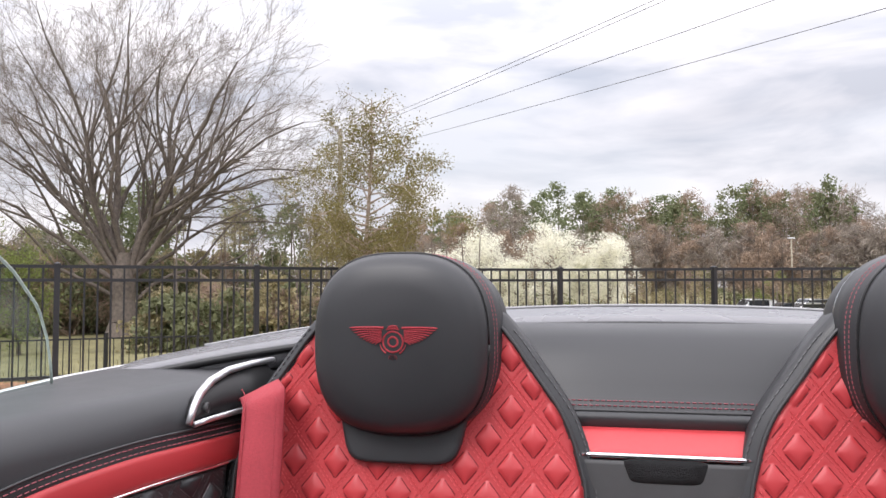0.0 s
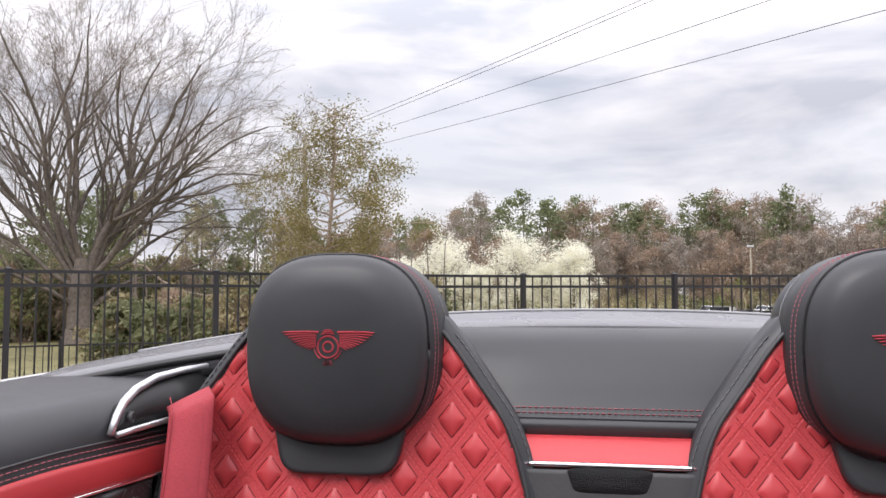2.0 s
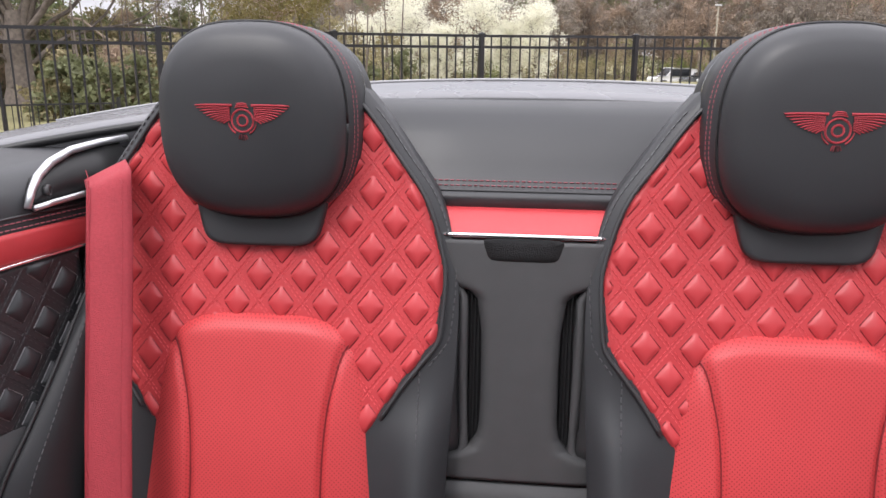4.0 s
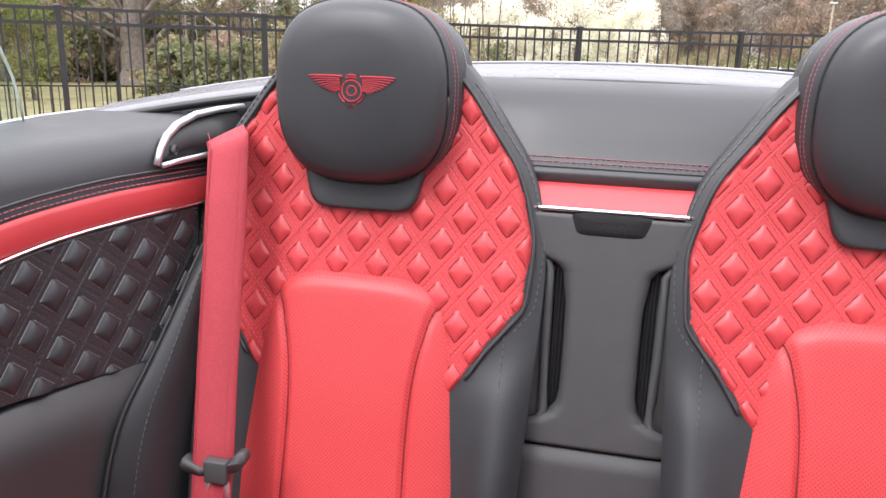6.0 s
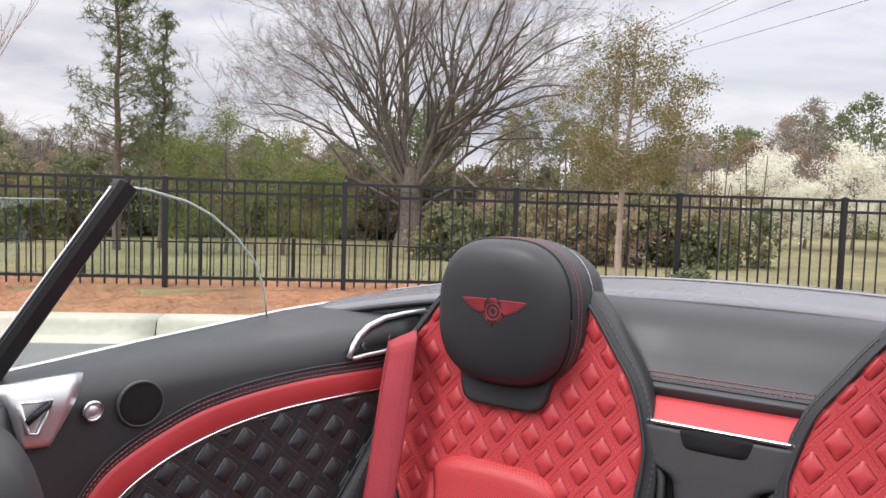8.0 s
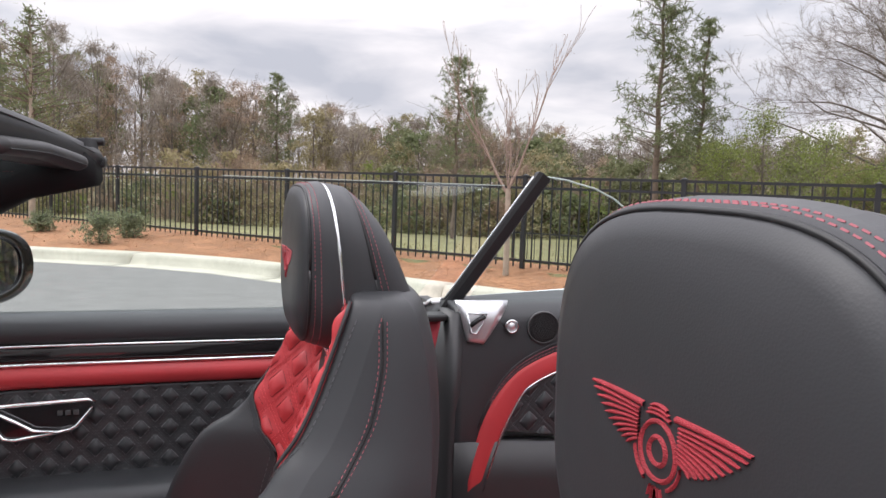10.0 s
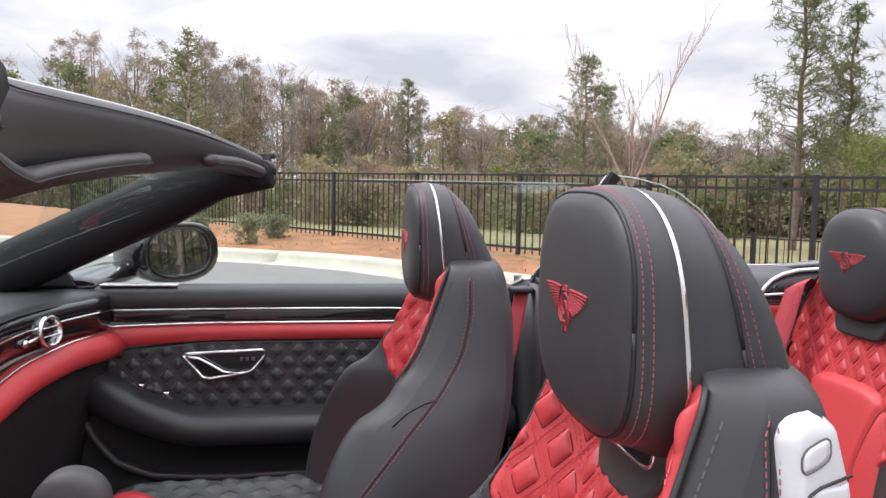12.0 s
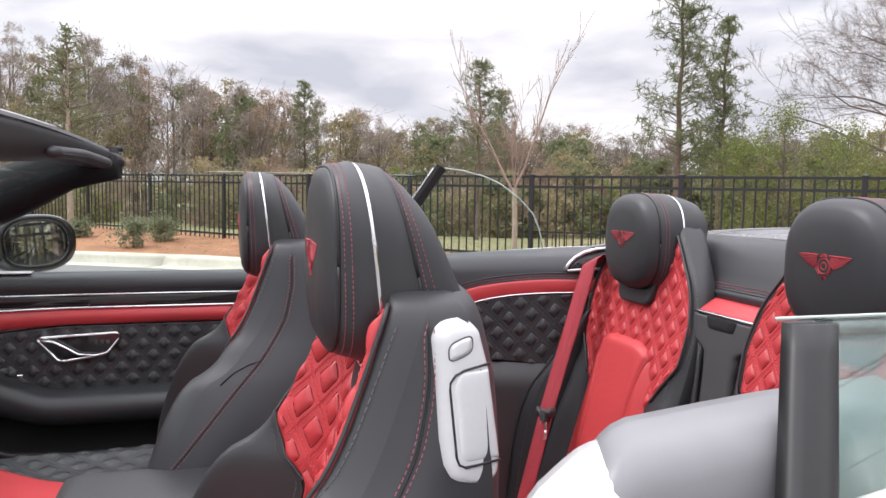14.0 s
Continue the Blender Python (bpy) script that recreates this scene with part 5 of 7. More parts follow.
def quarter_window_left():
    root = thing("quarter_window", (-.66, .62, 1.03), "raised clear quarter window with a black front seal", "car window", "side windows")
    o = root.location.copy()
    L = lambda x, y, z: (x - o.x, y - o.y, z - o.z)
    top = lambda y: lerp(y, [.735, .78, .84, .88, .93, .97, .99, 1.0], [1.262, 1.257, 1.243, 1.226, 1.192, 1.152, 1.110, 1.06])
    xg = lambda z: -.672 + .05 * (z - 1.04) * 3.2 * .3
    rows = []
    for k in range(40):
        u = k / 39
        y0, row = .61 + .39 * u, []
        for j in range(16):
            v = j / 15
            ylo, yhi = .60 + .40 * u, .735 + .265 * u
            z = 1.035 + v * (top(yhi) - 1.035)
            y = ylo + (yhi - ylo) * v
            row.append(L(xg(z), y, z))
        rows.append(row)
    p = slab("pane", rows, (-.004, 0, 0), GLASS, root, "clear glass pane")
    p.visible_shadow = False
    edge = [L(xg(top(y)) - .002, y, top(y)) for y in np.linspace(.735, 1.0, 40)]
    tube("polished_edge", edge, .0017, EDGEG, root, "pale polished glass edge", n=6)
    a, b = Vector(L(-.668, .568, 1.035)), Vector(L(-.618, .708, 1.256))
    d = (b - a).normalized()
    s = Vector((0, 1, -.67)).normalized()
    nn = Vector((1, 0, 0))
    ring = lambda p, w: [p + s * (q * w) + nn * r for q, r in ((-.013, -.006), (-.013, .006), (-.006, .009), (.010, .009), (.013, .005), (.013, -.006))]
    loft("seal", [ring(a + (b - a) * t, 1.0) for t in np.linspace(-.1, 1, 8)], RUBBER, root, "black rubber front seal", smooth=False)
    loft("seal_cap", [ring(b + d * t, w) for t, w in ((.0, 1.05), (.006, 1.05), (.008, .9))], RUBBER, root, "black end cap", smooth=False)
    e = [a - s * .0145 + d * t for t in np.linspace(.0, .262, 12)]
    tube("bright_edge", e, .0016, SATIN, root, "thin bright edge of the seal", n=6)
    return root


quarter_window_left()


def quarter_window_right():
    root = thing("quarter_window", (.68, .58, 1.0), "half-lowered quarter window with a thick black seal", "car window", "side windows")
    o = root.location.copy()
    L = lambda x, y, z: (x - o.x, y - o.y, z - o.z)
    gx = lambda z: .705 - .56 * (z - 1.0)
    fy = lambda z: .590 + .46 * (z - 1.0)
    p = slab("pane", [[L(gx(z), fy(z) + t * .42, z - .09 * max(0, t - .45) ** 1.6) for z in np.linspace(.98, 1.121, 8)] for t in np.linspace(0, 1, 24)], (.004, 0, 0), GLASSR, root, "clear glass pane")
    p.visible_shadow = False
    tube("polished_edge", [L(gx(1.121), fy(1.121) + t * .42, 1.121 - .09 * max(0, t - .45) ** 1.6) for t in np.linspace(-.08, 1, 24)], .0016, EDGEG, root, "pale polished glass edge", n=6)
    prof = [(-.008, -.016), (.008, -.018), (.012, -.010), (.010, .000), (.013, .006), (.013, .016), (.008, .022), (-.004, .022), (-.010, .014)]
    loft("seal", [[Vector(L(gx(z) + x, fy(z) - .006 + y, z)) for x, y in prof] for z in (.86, .93, 1.0, 1.05, 1.10, 1.1175)], RUBBER, root, "thick black rubber seal")
    return root


quarter_window_right()


def passenger_door():
    root = thing("passenger_door", (-.80, .06, .35), "closed passenger door with red band, gloss black veneer and quilted panel", "car door")
    o = root.location.copy()
    L = lambda x, y, z: (x - o.x, y - o.y, z - o.z)
    ys = np.linspace(-.45, .545, 30)
    dx = lambda y: -.792
    slab("door_shell", [[L(x, y, z) for x, z in ((-.83, .975), (-.84, .985), (-.87, .985), (-.90, .970), (-.93, .93), (-.95, .80), (-.95, .60), (-.93, .35))] for y in np.linspace(-.75, .545, 20)], (.006, 0, -.006), PAINT, root, "white painted outer shell")
    slab("top_roll", [[L(dx(y) + x, y, z) for x, z in ((.0, .960), (.004, .972), (.004, .985), (-.002, .996), (-.014, 1.003), (-.035, 1.006), (-.06, 1.004))] for y in ys], (-.012, 0, -.006), BLACK, root, "black leather top roll")
    tube("bright_line", [L(dx(y) + .003, y, .9575 - .004 * ((y - .05) / .5) ** 2) for y in ys], .0022, CHROME, root, "bright line above the veneer", n=6)
    slab("veneer", [[L(dx(y) + .002 - .004 * (k - .5) ** 2, y, .929 + .027 * k) for k in np.linspace(0, 1, 6)] for y in ys], (-.01, 0, 0), GLOSSK, root, "gloss black veneer")
    tube("chrome_strip", [L(dx(y) + .008, y, .9275 - .012 * max(0, (-.1 - y) / .35) ** 1.5) for y in ys], .0026, CHROME, root, "bright chrome strip", n=6)
    slab("red_band", [[L(dx(y) + .004 + .009 * math.sin(math.pi * k), y, lerp(k, [0, 1], [.888 - .030 * max(0, (-.1 - y) / .35) ** 1.5, .926 - .012 * max(0, (-.1 - y) / .35) ** 1.5])) for k in np.linspace(0, 1, 8)] for y in ys], (-.012, 0, 0), RED, root, "red leather band")
    S = lambda u, v: L(dx(0) + .001, -.36 + .90 * u, lerp(u, [0, .2, 1], [.80, .735, .735]) + v * (lerp(u, [0, .25, 1], [.862, .886, .886]) - lerp(u, [0, .2, 1], [.80, .735, .735])))
    lat = lambda u, v: (S(u, v)[1], S(u, v)[2])
    quilt("quilted_panel", S, lambda u, v: (1, 0, 0), 330, 80, .047, .054, lat, BLACK, root, "black leather quilted in diamonds", high=.0060, fade=.015, back=.02)
    zb = lambda u: lerp(u, [0, .2, 1], [.80, .735, .735])
    zt = lambda u: lerp(u, [0, .25, 1], [.862, .886, .886])
    def to_uv(y, z):
        u = (y + o.y + .36) / .90
        return u, (z + o.z - zb(u)) / (zt(u) - zb(u))
    quilt_seams("stitching", S, lambda u, v: (1, 0, 0), .047, .054, lambda y, z: .02 < to_uv(y, z)[0] < .98 and .03 < to_uv(y, z)[1] < .97, (-.42, .48, .38, .54), to_uv, STITCH_D, root, SEAM_K, size=.004, gap=.003, r=.0008)
    # armrest, swept up at its front
    rows = []
    for y in np.linspace(-.40, .54, 40):
        t = max(0, (-.15 - y) / .25)
        zt = .738 + .108 * t ** 1.25
        zb = .662 + .085 * t ** 1.4
        d = .085 * (1 - .60 * t ** 2)
        rows.append([L(dx(y) + d * q, y, zb + (zt - zb) * r) for q, r in ((0, .0), (.45, .02), (.8, .16), (.97, .40), (1.0, .65), (.93, .88), (.72, .99), (.35, 1.02), (0, 1.03))])
    slab("armrest", rows, (-.012, 0, 0), BLACK, root, "black leather armrest")
    slab("lower_panel", [[L(dx(y) + x, y, z) for x, z in ((-.004, .80), (-.006, .70), (-.004, .62), (.012, .60), (.020, .585), (.016, .55), (.0, .35))] for y in ys], (-.02, 0, 0), DARK, root, "dark carpeted lower panel")
    tube("pocket_rim", [L(dx(y) + .02, y, lerp(y, [-.42, -.38, -.33, -.25, -.1, .54], [.80, .70, .63, .595, .586, .60])) for y in np.linspace(-.42, .54, 40)], .009, BLACK, root, "black leather rim of the door pocket", n=8)
    stitches("stitching", [[(Vector(L(dx(y) + .027, y, lerp(y, [-.42, -.38, -.33, -.25, -.1, .54], [.80, .70, .63, .595, .586, .60]) + .006)), Vector((.9, 0, .4))) for y in np.linspace(-.41, .5, 160)]], STITCH_R, root, r=.0007)
    # chromed handle in its bezel
    H = lambda y, z, d=.0: Vector(L(dx(y) + .008 + d, y, z))
    loop = [(-.185, .858), (-.175, .862), (-.02, .868), (-.010, .864), (-.014, .852), (-.038, .824), (-.05, .818), (-.13, .806), (-.145, .809), (-.16, .828), (-.178, .848)]
    bez = tube("handle", [H(y, z, .006) for y, z in loop + loop[:1]], .0036, CHROME, root, "bright chrome handle surround", n=8)
    bm = bmesh.new()
    bm.faces.new([bm.verts.new(H(y, z, .001)) for y, z in loop])
    r = bmesh.ops.extrude_face_region(bm, geom=bm.faces[:])
    for v in [g for g in r["geom"] if isinstance(g, bmesh.types.BMVert)]:
        v.co.x += .003
    part("handle_recess", bm, GLOSSK, bez, "gloss black recess", smooth=False)
    tube("pull", [H(y, z, .012) for y, z in ((-.178, .856), (-.150, .852), (-.125, .838), (-.10, .822), (-.065, .818), (-.045, .822))], [.0065, .0060, .0052, .005, .0048, .003], CHROME, bez, "curved chrome pull", n=8, flat=.6)
    for k in range(3):
        box_part("memory_button", H(-.062 + k * .012, .848, .005) - Vector((0, .004, .004)), H(-.062 + k * .012, .848, .008) + Vector((.002, .004, .004)), PLASTIC, bez, bevel=.001)
    for k, y in enumerate((-.262, -.245, -.228, -.212)):
        box_part("window_switch", L(dx(y) + .040, y - .006, .800 - .006 * k), L(dx(y) + .060, y + .006, .808 - .006 * k), CHROME if k in (0, 3) else PLASTIC, root, "small chromed switch", bevel=.002)
    # raised side glass
    p = slab("window_pane", [[L(-.815 + .14 * (z - 1.0) / .25 * lerp(y, [-.5, .6], [.55, 1.0]), y + .14 * (z - 1.0) / .25 * lerp(y, [-.3, .53], [1.0, 1.0]), z) for z in np.linspace(.99, 1.243, 6)] for y in np.linspace(-.55, .53, 16)], (-.004, 0, 0), GLASS, root, "clear raised door glass")
    p.visible_shadow = False
    tube("glass_edge", [L(-.815 + .14 * lerp(y, [-.5, .6], [.55, 1.0]), y + .136, 1.2435) for y in np.linspace(.05, .53, 16)], .0007, EDGEG, root, "pale polished glass edge", n=6)
    return root


passenger_door()


def dashboard():
    root = thing("dashboard", (-.2, -.55, .5), "gloss black dashboard with a red lower pad and round vent", "dashboard")
    o = root.location.copy()
    L = lambda x, y, z: (x - o.x, y - o.y, z - o.z)
    xs = np.linspace(-.775, .55, 40)
    by = lambda x: -.42 + .09 * max(0, (-.50 - x) / .28) ** 1.6
    slab("top_pad", [[L(x, by(x) + y, z) for y, z in ((-.55, .985), (-.3, 1.0), (-.08, 1.003), (-.02, .998), (-.004, .990))] for x in xs], (0, 0, -.02), BLACK, root, "black leather top pad")
    slab("fascia", [[L(x, by(x) + y, z) for y, z in ((-.004, .988), (.0, .978), (.002, .955), (.0, .93), (-.006, .915))] for x in xs], (0, -.02, 0), GLOSSK, root, "gloss black fascia")
    tube("bright_line", [L(x, by(x) + .003, .958) for x in xs], .0018, CHROME, root, "bright line across the fascia", n=6)
    tube("chrome_strip", [L(x, by(x) + .008, .914 - .03 * max(0, (x + .66) / .4) ** .8 * .9) for x in xs], .0020, CHROME, root, "thin chrome strip", n=6)
    slab("red_pad", [[L(x, by(x) + y, z - .03 * max(0, (x + .66) / .4) ** .8) for y, z in ((.0, .914), (.012, .910), (.026, .895), (.030, .878), (.022, .862), (.0, .852))] for x in xs], (0, -.02, 0), RED, root, "red leather lower pad")
    slab("knee_panel", [[L(x, by(x) + y, z) for y, z in ((.0, .86), (-.03, .78), (-.06, .65), (-.10, .40))] for x in xs], (0, -.02, 0), DARK, root, "dark lower panel")
    c = Vector(L(-.60, by(-.60) + .010, .948))
    n = Vector((.35, .92, .12)).normalized()
    a = n.cross(Vector((0, 0, 1))).normalized()
    b = a.cross(n) * -1
    ringf = lambda r, h: [c + n * h + (a * math.cos(t) + b * math.sin(t)) * r for t in [2 * math.pi * j / 40 for j in range(40)]]
    v = loft("vent", [ringf(.030, -.02), ringf(.030, .004), ringf(.027, .007), ringf(.0235, .004), ringf(.0230, -.006)], CHROME, root, "round air vent with a chrome bezel")
    loft("vent_disc", [ringf(.0235, -.004), ringf(.0235, -.002), ringf(.01, -.001), ringf(.001, -.001)], GLOSSK, v, "black vent disc")
    for k in (-1, 1):
        tube("vent_fin", [c + n * .004 + b * (.008 * k) + a * t for t in np.linspace(-.021, .021, 6)], .0028, CHROME, v, "chrome vent fin", n=8, flat=.5)
    tube("vent_stop", [c + n * .003 + a * .036 + b * .006 + a * t + b * t * .2 for t in (0, .012, .03)], .0032, CHROME, root, "chrome vent stop", n=8)
    loft("stop_knob", [[c + n * h + a * .068 + b * .011 + (a * math.cos(t) + b * math.sin(t)) * r for t in [2 * math.pi * j / 20 for j in range(20)]] for r, h in ((.007, -.006), (.007, .006), (.004, .009), (.0005, .009))], CHROME, root, "round chrome knob")
    return root


dashboard()


def windscreen_frame():
    root = thing("windscreen_header", (0, -.08, 1.25), "padded black windscreen header with folded sun visors", "car trim")
    o = root.location.copy()
    L = lambda x, y, z: (x - o.x, y - o.y, z - o.z)
    yc = lambda x: .015 - .24 * (1 - (abs(x) / .62) ** 1.6)
    zc = lambda x: 1.262 + .06 * (1 - (abs(x) / .62) ** 3)
    xs = np.linspace(-.615, .56, 60)
    def sec(x):
        k = max(.16, min(1.0, (1 - (abs(x) / .625) ** 5)))
        q = [(-.10, .010), (-.06, .024), (-.02, .026), (.004, .018), (.012, .006), (.014, -.006), (.008, -.020), (-.004, -.034), (-.03, -.046), (-.06, -.044), (-.09, -.03)]
        deep = 1 + 1.6 * max(0, 1 - abs(x) / .5)
        return [L(x, yc(x) + y * (.45 + .55 * k), zc(x) + (z if z > -.01 else z * deep) * (.45 + .55 * k)) for y, z in q]
    loft("header_pad", [[Vector(p) for p in sec(x)] for x in xs], BLACK, root, "padded black leather header")
    tube("piping", [L(x, yc(x) + .0135 * max(.5, min(1.0, 1 - (abs(x) / .625) ** 5)), zc(x) + .010 * (1 - (abs(x) / .62) ** 4)) for x in np.linspace(-.60, .55, 60)], .0016, BLACK2, root, n=6)
    tube("top_bright_line", [L(x, yc(x) - .03, zc(x) + .0275) for x in np.linspace(-.50, .55, 50)], .0022, SATIN, root, "thin bright roof line", n=6)
    for x0, x1 in ((-.285, .44), (-.57, -.425)):
        rows = []
        for x in np.linspace(x0, x1, 48):
            e = min(1, min(x - x0, x1 - x) / .012 + .25)
            dp = .024 + .064 * max(0, 1 - abs(x) / .5)
            rows.append([Vector(L(x, yc(x) + .012 + .015 * math.cos(t) * e, zc(x) - dp + .0115 * math.sin(t) * e)) for t in [2 * math.pi * j / 16 for j in range(16)]])
        v = loft("visor", rows, BLACK2, root, "folded charcoal sun visor")
        tube("visor_piping", [L(x, yc(x) + .0265, zc(x) - .028 - .064 * max(0, 1 - abs(x) / .5)) for x in np.linspace(x0 + .01, x1 - .01, 40)], .0011, BLACK, v, n=5)
    box_part("end_cap", L(-.650, -.005, 1.248), L(-.615, .022, 1.264), RUBBER, root, "black end cap", bevel=.004)
    ax = [(-.600, .010, 1.250), (-.640, -.09, 1.235), (-.680, -.20, 1.185), (-.715, -.32, 1.130), (-.750, -.44, 1.075), (-.79, -.58, 1.010), (-.82, -.70, .96)]
    prof = [(-.040, -.036), (-.046, .0), (-.040, .040), (-.020, .062), (.010, .062), (.024, .058), (.032, .040), (.038, .0), (.034, -.030), (.016, -.044), (-.012, -.046)]
    rings = []
    for i, (p, t, s, u) in enumerate(frames_along(ax)):
        k = .62 + .38 * min(1, i / 2)
        rings.append([p + s * (q * k * .9) + u * (r * k) - o for q, r in prof])
    loft("a_pillar", rings, DIMK, root, "black leather clad windscreen pillar")
    tube("pillar_seal", [p + s * .034 + u * (.058 * (.62 + .38 * min(1, i / 2))) - o for i, (p, t, s, u) in enumerate(frames_along(ax))], .006, RUBBER, root, "dark seal along the pillar", n=8)
    rows = []
    for x in np.linspace(-.60, .60, 20):
        rows.append([L(x * (1 + .28 * v), yc(x) - .03 - .66 * v - .03 * math.sin(math.pi * v), zc(x) - .02 - (zc(x) - 1.0) * v) for v in np.linspace(0, 1, 8)])
    p = slab("windscreen", rows, (0, -.004, .004), GLASS, root, "clear windscreen glass")
    p.visible_shadow = False
    return root


windscreen_frame()


def door_mirror():
    root = thing("door_mirror", (-.95, -.27, .98), "gloss black door mirror with an oval glass", "car mirror")
    o = root.location.copy()
    c = Vector((-1.0, -.235, 1.060)) - o
    n = Vector((.56, .82, .055)).normalized()
    a = Vector((0, 0, 1)).cross(n).normalized()
    b = n.cross(a)
    ring = lambda w, h, d, e=2.6: [c + a * (x + .004) + b * z + n * d for x, z in superellipse(w, h, 44, e)]
    loft("housing", [ring(.02, .012, -.165), ring(.065, .035, -.150), ring(.098, .052, -.11), ring(.124, .069, -.035), ring(.128, .073, .004), ring(.121, .066, .013), ring(.096, .055, .004)], GLOSSK, root, "gloss black mirror housing")
    loft("mirror_glass", [ring(.098, .056, -.002), ring(.096, .0545, .004), ring(.05, .03, .0040), ring(.002, .001, .0040)], MIRRORM, root, "oval mirror glass", smooth=False)
    r = ring(.0985, .0570, .008)
    tube("glass_rim", r + r[:1], .0018, GLOSSK, root, "thin dark rim", n=6)
    p0, p1 = Vector((-.955, -.36, 1.02)) - o, Vector((-.80, -.44, 1.0)) - o
    loft("arm", [[p0 + (p1 - p0) * t + Vector((0, x, z)) for x, z in superellipse(.05 + .02 * t, .022 - .004 * t, 20, 3)] for t in np.linspace(0, 1, 6)], GLOSSK, root, "gloss black mirror arm")
    loft("sail", [[Vector((-.80 - o.x, -.50 + y - o.y, 1.03 + z - o.z)) + Vector((d, 0, 0)) for y, z in ((-.08, -.03), (.10, -.03), (.02, .10), (-.06, .06))] for d in (-.008, .008)], GLOSSK, root, "gloss black sail panel", smooth=False)
    box_part("sill_chrome", Vector((-.835, -.36, 1.0045)) - o, Vector((-.80, -.20, 1.009)) - o, SATIN, root, "bright sill strip", bevel=.002)
    return root


door_mirror()


def centre_console():
    root = thing("centre_console", (-.07, -.1, .3), "dark centre console with a chrome gear selector", "car console")
    o = root.location.copy()
    L = lambda x, y, z: Vector((x - o.x, y - o.y, z - o.z))
    slab("console_top", [[L(x, y, .70 - .03 * (abs(x + .07) / .11) ** 4 - .02 * (y > .05)) for y in np.linspace(-.42, .22, 14)] for x in np.linspace(-.18, .04, 9)], (0, 0, -.40), PLASTIC, root, "dark grey console body")
    loft("armrest", [[L(-.07 + x, .10 + t, .735 + z) for x, z in superellipse(.10, .035 * k, 28, 3.2)] for t, k in ((-.12, .3), (-.115, .8), (-.09, 1), (.12, 1), (.145, .7), (.15, .2))], BLACK2, root, "grey-black leather armrest")
    c = (.0, -.214, .845)
    rr = ((.012, -.15), (.012, -.03), (.022, -.02), (.026, -.008), (.0265, .006), (.023, .014), (.012, .018), (.001, .019))
    s = loft("gear_selector", [[L(c[0] + r * math.cos(t), c[1] + r * math.sin(t), c[2] + h) for t in [2 * math.pi * j / 28 for j in range(28)]] for r, h in rr], CHROME, root, "bright chrome gear selector knob")
    tube("knob_ring", [L(c[0] + .016 * math.cos(t), c[1] + .016 * math.sin(t), c[2] + .017) for t in [2 * math.pi * j / 24 for j in range(25)]], .0012, RUBBER, s, "dark ring on the knob", n=5)
    loft("knee_pad", [[L(-.17 + h, -.228 + .050 * r * math.cos(t), .787 + .048 * r * math.sin(t)) for t in [2 * math.pi * j / 36 for j in range(36)]] for r, h in ((1.0, -.03), (1.0, .0), (.94, .007), (.7, .012), (.02, .014))], PLASTIC, root, "round dark grey knee pad")
    return root


centre_console()

# ---- trees and distance ----
def twigs_mesh(name, segs, sides, material, parent=None, label=""):
    """Tapered limbs: each (p, q, r0, r1) a prism, all in one mesh."""
    P = np.array([s[0] for s in segs], float)
    Q = np.array([s[1] for s in segs], float)
    r0, r1 = np.array([s[2] for s in segs]), np.array([s[3] for s in segs])
    d = Q - P
    d /= np.maximum(np.linalg.norm(d, axis=1), 1e-6)[:, None]
    ref = np.where(np.abs(d[:, 2:3]) > .9, [[1, 0, 0]], [[0, 0, 1]])
    s = np.cross(d, ref)
    s /= np.maximum(np.linalg.norm(s, axis=1), 1e-6)[:, None]
    u = np.cross(s, d)
    rings = []
    for k in range(sides):
        a = 2 * math.pi * k / sides
        off = s * math.cos(a) + u * math.sin(a)
        rings.append((P + off * r0[:, None], Q + off * r1[:, None]))
    n = len(segs)
    V = np.empty((n, 2 * sides, 3))
    for k, (a, b) in enumerate(rings):
        V[:, k], V[:, sides + k] = a, b
    base = np.arange(n)[:, None] * 2 * sides
    F = []
    for k in range(sides):
        q = (k + 1) % sides
        F.append(np.hstack([base + k, base + q, base + sides + q, base + sides + k]))
    F = np.concatenate(F)
    return fast_mesh(name, V.reshape(-1, 3), F, material, parent, label, True)


def fast_mesh(name, V, F, material, parent=None, label="", smooth=False):
    """A mesh from arrays: V (n, 3) corners, F (m, k) faces."""
    me = bpy.data.meshes.new(name)
    V, F = np.ascontiguousarray(V, np.float32), np.ascontiguousarray(F, np.int32)
    me.vertices.add(len(V))
    me.vertices.foreach_set("co", V.ravel())
    me.loops.add(F.size)
    me.loops.foreach_set("vertex_index", F.ravel())
    me.polygons.add(len(F))
    me.polygons.foreach_set("loop_start", np.arange(len(F), dtype=np.int32) * F.shape[1])
    me.polygons.foreach_set("use_smooth", np.full(len(F), smooth))
    me.update(calc_edges=True)
    return link_mesh(name, me, material, parent, label)


def leaf_mesh(name, centres, size, rng, material, parent=None, label="", thin=.55, droop=0.0):
    """Small four-cornered leaves, each turned its own way."""
    C = np.asarray(centres, float)
    n = len(C)
    a = rng.normal(size=(n, 3))
    a[:, 2] -= droop
    a /= np.linalg.norm(a, axis=1)[:, None]
    b = np.cross(a, rng.normal(size=(n, 3)))
    b /= np.maximum(np.linalg.norm(b, axis=1), 1e-6)[:, None]
    s = (size * rng.uniform(.6, 1.3, n))[:, None]
    V = np.stack([C - a * s * .5, C + b * s * thin * .5, C + a * s * .5, C - b * s * thin * .5], 1)
    return fast_mesh(name, V.reshape(-1, 3), np.arange(n)[:, None] * 4 + np.arange(4), material, parent, label)


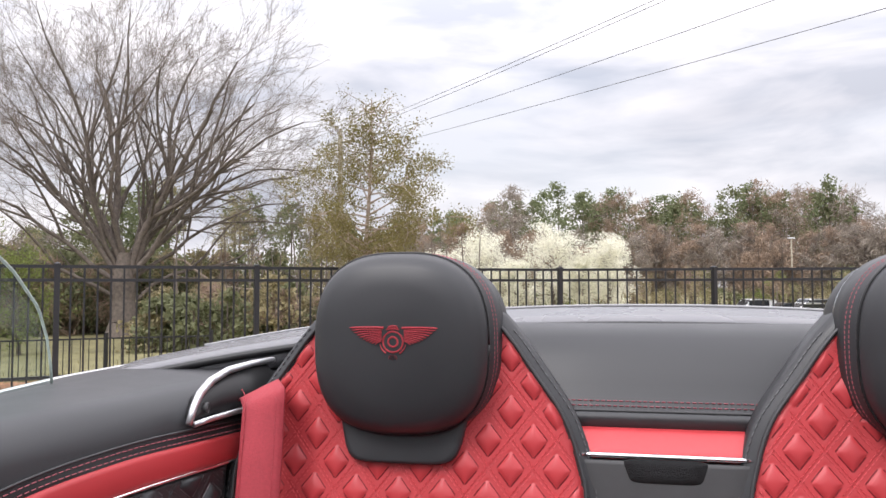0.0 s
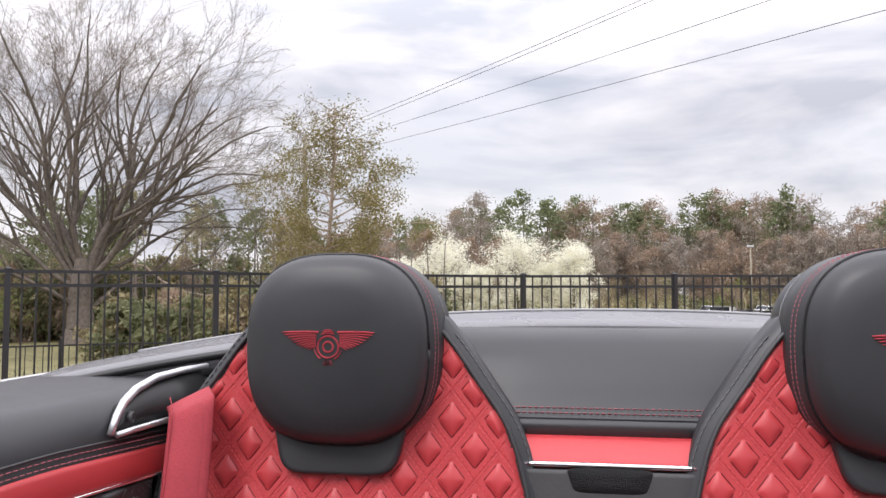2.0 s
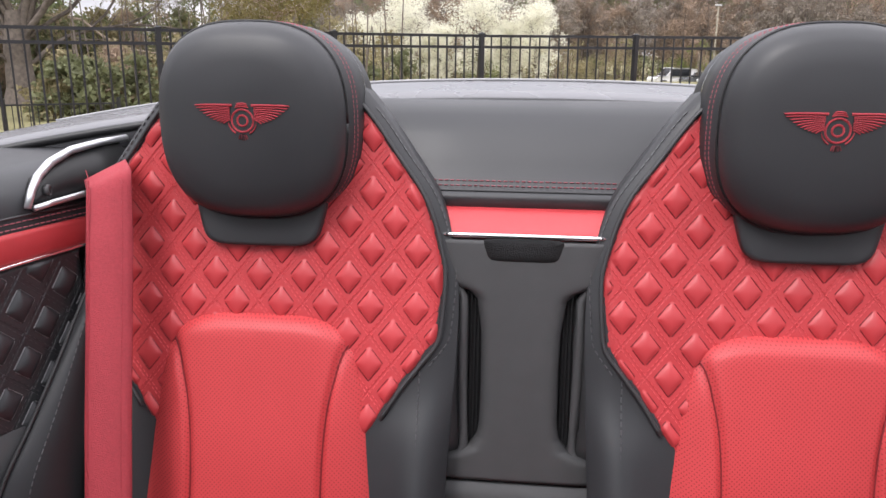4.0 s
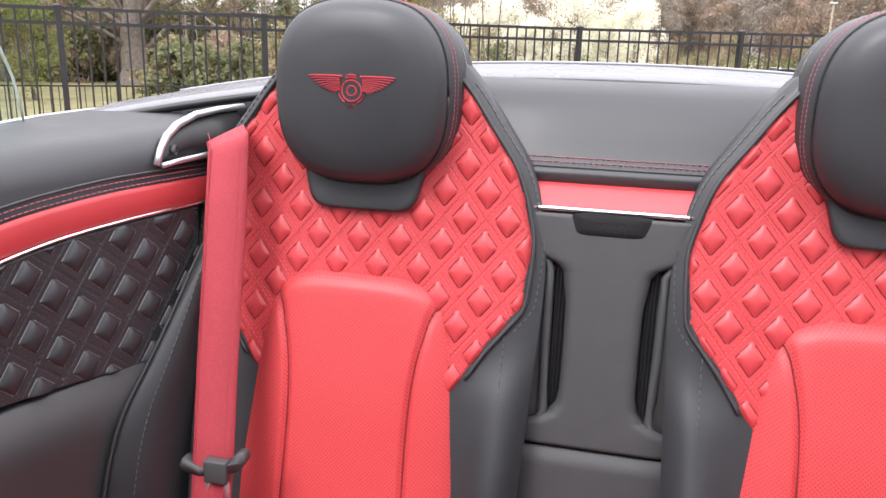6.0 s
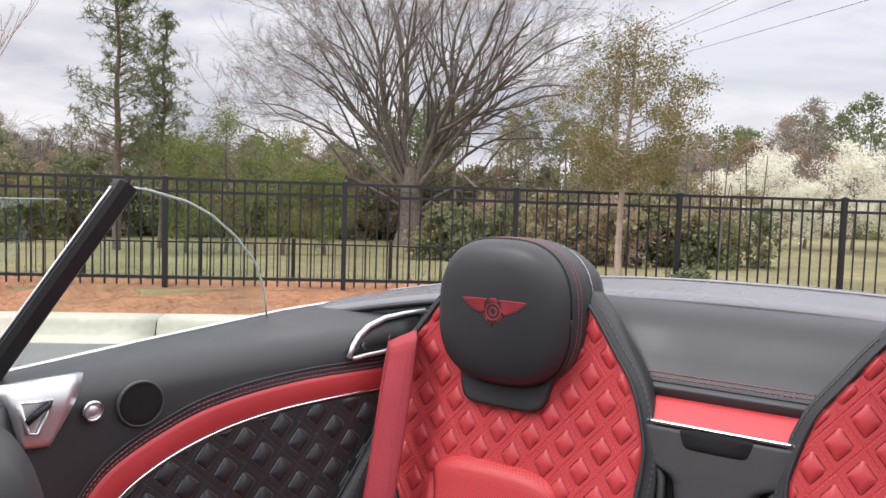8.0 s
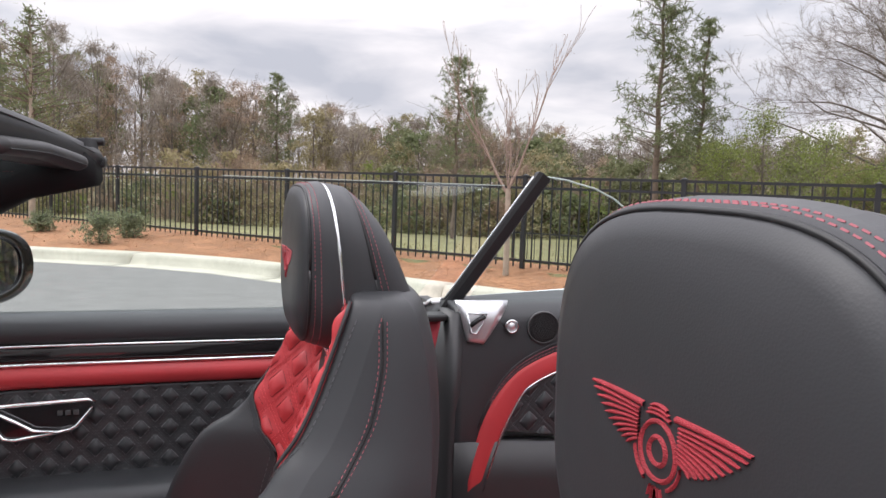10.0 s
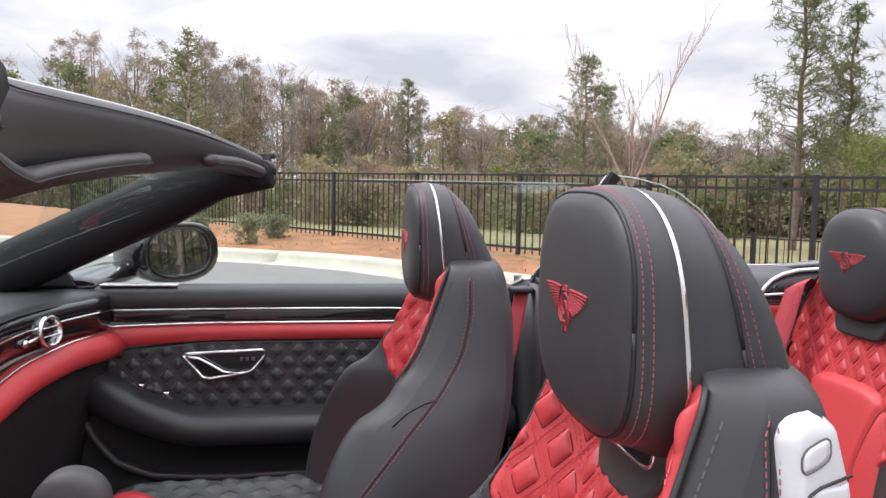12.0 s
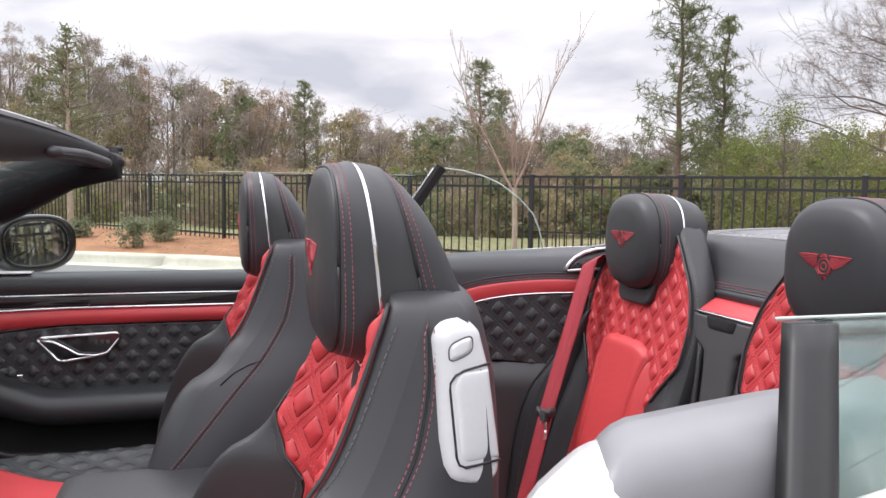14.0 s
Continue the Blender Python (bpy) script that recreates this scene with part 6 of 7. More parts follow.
def grow(rng, p, d, length, r, depth, segs, tips, spread=.6, up=.15, kids=(3, 4), ratio=.62, wob=.12, parts=4):
    p, d = Vector(p), Vector(d).normalized()
    step = length / parts
    rr = r
    for i in range(parts):
        d = (d + Vector(rng.normal(size=3)) * wob + Vector((0, 0, up * .25))).normalized()
        q = p + d * step
        r2 = r * (1 - .55 * (i + 1) / parts)
        segs.append((tuple(p), tuple(q), rr, r2))
        p, rr = q, r2
        if depth > 0 and i >= 1:
            for _ in range(1 if i < parts - 1 else rng.integers(*kids) if kids[1] > kids[0] else kids[0]):
                side = Vector(rng.normal(size=3))
                side = (side - d * side.dot(d)).normalized()
                nd = (d + side * spread * rng.uniform(.6, 1.3) + Vector((0, 0, up))).normalized()
                grow(rng, p, nd, length * ratio * rng.uniform(.75, 1.15), rr * .66, depth - 1, segs, tips, spread, up, kids, ratio, wob, parts)
    if depth == 0:
        tips.append(tuple(p))


def fuzz(rng, segs, each, length, r, spread=.7):
    """Short straight twigs springing from thin limbs."""
    P, Q = np.array([q[0] for q in segs], float), np.array([q[1] for q in segs], float)
    P, Q = np.repeat(P, each, 0), np.repeat(Q, each, 0)
    n = len(P)
    a = P + (Q - P) * rng.uniform(.1, 1, (n, 1))
    d = (Q - P) / np.maximum(np.linalg.norm(Q - P, axis=1), 1e-6)[:, None] + rng.normal(size=(n, 3)) * spread
    d /= np.linalg.norm(d, axis=1)[:, None]
    b = a + d * (length * rng.uniform(.5, 1.3, n))[:, None]
    return [(tuple(x), tuple(y), r, r * .5) for x, y in zip(a, b)]


def oak():
    rng = np.random.default_rng(11)
    root = thing("oak_tree", (-20.5, 29.6, -1.1), "large spreading bare oak beyond the fence", "tree")
    segs, tips, boughs = [], [], []
    trunk = [((0, 0, 0), (.05, 0, .8), .80, .58), ((.05, 0, .8), (.0, .05, 1.7), .58, .52), ((0, .05, 1.7), (.05, 0, 2.6), .52, .50), ((.05, 0, 2.6), (.1, 0, 3.8), .46, .30)]
    ax, dep = Vector((.82, .57, 0)), Vector((-.57, .82, 0))
    lim = [-84, -73, -64, -57, -46, -38, -33, -21, -14, -5, 4, 11, 22, 30, 36, 47, 58, 66, 76, 85, -27, 17]
    for k, deg in enumerate(lim):
        low = abs(deg) / 82
        p = Vector((.05, 0, 1.2 + rng.uniform(.0, 2.6) * (1 - .25 * low)))
        L = (12.6 - 2.6 * low) * rng.uniform(.86, 1.06)
        r = .175 * (1 - .35 * low) * rng.uniform(.65, 1.15)
        turn, side, sway = rng.uniform(.85, 1.10), rng.uniform(-.75, .75), 0.0
        n = 12
        for i in range(n):
            t = i / n
            sway = sway * .85 + rng.normal() * .11
            th = radians(deg) * (turn * (.60 + .66 * t)) + sway
            d = (ax * math.sin(th) + Vector((0, 0, math.cos(th))) + dep * side * (.4 + .6 * t) + Vector(rng.normal(size=3)) * .05).normalized()
            q = p + d * (L / n)
            r1 = r * (1 - .82 * t)
            boughs.append((tuple(p), tuple(q), r1, r * (1 - .82 * (t + 1 / n))))
            p = q
            if i in (3, 5):
                o = Vector(rng.normal(size=3))
                o = (o - d * o.dot(d)).normalized()
                grow(rng, q, d + o * rng.uniform(.35, .6), L * .42, r1 * .70, 2, segs, tips, spread=.55, up=.05, kids=(2, 3), ratio=.62, wob=.13, parts=4)
            if i >= 2:
                for _ in range(2 if i > 6 else 1):
                    o = Vector(rng.normal(size=3))
                    o = (o - d * o.dot(d)).normalized()
                    grow(rng, q, d + o * rng.uniform(.55, 1.0), L * .27 * (1.1 - .6 * t) * rng.uniform(.6, 1.2), max(.022, r1 * .42), 2, segs, tips, spread=.60, up=.06, kids=(2, 3), ratio=.62, wob=.13, parts=3)
    twigs_mesh("trunk", trunk, 10, BARK, root, "stout grey trunk")
    twigs_mesh("limb", boughs + [q for q in segs if q[2] > .03], 6, BARK, root, "spreading grey-brown limbs")
    fine = [(q[0], q[1], max(.007, q[2] * .6), max(.005, q[3] * .6)) for q in segs if q[2] <= .03]
    twigs_mesh("crown", fine + fuzz(rng, fine, 2, .50, .0042), 3, BARKT, root, "fine bare twigs")
    # a pale broken limb hanging low
    q = [(1.6, 1.2, 3.6), (2.1, 1.4, 3.5), (2.7, 1.7, 2.9), (3.4, 2.1, 2.4), (4.4, 2.7, 2.2), (5.3, 3.2, 2.3)]
    tube("broken_limb", q, [.05, .06, .055, .05, .04, .02], BARKP, root, "pale broken limb", n=6)


oak()


def pine(at, height, seed, label, lean=0.0, thin=False, group=""):
    rng = np.random.default_rng(seed)
    root = thing("pine_tree", at, label, "tree", group)
    segs, tuft = [], []
    p = Vector((0, 0, 0))
    n = 14
    line = [Vector((lean * (i / n) ** 1.5 + .05 * math.sin(i * 1.3 + seed), .05 * math.cos(i * 1.7 + seed), height * i / n)) for i in range(n + 1)]
    R = height * .014
    trunk = [(tuple(a), tuple(b), R * (1 - .85 * i / n), R * (1 - .85 * (i + 1) / n)) for i, (a, b) in enumerate(zip(line, line[1:]))]
    z = height * .30
    while z < height * .985:
        f = (z - height * .30) / (height * .70)
        reach = height * (.185 * (1 - f) ** .7 + .03) * (.75 if thin else 1.0)
        for _ in range(rng.integers(3, 6)):
            a = rng.uniform(0, 6.28)
            ln = reach * rng.uniform(.45, 1.15)
            i = min(n - 1, int(z / height * n))
            b = line[i].lerp(line[i + 1], z / height * n - i)
            d = Vector((math.cos(a), math.sin(a), rng.uniform(.05, .55)))
            q, rr = b, .028 * height / 10
            for s in range(3):
                q2 = q + d * (ln / 3) + Vector((0, 0, .04 * ln))
                segs.append((tuple(q), tuple(q2), rr, rr * .6))
                q, rr = q2, rr * .6
                d = (d + Vector(rng.normal(size=3)) * .22).normalized()
                if s > 0 or rng.random() < .35:
                    for _ in range(3):
                        o = q + Vector(rng.normal(size=3)) * ln * .13
                        segs.append((tuple(q), tuple(o), .008, .005))
                        tuft.append(tuple(o))
        z += height * rng.uniform(.018, .034)
    twigs_mesh("trunk", trunk, 8, BARKR, root, "straight reddish-grey trunk")
    twigs_mesh("branchwork", segs, 3, BARKR, root, "thin branches")["kind"] = "stuff"
    T = np.repeat(np.array(tuft), 10, axis=0)
    d = rng.normal(size=T.shape)
    d /= np.linalg.norm(d, axis=1)[:, None]
    L = height * .021 * rng.uniform(.7, 1.3, len(T))[:, None]
    w = np.cross(d, rng.normal(size=T.shape))
    w /= np.linalg.norm(w, axis=1)[:, None]
    w *= .011 * height / 10
    V = np.stack([T - w, T + w, T + d * L + w * .5, T + d * L - w * .5], 1)
    fast_mesh("needles", V.reshape(-1, 3), np.arange(len(T))[:, None] * 4 + np.arange(4), NEEDLE, root, "tufts of dark green needles")


pine((-24.2, 16.8, -1.0), 11.2, 3, "tall slender pine behind the fence", thin=True, group="pines behind the fence")
pine((-24.4, 18.8, -1.0), 9.0, 4, "slender pine beside a taller one", .2, True, group="pines behind the fence")
pine((-27.9, 10.1, -1.0), 7.4, 8, "smaller pine with an open crown", .1, group="pines behind the fence")
pine((-50.5, 19.5, -1.2), 9.5, 14, "distant open-crowned pine in the woods", .1, group="pines behind the fence")
pine((-53.7, 5.9, -1.2), 9.8, 21, "distant pine standing over the woods", .1, group="pines behind the fence")


def conifer():
    """A young conifer of airy upswept boughs on a bare pale stem."""
    rng = np.random.default_rng(31)
    root = thing("conifer_tree", (-15.9, -2.74, .24), "young green conifer with a pale bare stem in the mulch", "tree")
    segs, C = [], []
    H = 4.05
    z = 1.4
    while z < H:
        f = z / H
        for _ in range(6):
            a = rng.uniform(0, 6.28)
            ln = 1.40 * (1 - f) ** .75 * rng.uniform(.45, 1.2) + .08
            d = Vector((math.cos(a), math.sin(a), rng.uniform(.1, .75)))
            segs.append(((0, 0, z), tuple(Vector((0, 0, z)) + d * ln), .014, .005))
            for t in rng.uniform(.15, 1.05, int(10 + 26 * (1 - f))):
                C.append(tuple(Vector((0, 0, z)) + d * ln * t + Vector(rng.normal(size=3)) * .055))
        z += .13
    twigs_mesh("trunk", [((0, 0, -.05), (.02, 0, 1.5), .065, .052), ((.02, 0, 1.5), (0, 0, H), .052, .008)], 7, BARKP, root, "straight pale stem")
    twigs_mesh("branchwork", segs, 4, BARKR, root, "thin upswept boughs")["kind"] = "stuff"
    leaf_mesh("needles", C, .085, rng, NEEDLE, root, "airy green needles", thin=.35)


conifer()


def broadleaf(name, at, height, width, n, size, material, seed, label, bark=None, trunk_r=.09, base=.25, group="", category="tree", spire=False, limbs=26, droop=0.0):
    """A small tree or bush: stem, limbs, and leaves gathered in ragged clumps along them."""
    rng = np.random.default_rng(seed)
    root = thing(name, at, label, category, group)
    segs, C = [], []
    stem = [Vector((.06 * height * math.sin(i * .8 + seed) * .3, .04 * height * math.cos(i + seed) * .3, height * (.97 if spire else .8) * i / 6)) for i in range(7)]
    for i in range(6):
        segs.append((tuple(stem[i]), tuple(stem[i + 1]), trunk_r * (1 - i / 7), trunk_r * (1 - (i + 1) / 7)))
    per = max(1, n // (limbs * 7))
    for k in range(limbs):
        f = ((k + rng.uniform(0, 1)) / limbs) ** (1.5 if spire else 1)
        z = height * (base + ((.96 if spire else .80) - base) * f)
        hs = height * (.97 if spire else .8)
        i = min(5, int(z / hs * 6))
        b = stem[i].lerp(stem[i + 1], z / hs * 6 - i)
        a = k * 2.4 + rng.uniform(-.5, .5)
        ln = width * .5 * (math.sin(math.pi * (.18 + .72 * f)) if not spire else lerp(f, [0, .15, .5, .62, 1], [.55, 1.0, .85, .36, .12])) * rng.uniform(.75, 1.2)
        d = Vector((math.cos(a), math.sin(a), rng.uniform(.1, .5) if spire else rng.uniform(.25, .9) + f * .5)).normalized()
        p, r = b, trunk_r * .32 * (1 - .5 * f)
        for s in range(5):
            d = (d + Vector(rng.normal(size=3)) * .18 - Vector((0, 0, droop * .2))).normalized()
            q = p + d * ln / 4.2
            segs.append((tuple(p), tuple(q), r, r * .65))
            p, r = q, r * .65
            if s >= 1:
                for _ in range(2):
                    o = p + Vector(rng.normal(size=3)) * width * (.05 if spire else .07)
                    segs.append((tuple(p), tuple(o), max(.004, r * .4), .003))
                    m = np.array(o) + rng.normal(size=(max(1, int(per * lerp(f, [0, .5, .62, 1], [1.6, 1.6, .6, .3])) if spire else per), 3)) * width * (.030 if spire else .045)
                    C += m.tolist()
    twigs_mesh("trunk", segs, 5, bark or BARK, root, "stem and thin limbs")
    leaf_mesh("crown", C, size, rng, material, root, "", droop=droop)
    return root


broadleaf("young_oak", (-2.48, 7.85, .23), 3.0, 1.75, 20000, .026, LEAFY, 41, "slender young oak with sparse yellow-green leaves", BARKP, .045, .42, limbs=44, spire=True)


def bare_sapling():
    rng = np.random.default_rng(52)
    root = thing("bare_sapling", (-7.72, 3.72, .18), "young bare tree with pale pinkish bark", "tree")
    segs, tips = [((0, 0, 0), (.0, .0, .55), .040, .036), ((0, 0, .55), (.02, -.02, 1.05), .036, .032)], []
    for d, ln, r in (((-.42, -.50, 1.0), 1.25, .026), ((.30, .42, 1.0), 1.2, .024), ((.05, .0, 1.0), .8, .016), ((-.2, .25, .9), .55, .012), ((.25, -.2, .9), .55, .012)):
        grow(rng, (.02, -.02, rng.uniform(.85, 1.05)), d, ln, r, 2, segs, tips, spread=.42, up=.22, kids=(2, 3), ratio=.52, wob=.07, parts=5)
    twigs_mesh("trunk", segs[:2], 8, BARKP, root, "smooth pale trunk")
    twigs_mesh("crown", [(a, b, max(r * .7, .0032), max(s * .7, .0025)) for a, b, r, s in segs[2:]], 4, BUDBARK, root, "slim pinkish branches")
    C = np.repeat(np.array(tips), 2, axis=0) + rng.normal(size=(2 * len(tips), 3)) * .03
    leaf_mesh("buds", C, .02, rng, BUDS, root, "small reddish buds")["kind"] = "stuff"


bare_sapling()

for k, (x, y, h, w) in enumerate(((-9.4, 44.2, 4.1, 2.9), (-7.4, 45.0, 5.6, 3.6), (-5.2, 44.4, 3.7, 2.4), (-3.1, 45.2, 5.9, 3.6), (-1.3, 46.2, 4.2, 2.7), (.3, 44.8, 5.2, 3.0))):
    broadleaf("blossom_tree", (x, y, -.78), h, w, 12000, .10, BLOSSOM, 60 + k, "low tree covered in creamy white blossom", BARK, .10, .16, "blossom trees", limbs=36)
for k, (x, y, h, w) in enumerate(((-21.4, 17.6, 4.6, 2.6), (-20.6, 18.6, 5.9, 2.8), (-19.2, 19.9, 5.0, 2.8), (-18.2, 21.0, 3.6, 2.6))):
    broadleaf("leafing_tree", (x, y, -.98), h, w, 5200, .075, LEAFG, 80 + k, "bushy tree in fresh spring green", BARK, .08, .10, "spring green trees", limbs=34)
for k, (x, y, h, w) in enumerate(((-11.97, -1.14, .42, .62), (-12.7, -.72, .42, .58), (-13.9, -2.24, .32, .5), (-1.9, 8.35, .22, .5))):
    z = .17 if k < 3 else .25
    broadleaf("shrub", (x, y, z), h, w, 2600, .035, SHRUB, 95 + k, "low rounded grey-green shrub in the mulch", BARK, .015, .02, "mulch bed shrubs", "shrub", limbs=30)


def woods():
    rng = np.random.default_rng(77)
    kinds = {"f1": [], "f2": [], "f3": [], "f4": [], "n1": [], "n2": [], "olive": [], "bud": [], "green": [], "twig": [], "rtwig": []}
    segs = []
    def crown(kind, x, y, z0, h, w, n, low=.3):
        # rounded lumps of foliage set round the stem, narrower towards the top
        lumps = max(14, n // 26)
        f = rng.uniform(0, 1, lumps) ** .8
        a = rng.uniform(0, 6.28, lumps)
        reach = w * .40 * np.sin(math.pi * (.22 + .70 * f)) * rng.uniform(.35, 1.0, lumps)
        c = np.stack([np.cos(a) * reach, np.sin(a) * reach, h * (low + (.95 - low) * f)], 1)
        r = w * rng.uniform(.10, .20, lumps) * (1.15 - .5 * f)
        per = int(n * 1.6 / lumps)
        d = rng.normal(size=(lumps, per, 3))
        d /= np.linalg.norm(d, axis=2)[:, :, None]
        p = c[:, None] + d * (r[:, None, None] * rng.uniform(.2, 1.25, (lumps, per, 1))) * [1, 1, .8]
        kinds[kind].append(p.reshape(-1, 3) + [x, y, z0])
        segs.append(((x, y, z0), (x, y, z0 + h * .85), .012 * h + .03, .03))
    def bare(x, y, z0, h, w, n=46, buds=0, kind="twig", many=700):
        # trunk, thin limbs and a haze of fine twigs
        crown(kind, x, y, z0, h * 1.04, w * 1.05, many, .25)
        segs.append(((x, y, z0), (x, y, z0 + h * .6), .008 * h + .03, .04))
        n = int(n * .5)
        for _ in range(n):
            z = h * rng.uniform(.18, .72)
            a = rng.uniform(0, 6.28)
            d = np.array([math.cos(a) * .55, math.sin(a) * .55, rng.uniform(.7, 1.3)])
            ln = w * rng.uniform(.35, .75)
            p = np.array([x, y, z0 + z])
            q = p + d * ln
            q[2] = min(q[2], z0 + h)
            segs.append((tuple(p), tuple(q), .028, .010))
            for _ in range(2):
                e = q + (d + rng.normal(size=3) * .5) * ln * .5
                e[2] = min(e[2], z0 + h * 1.02)
                segs.append((tuple(p + (q - p) * rng.uniform(.4, 1)), tuple(e), .012, .006))
                if buds:
                    kinds["bud"].append(e + rng.normal(size=(buds, 3)) * w * .035)
    def put(az, dist):
        a = radians(az)
        return -math.sin(a) * dist, math.cos(a) * dist
    def floor_at(x, y):
        return lie(max(0, beyond(x, y))) - .1
    # left woods
    for _ in range(190):
        az, dist = rng.uniform(62, 125), rng.uniform(44, 66)
        x, y = put(az, dist)
        top = lerp(az, [62, 70, 76, 84, 90, 97, 108, 125], [5.0, 6.2, 5.6, 6.6, 8.2, 9.4, 9.6, 9.0]) * rng.uniform(.80, 1.12) * dist / 55 + 1
        k = rng.random()
        if k < .33:
            crown(rng.choice(["n1", "olive", "n2"]), x, y, floor_at(x, y), top, 3.8, 1100)
        elif k < .48:
            crown("olive", x, y, floor_at(x, y), top * .8, 3.6, 900, .15)
        else:
            bare(x, y, floor_at(x, y), top * 1.04, 3.6, 30, 0, "twig" if rng.random() < .6 else "rtwig")
            if rng.random() < .5:
                crown("bud" if rng.random() < .6 else "olive", x, y, floor_at(x, y), top * rng.uniform(.55, .8), 3.8, 600, .1)
    # low brush before the left woods
    for _ in range(170):
        az, dist = rng.uniform(58, 125), rng.uniform(33, 43)
        x, y = put(az, dist)
        crown(rng.choice(["bud", "olive", "rtwig", "n2", "green"], p=[.26, .28, .22, .18, .06]), x, y, floor_at(x, y), rng.uniform(1.4, 3.6), 3.4, 520, .0)
    # behind the oak
    for _ in range(80):
        az, dist = rng.uniform(13, 64), rng.uniform(50, 64)
        x, y = put(az, dist)
        top = lerp(az, [13, 20, 24, 28, 32, 38, 50, 64], [4.5, 5.5, 8.0, 9.6, 9.6, 6.2, 5.0, 5.0]) * rng.uniform(.8, 1.04)
        if 22 < az < 36 or rng.random() < .45:
            crown(rng.choice(["n2", "n1", "olive"], p=[.40, .3, .30]), x, y, floor_at(x, y), top + 1, 4.6, 1500, .1)
        else:
            bare(x, y, floor_at(x, y), top + 1, 3.2, 30, 0)
    for _ in range(200):
        az, dist = rng.uniform(22, 64), rng.uniform(38, 46)
        x, y = put(az, dist)
        crown(rng.choice(["n2", "olive", "rtwig"], p=[.45, .33, .22]), x, y, floor_at(x, y), rng.uniform(1.8, 4.4), 3.6, 640, .0)
    # dark undergrowth on the slope below the oak
    for _ in range(60):
        az, dist = rng.uniform(9, 33), rng.uniform(26, 33)
        x, y = put(az, dist)
        crown(rng.choice(["n2", "olive", "rtwig"], p=[.60, .28, .12]), x, y, floor_at(x, y), rng.uniform(1.2, 2.6), 2.6, 620, .0)
    for _ in range(40):
        az, dist = rng.uniform(9, 33), rng.uniform(27, 34)
        x, y = put(az, dist)
        segs.append(((x, y, floor_at(x, y)), (x + rng.normal() * .2, y, floor_at(x, y) + rng.uniform(3, 5)), .05, .02))
    # yellow-green bushes near the pole
    for az, dist, h in ((17.5, 36, 4.2), (14.5, 38, 3.9), (12.5, 40, 3.6), (21, 37, 4.6), (19, 39, 5.0), (10.5, 42, 3.2)):
        x, y = put(az, dist)
        crown("olive", x, y, floor_at(x, y), h, 3.8, 900, .0)
    # tree line across the field: brown bare woods with pines standing over them
    for _ in range(230):
        az, dist = rng.uniform(-60, 16), rng.uniform(100, 124)
        x, y = put(az, dist)
        top = lerp(az, [-60, -22, -17, -12, -8, -4, 0, 4, 8, 11, 16], [11, 12.0, 12.6, 14.6, 14.2, 13.2, 14.6, 16.2, 14.2, 11.5, 11]) * rng.uniform(.88, 1.08) + 1.8
        if rng.random() < .40 or 0 < az < 5:
            crown(rng.choice(["f1", "f2"]), x, y, floor_at(x, y), top, 8.6, 900, .25)
        else:
            crown("f3" if rng.random() < .6 else "f4", x, y, floor_at(x, y), top * .98, 8.5, 1000, .1)
    for _ in range(170):
        az, dist = rng.uniform(-60, 15), rng.uniform(84, 98)
        x, y = put(az, dist)
        bare(x, y, floor_at(x, y), rng.uniform(6.0, 10.0), 5.6, 26, 0, "f3" if rng.random() < .55 else "f4", 800)
    for _ in range(150):
        az, dist = rng.uniform(-60, 15), rng.uniform(78, 90)
        x, y = put(az, dist)
        crown(rng.choice(["olive", "bud", "green", "n2"], p=[.35, .30, .15, .20]), x, y, floor_at(x, y), rng.uniform(1.6, 4.6), 5.6, 520, .0)
    # woods behind the car, for the mirror
    for _ in range(60):
        az, dist = rng.uniform(125, 300), rng.uniform(45, 60)
        x, y = put(az, dist)
        crown(rng.choice(["n1", "olive", "n2"]), x, y, -.1, rng.uniform(6, 10), 5.0, 300, .1)
    names = {"f1": ("far_pine_woods", NEEDLE, "dark green pine crowns of the woods across the field", .36, .7), "f2": ("far_dark_woods", NEEDLE2, "olive green crowns of the woods across the field", .36, .7),
             "f3": ("far_russet_woods", TWIGR, "russet bare crowns of the woods across the field", .75, .10), "f4": ("far_bare_woods", TWIGG, "grey-brown bare crowns of the woods across the field", .75, .10),
             "n1": ("pine_woods", NEEDLE, "dark green pine crowns of the woods", .19, .7), "n2": ("dark_woods", NEEDLE2, "deep green crowns of the woods", .19, .7), "olive": ("olive_woods", LEAFO, "olive-brown brush and crowns of the woods", .15, .7),
             "bud": ("budding_woods", BUDS, "reddish budding crowns of the woods", .11, .7), "green": ("green_brush", LEAFG, "fresh green brush at the wood's edge", .15, .7),
             "twig": ("bare_woods", TWIGG, "fine grey-brown twigs of the bare woods", .60, .055), "rtwig": ("russet_woods", TWIGR, "fine russet twigs of the budding woods", .50, .065)}
    for key, (name, m, label, size, thin) in names.items():
        if kinds[key]:
            tagged(leaf_mesh(name, np.concatenate(kinds[key]), size, rng, m, None, "", thin), label, "woods", kind="stuff")
    tagged(twigs_mesh("wood_trunks", segs, 3, WOODBARK), "bare trunks and limbs of the woods", "woods", kind="stuff")


woods()


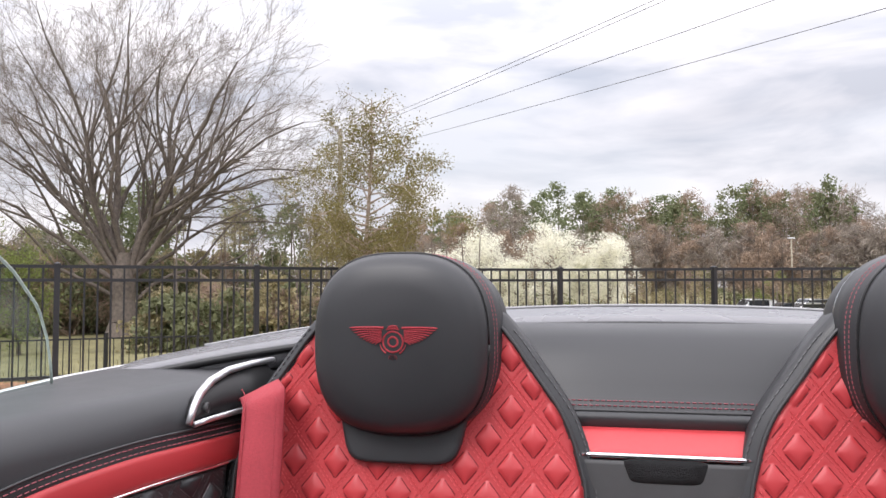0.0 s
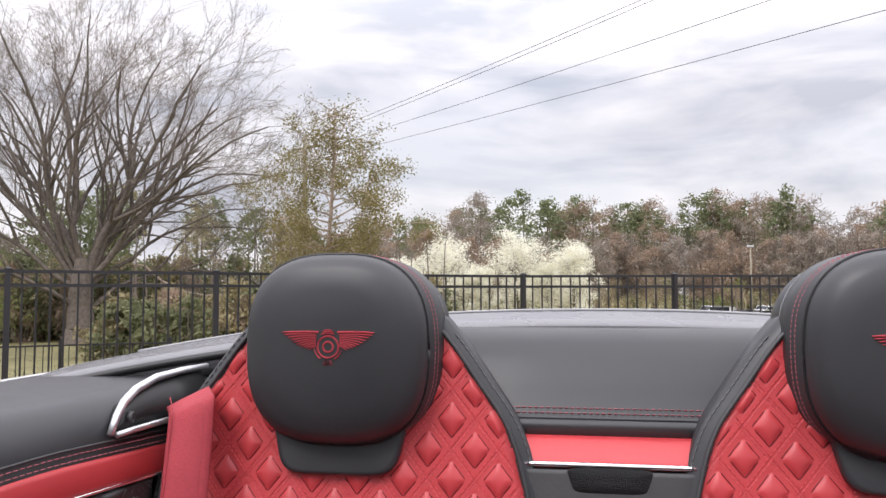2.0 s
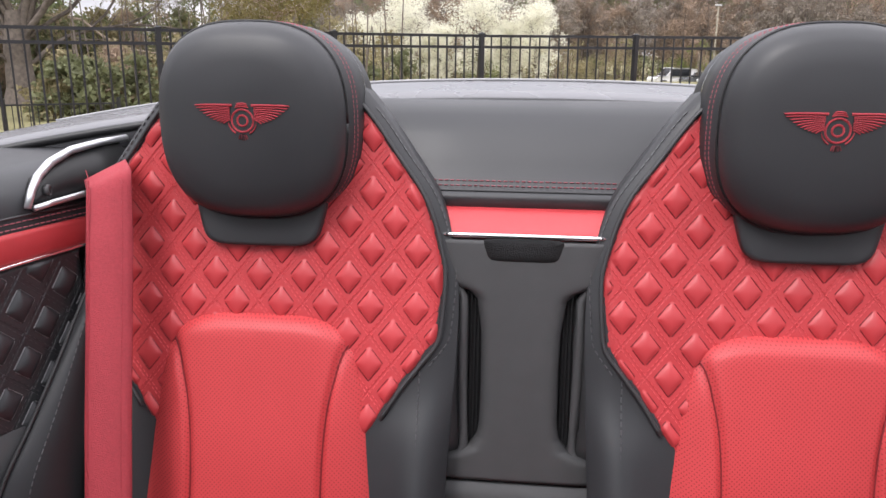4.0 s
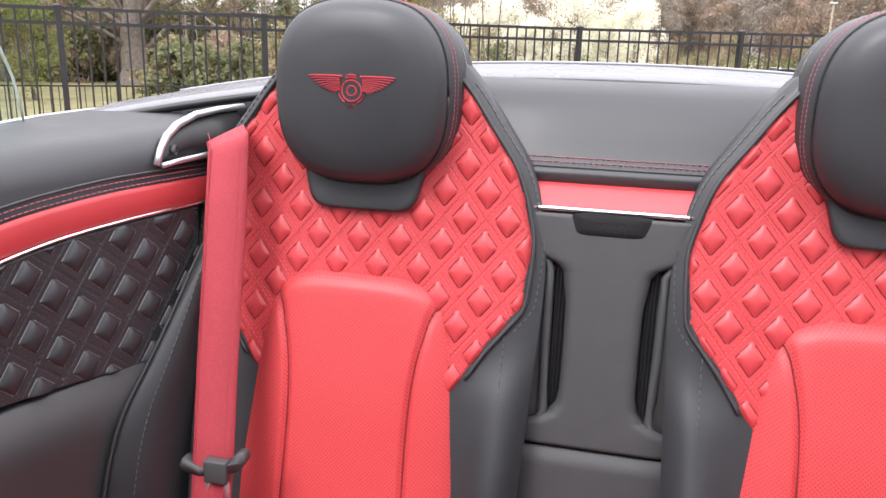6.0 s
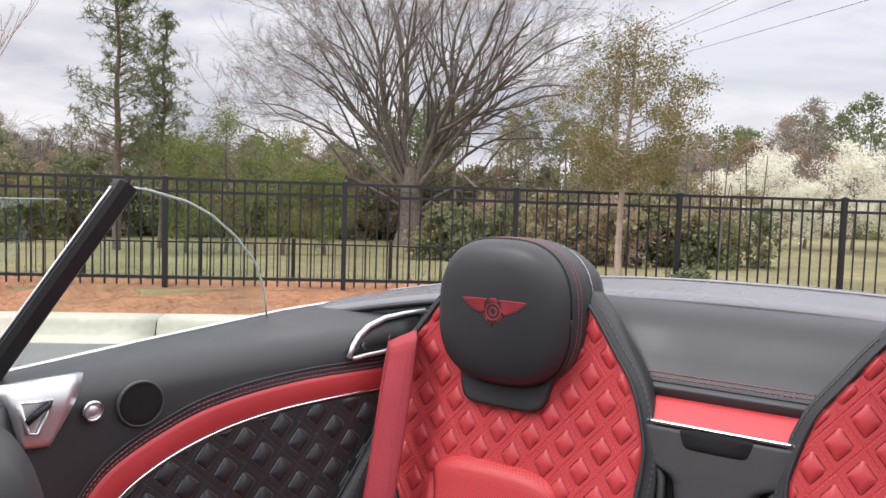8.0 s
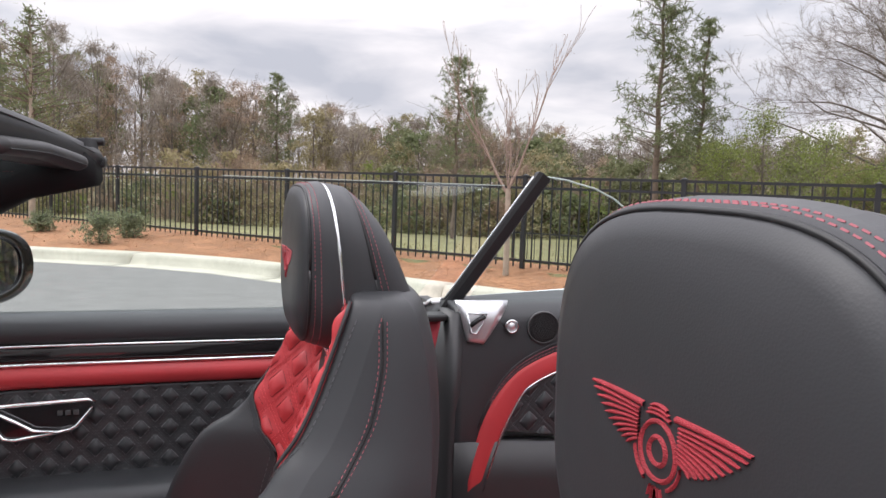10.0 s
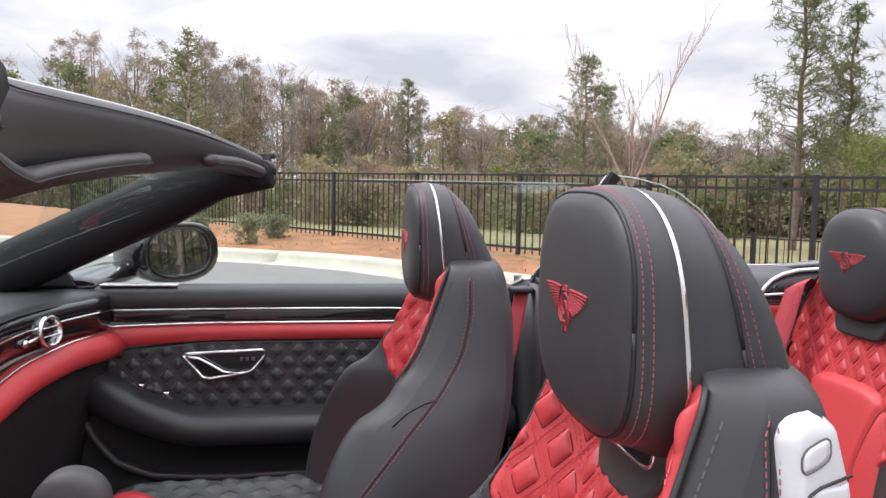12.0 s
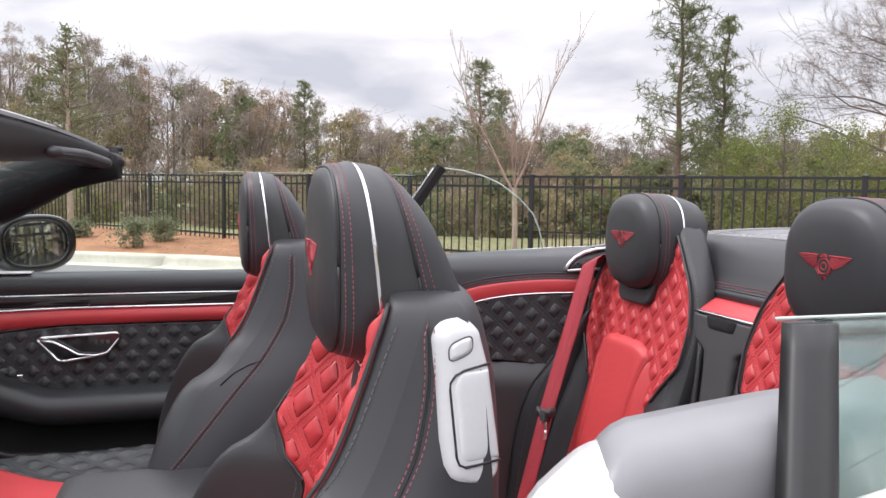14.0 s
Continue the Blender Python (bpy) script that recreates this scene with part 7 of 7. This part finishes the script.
def pole_and_wires():
    root = thing("utility_pole", (-15.2, 42.5, -.8), "weathered timber utility pole with a crossarm", "utility pole")
    tube("pole", [(0, 0, 0), (0, 0, 5), (0, 0, 11.3)], [.19, .17, .13], TIMBER, root, "weathered round timber", n=10)
    tube("crossarm", [(-1.0, .5, 10.5), (1.0, -.5, 10.5)], .07, TIMBER, root, "timber crossarm", n=6)
    for k in (-.9, 0, .9):
        tube("insulator", [(k, -.5 * k, 10.55), (k, -.5 * k, 10.78)], .04, CARGREY, root, "grey insulator", n=6)
    for k, (dx, dz, e) in enumerate(((-.9, 10.0, (.23, 22.28, 9.2)), (-.5, 9.85, (.55, 22.2, 9.15)), (0, 9.4, (3.41, 22.0, 8.95)), (.9, 8.9, (6.72, 21.2, 8.5)))):
        a = Vector((-15.2 + dx, 42.5 - .5 * dx, dz))
        b = Vector(e)
        path = [a + (b - a) * t + Vector((0, 0, -.35 * math.sin(math.pi * min(1, t / 2.2)))) for t in np.linspace(0, 2.2, 24)]
        w = tube("overhead_wire", path, .010, WIRE, None, "", n=4)
        tagged(w, "thin dark overhead wire across the sky", "wire", "overhead wires")


pole_and_wires()


def far_car(at, turn, paint, label, suv=False):
    root = thing("parked_car", at, label, "car", "cars parked across the field")
    root.rotation_euler = (0, 0, radians(turn))
    h = 1.75 if suv else 1.45
    prof = [(-2.25, .45), (-2.28, .75), (-2.1, .92), (-1.2, 1.0), (-.55, h), (.95, h), (1.75, 1.02 if not suv else h - .1), (2.2, .95), (2.3, .6), (2.25, .38), (-2.2, .36)]
    loft("body", [[Vector((x, s * w, z if z < .99 else z * k + .99 * (1 - k))) for x, z in prof] for s, w, k in ((-1, .80, .9), (-1, .90, .98), (-1, .0, 1), (1, .90, .98), (1, .80, .9))], paint, root, "glossy painted body", smooth=False)
    for s in (-1, 1):
        slab("side_window", [[(x, s * .885, z) for z in (1.0, h - .12)] for x in (-.85, -.45, .3, 1.1)], (0, s * .03, 0), CARGLASS, root, "dark side glass", smooth=False)
        for x in (-1.4, 1.4):
            w = loft("wheel", [[Vector((x + .33 * math.cos(t), s * y, .34 + .33 * math.sin(t))) for t in [2 * math.pi * j / 16 for j in range(16)]] for y in (.72, .93)], RUBBER, root, "black tyre", smooth=False)
            loft("rim", [[Vector((x + .2 * math.cos(t), s * y, .34 + .2 * math.sin(t))) for t in [2 * math.pi * j / 12 for j in range(12)]] for y in (.92, .94)], SATIN, w, "silver rim", smooth=False)
    slab("windscreen", [[(x, y, z) for x, z in ((-1.22, 1.02), (-.62, h - .08))] for y in (-.72, 0, .72)], (-.03, 0, .03), CARGLASS, root, "dark windscreen", smooth=False)


far_car((13.2, 74.5, -1.75), 20, PAINT, "white pickup-like car parked on the field", True)
far_car((15.8, 72.6, -1.75), 12, CARGREY, "grey car parked among white cars")
far_car((17.0, 70.8, -1.72), 14, PAINT, "white saloon parked on the field")
far_car((18.4, 75.6, -1.75), 24, PAINT, "white car parked in a row", True)
far_car((21.2, 74.2, -1.72), 18, PAINT, "white car parked in a row")
lamp = thing("lamp_post", (16.45, 73.6, -1.75), "thin pale lamp post across the field", "lamp post")
tube("mast", [(0, 0, 0), (0, 0, 7.2)], [.09, .06], TIMBER, lamp, "thin pale mast", n=6)
box_part("lamp_head", (-.3, -.1, 7.15), (.3, .1, 7.27), SATIN, lamp, "flat grey lamp head", bevel=.02)
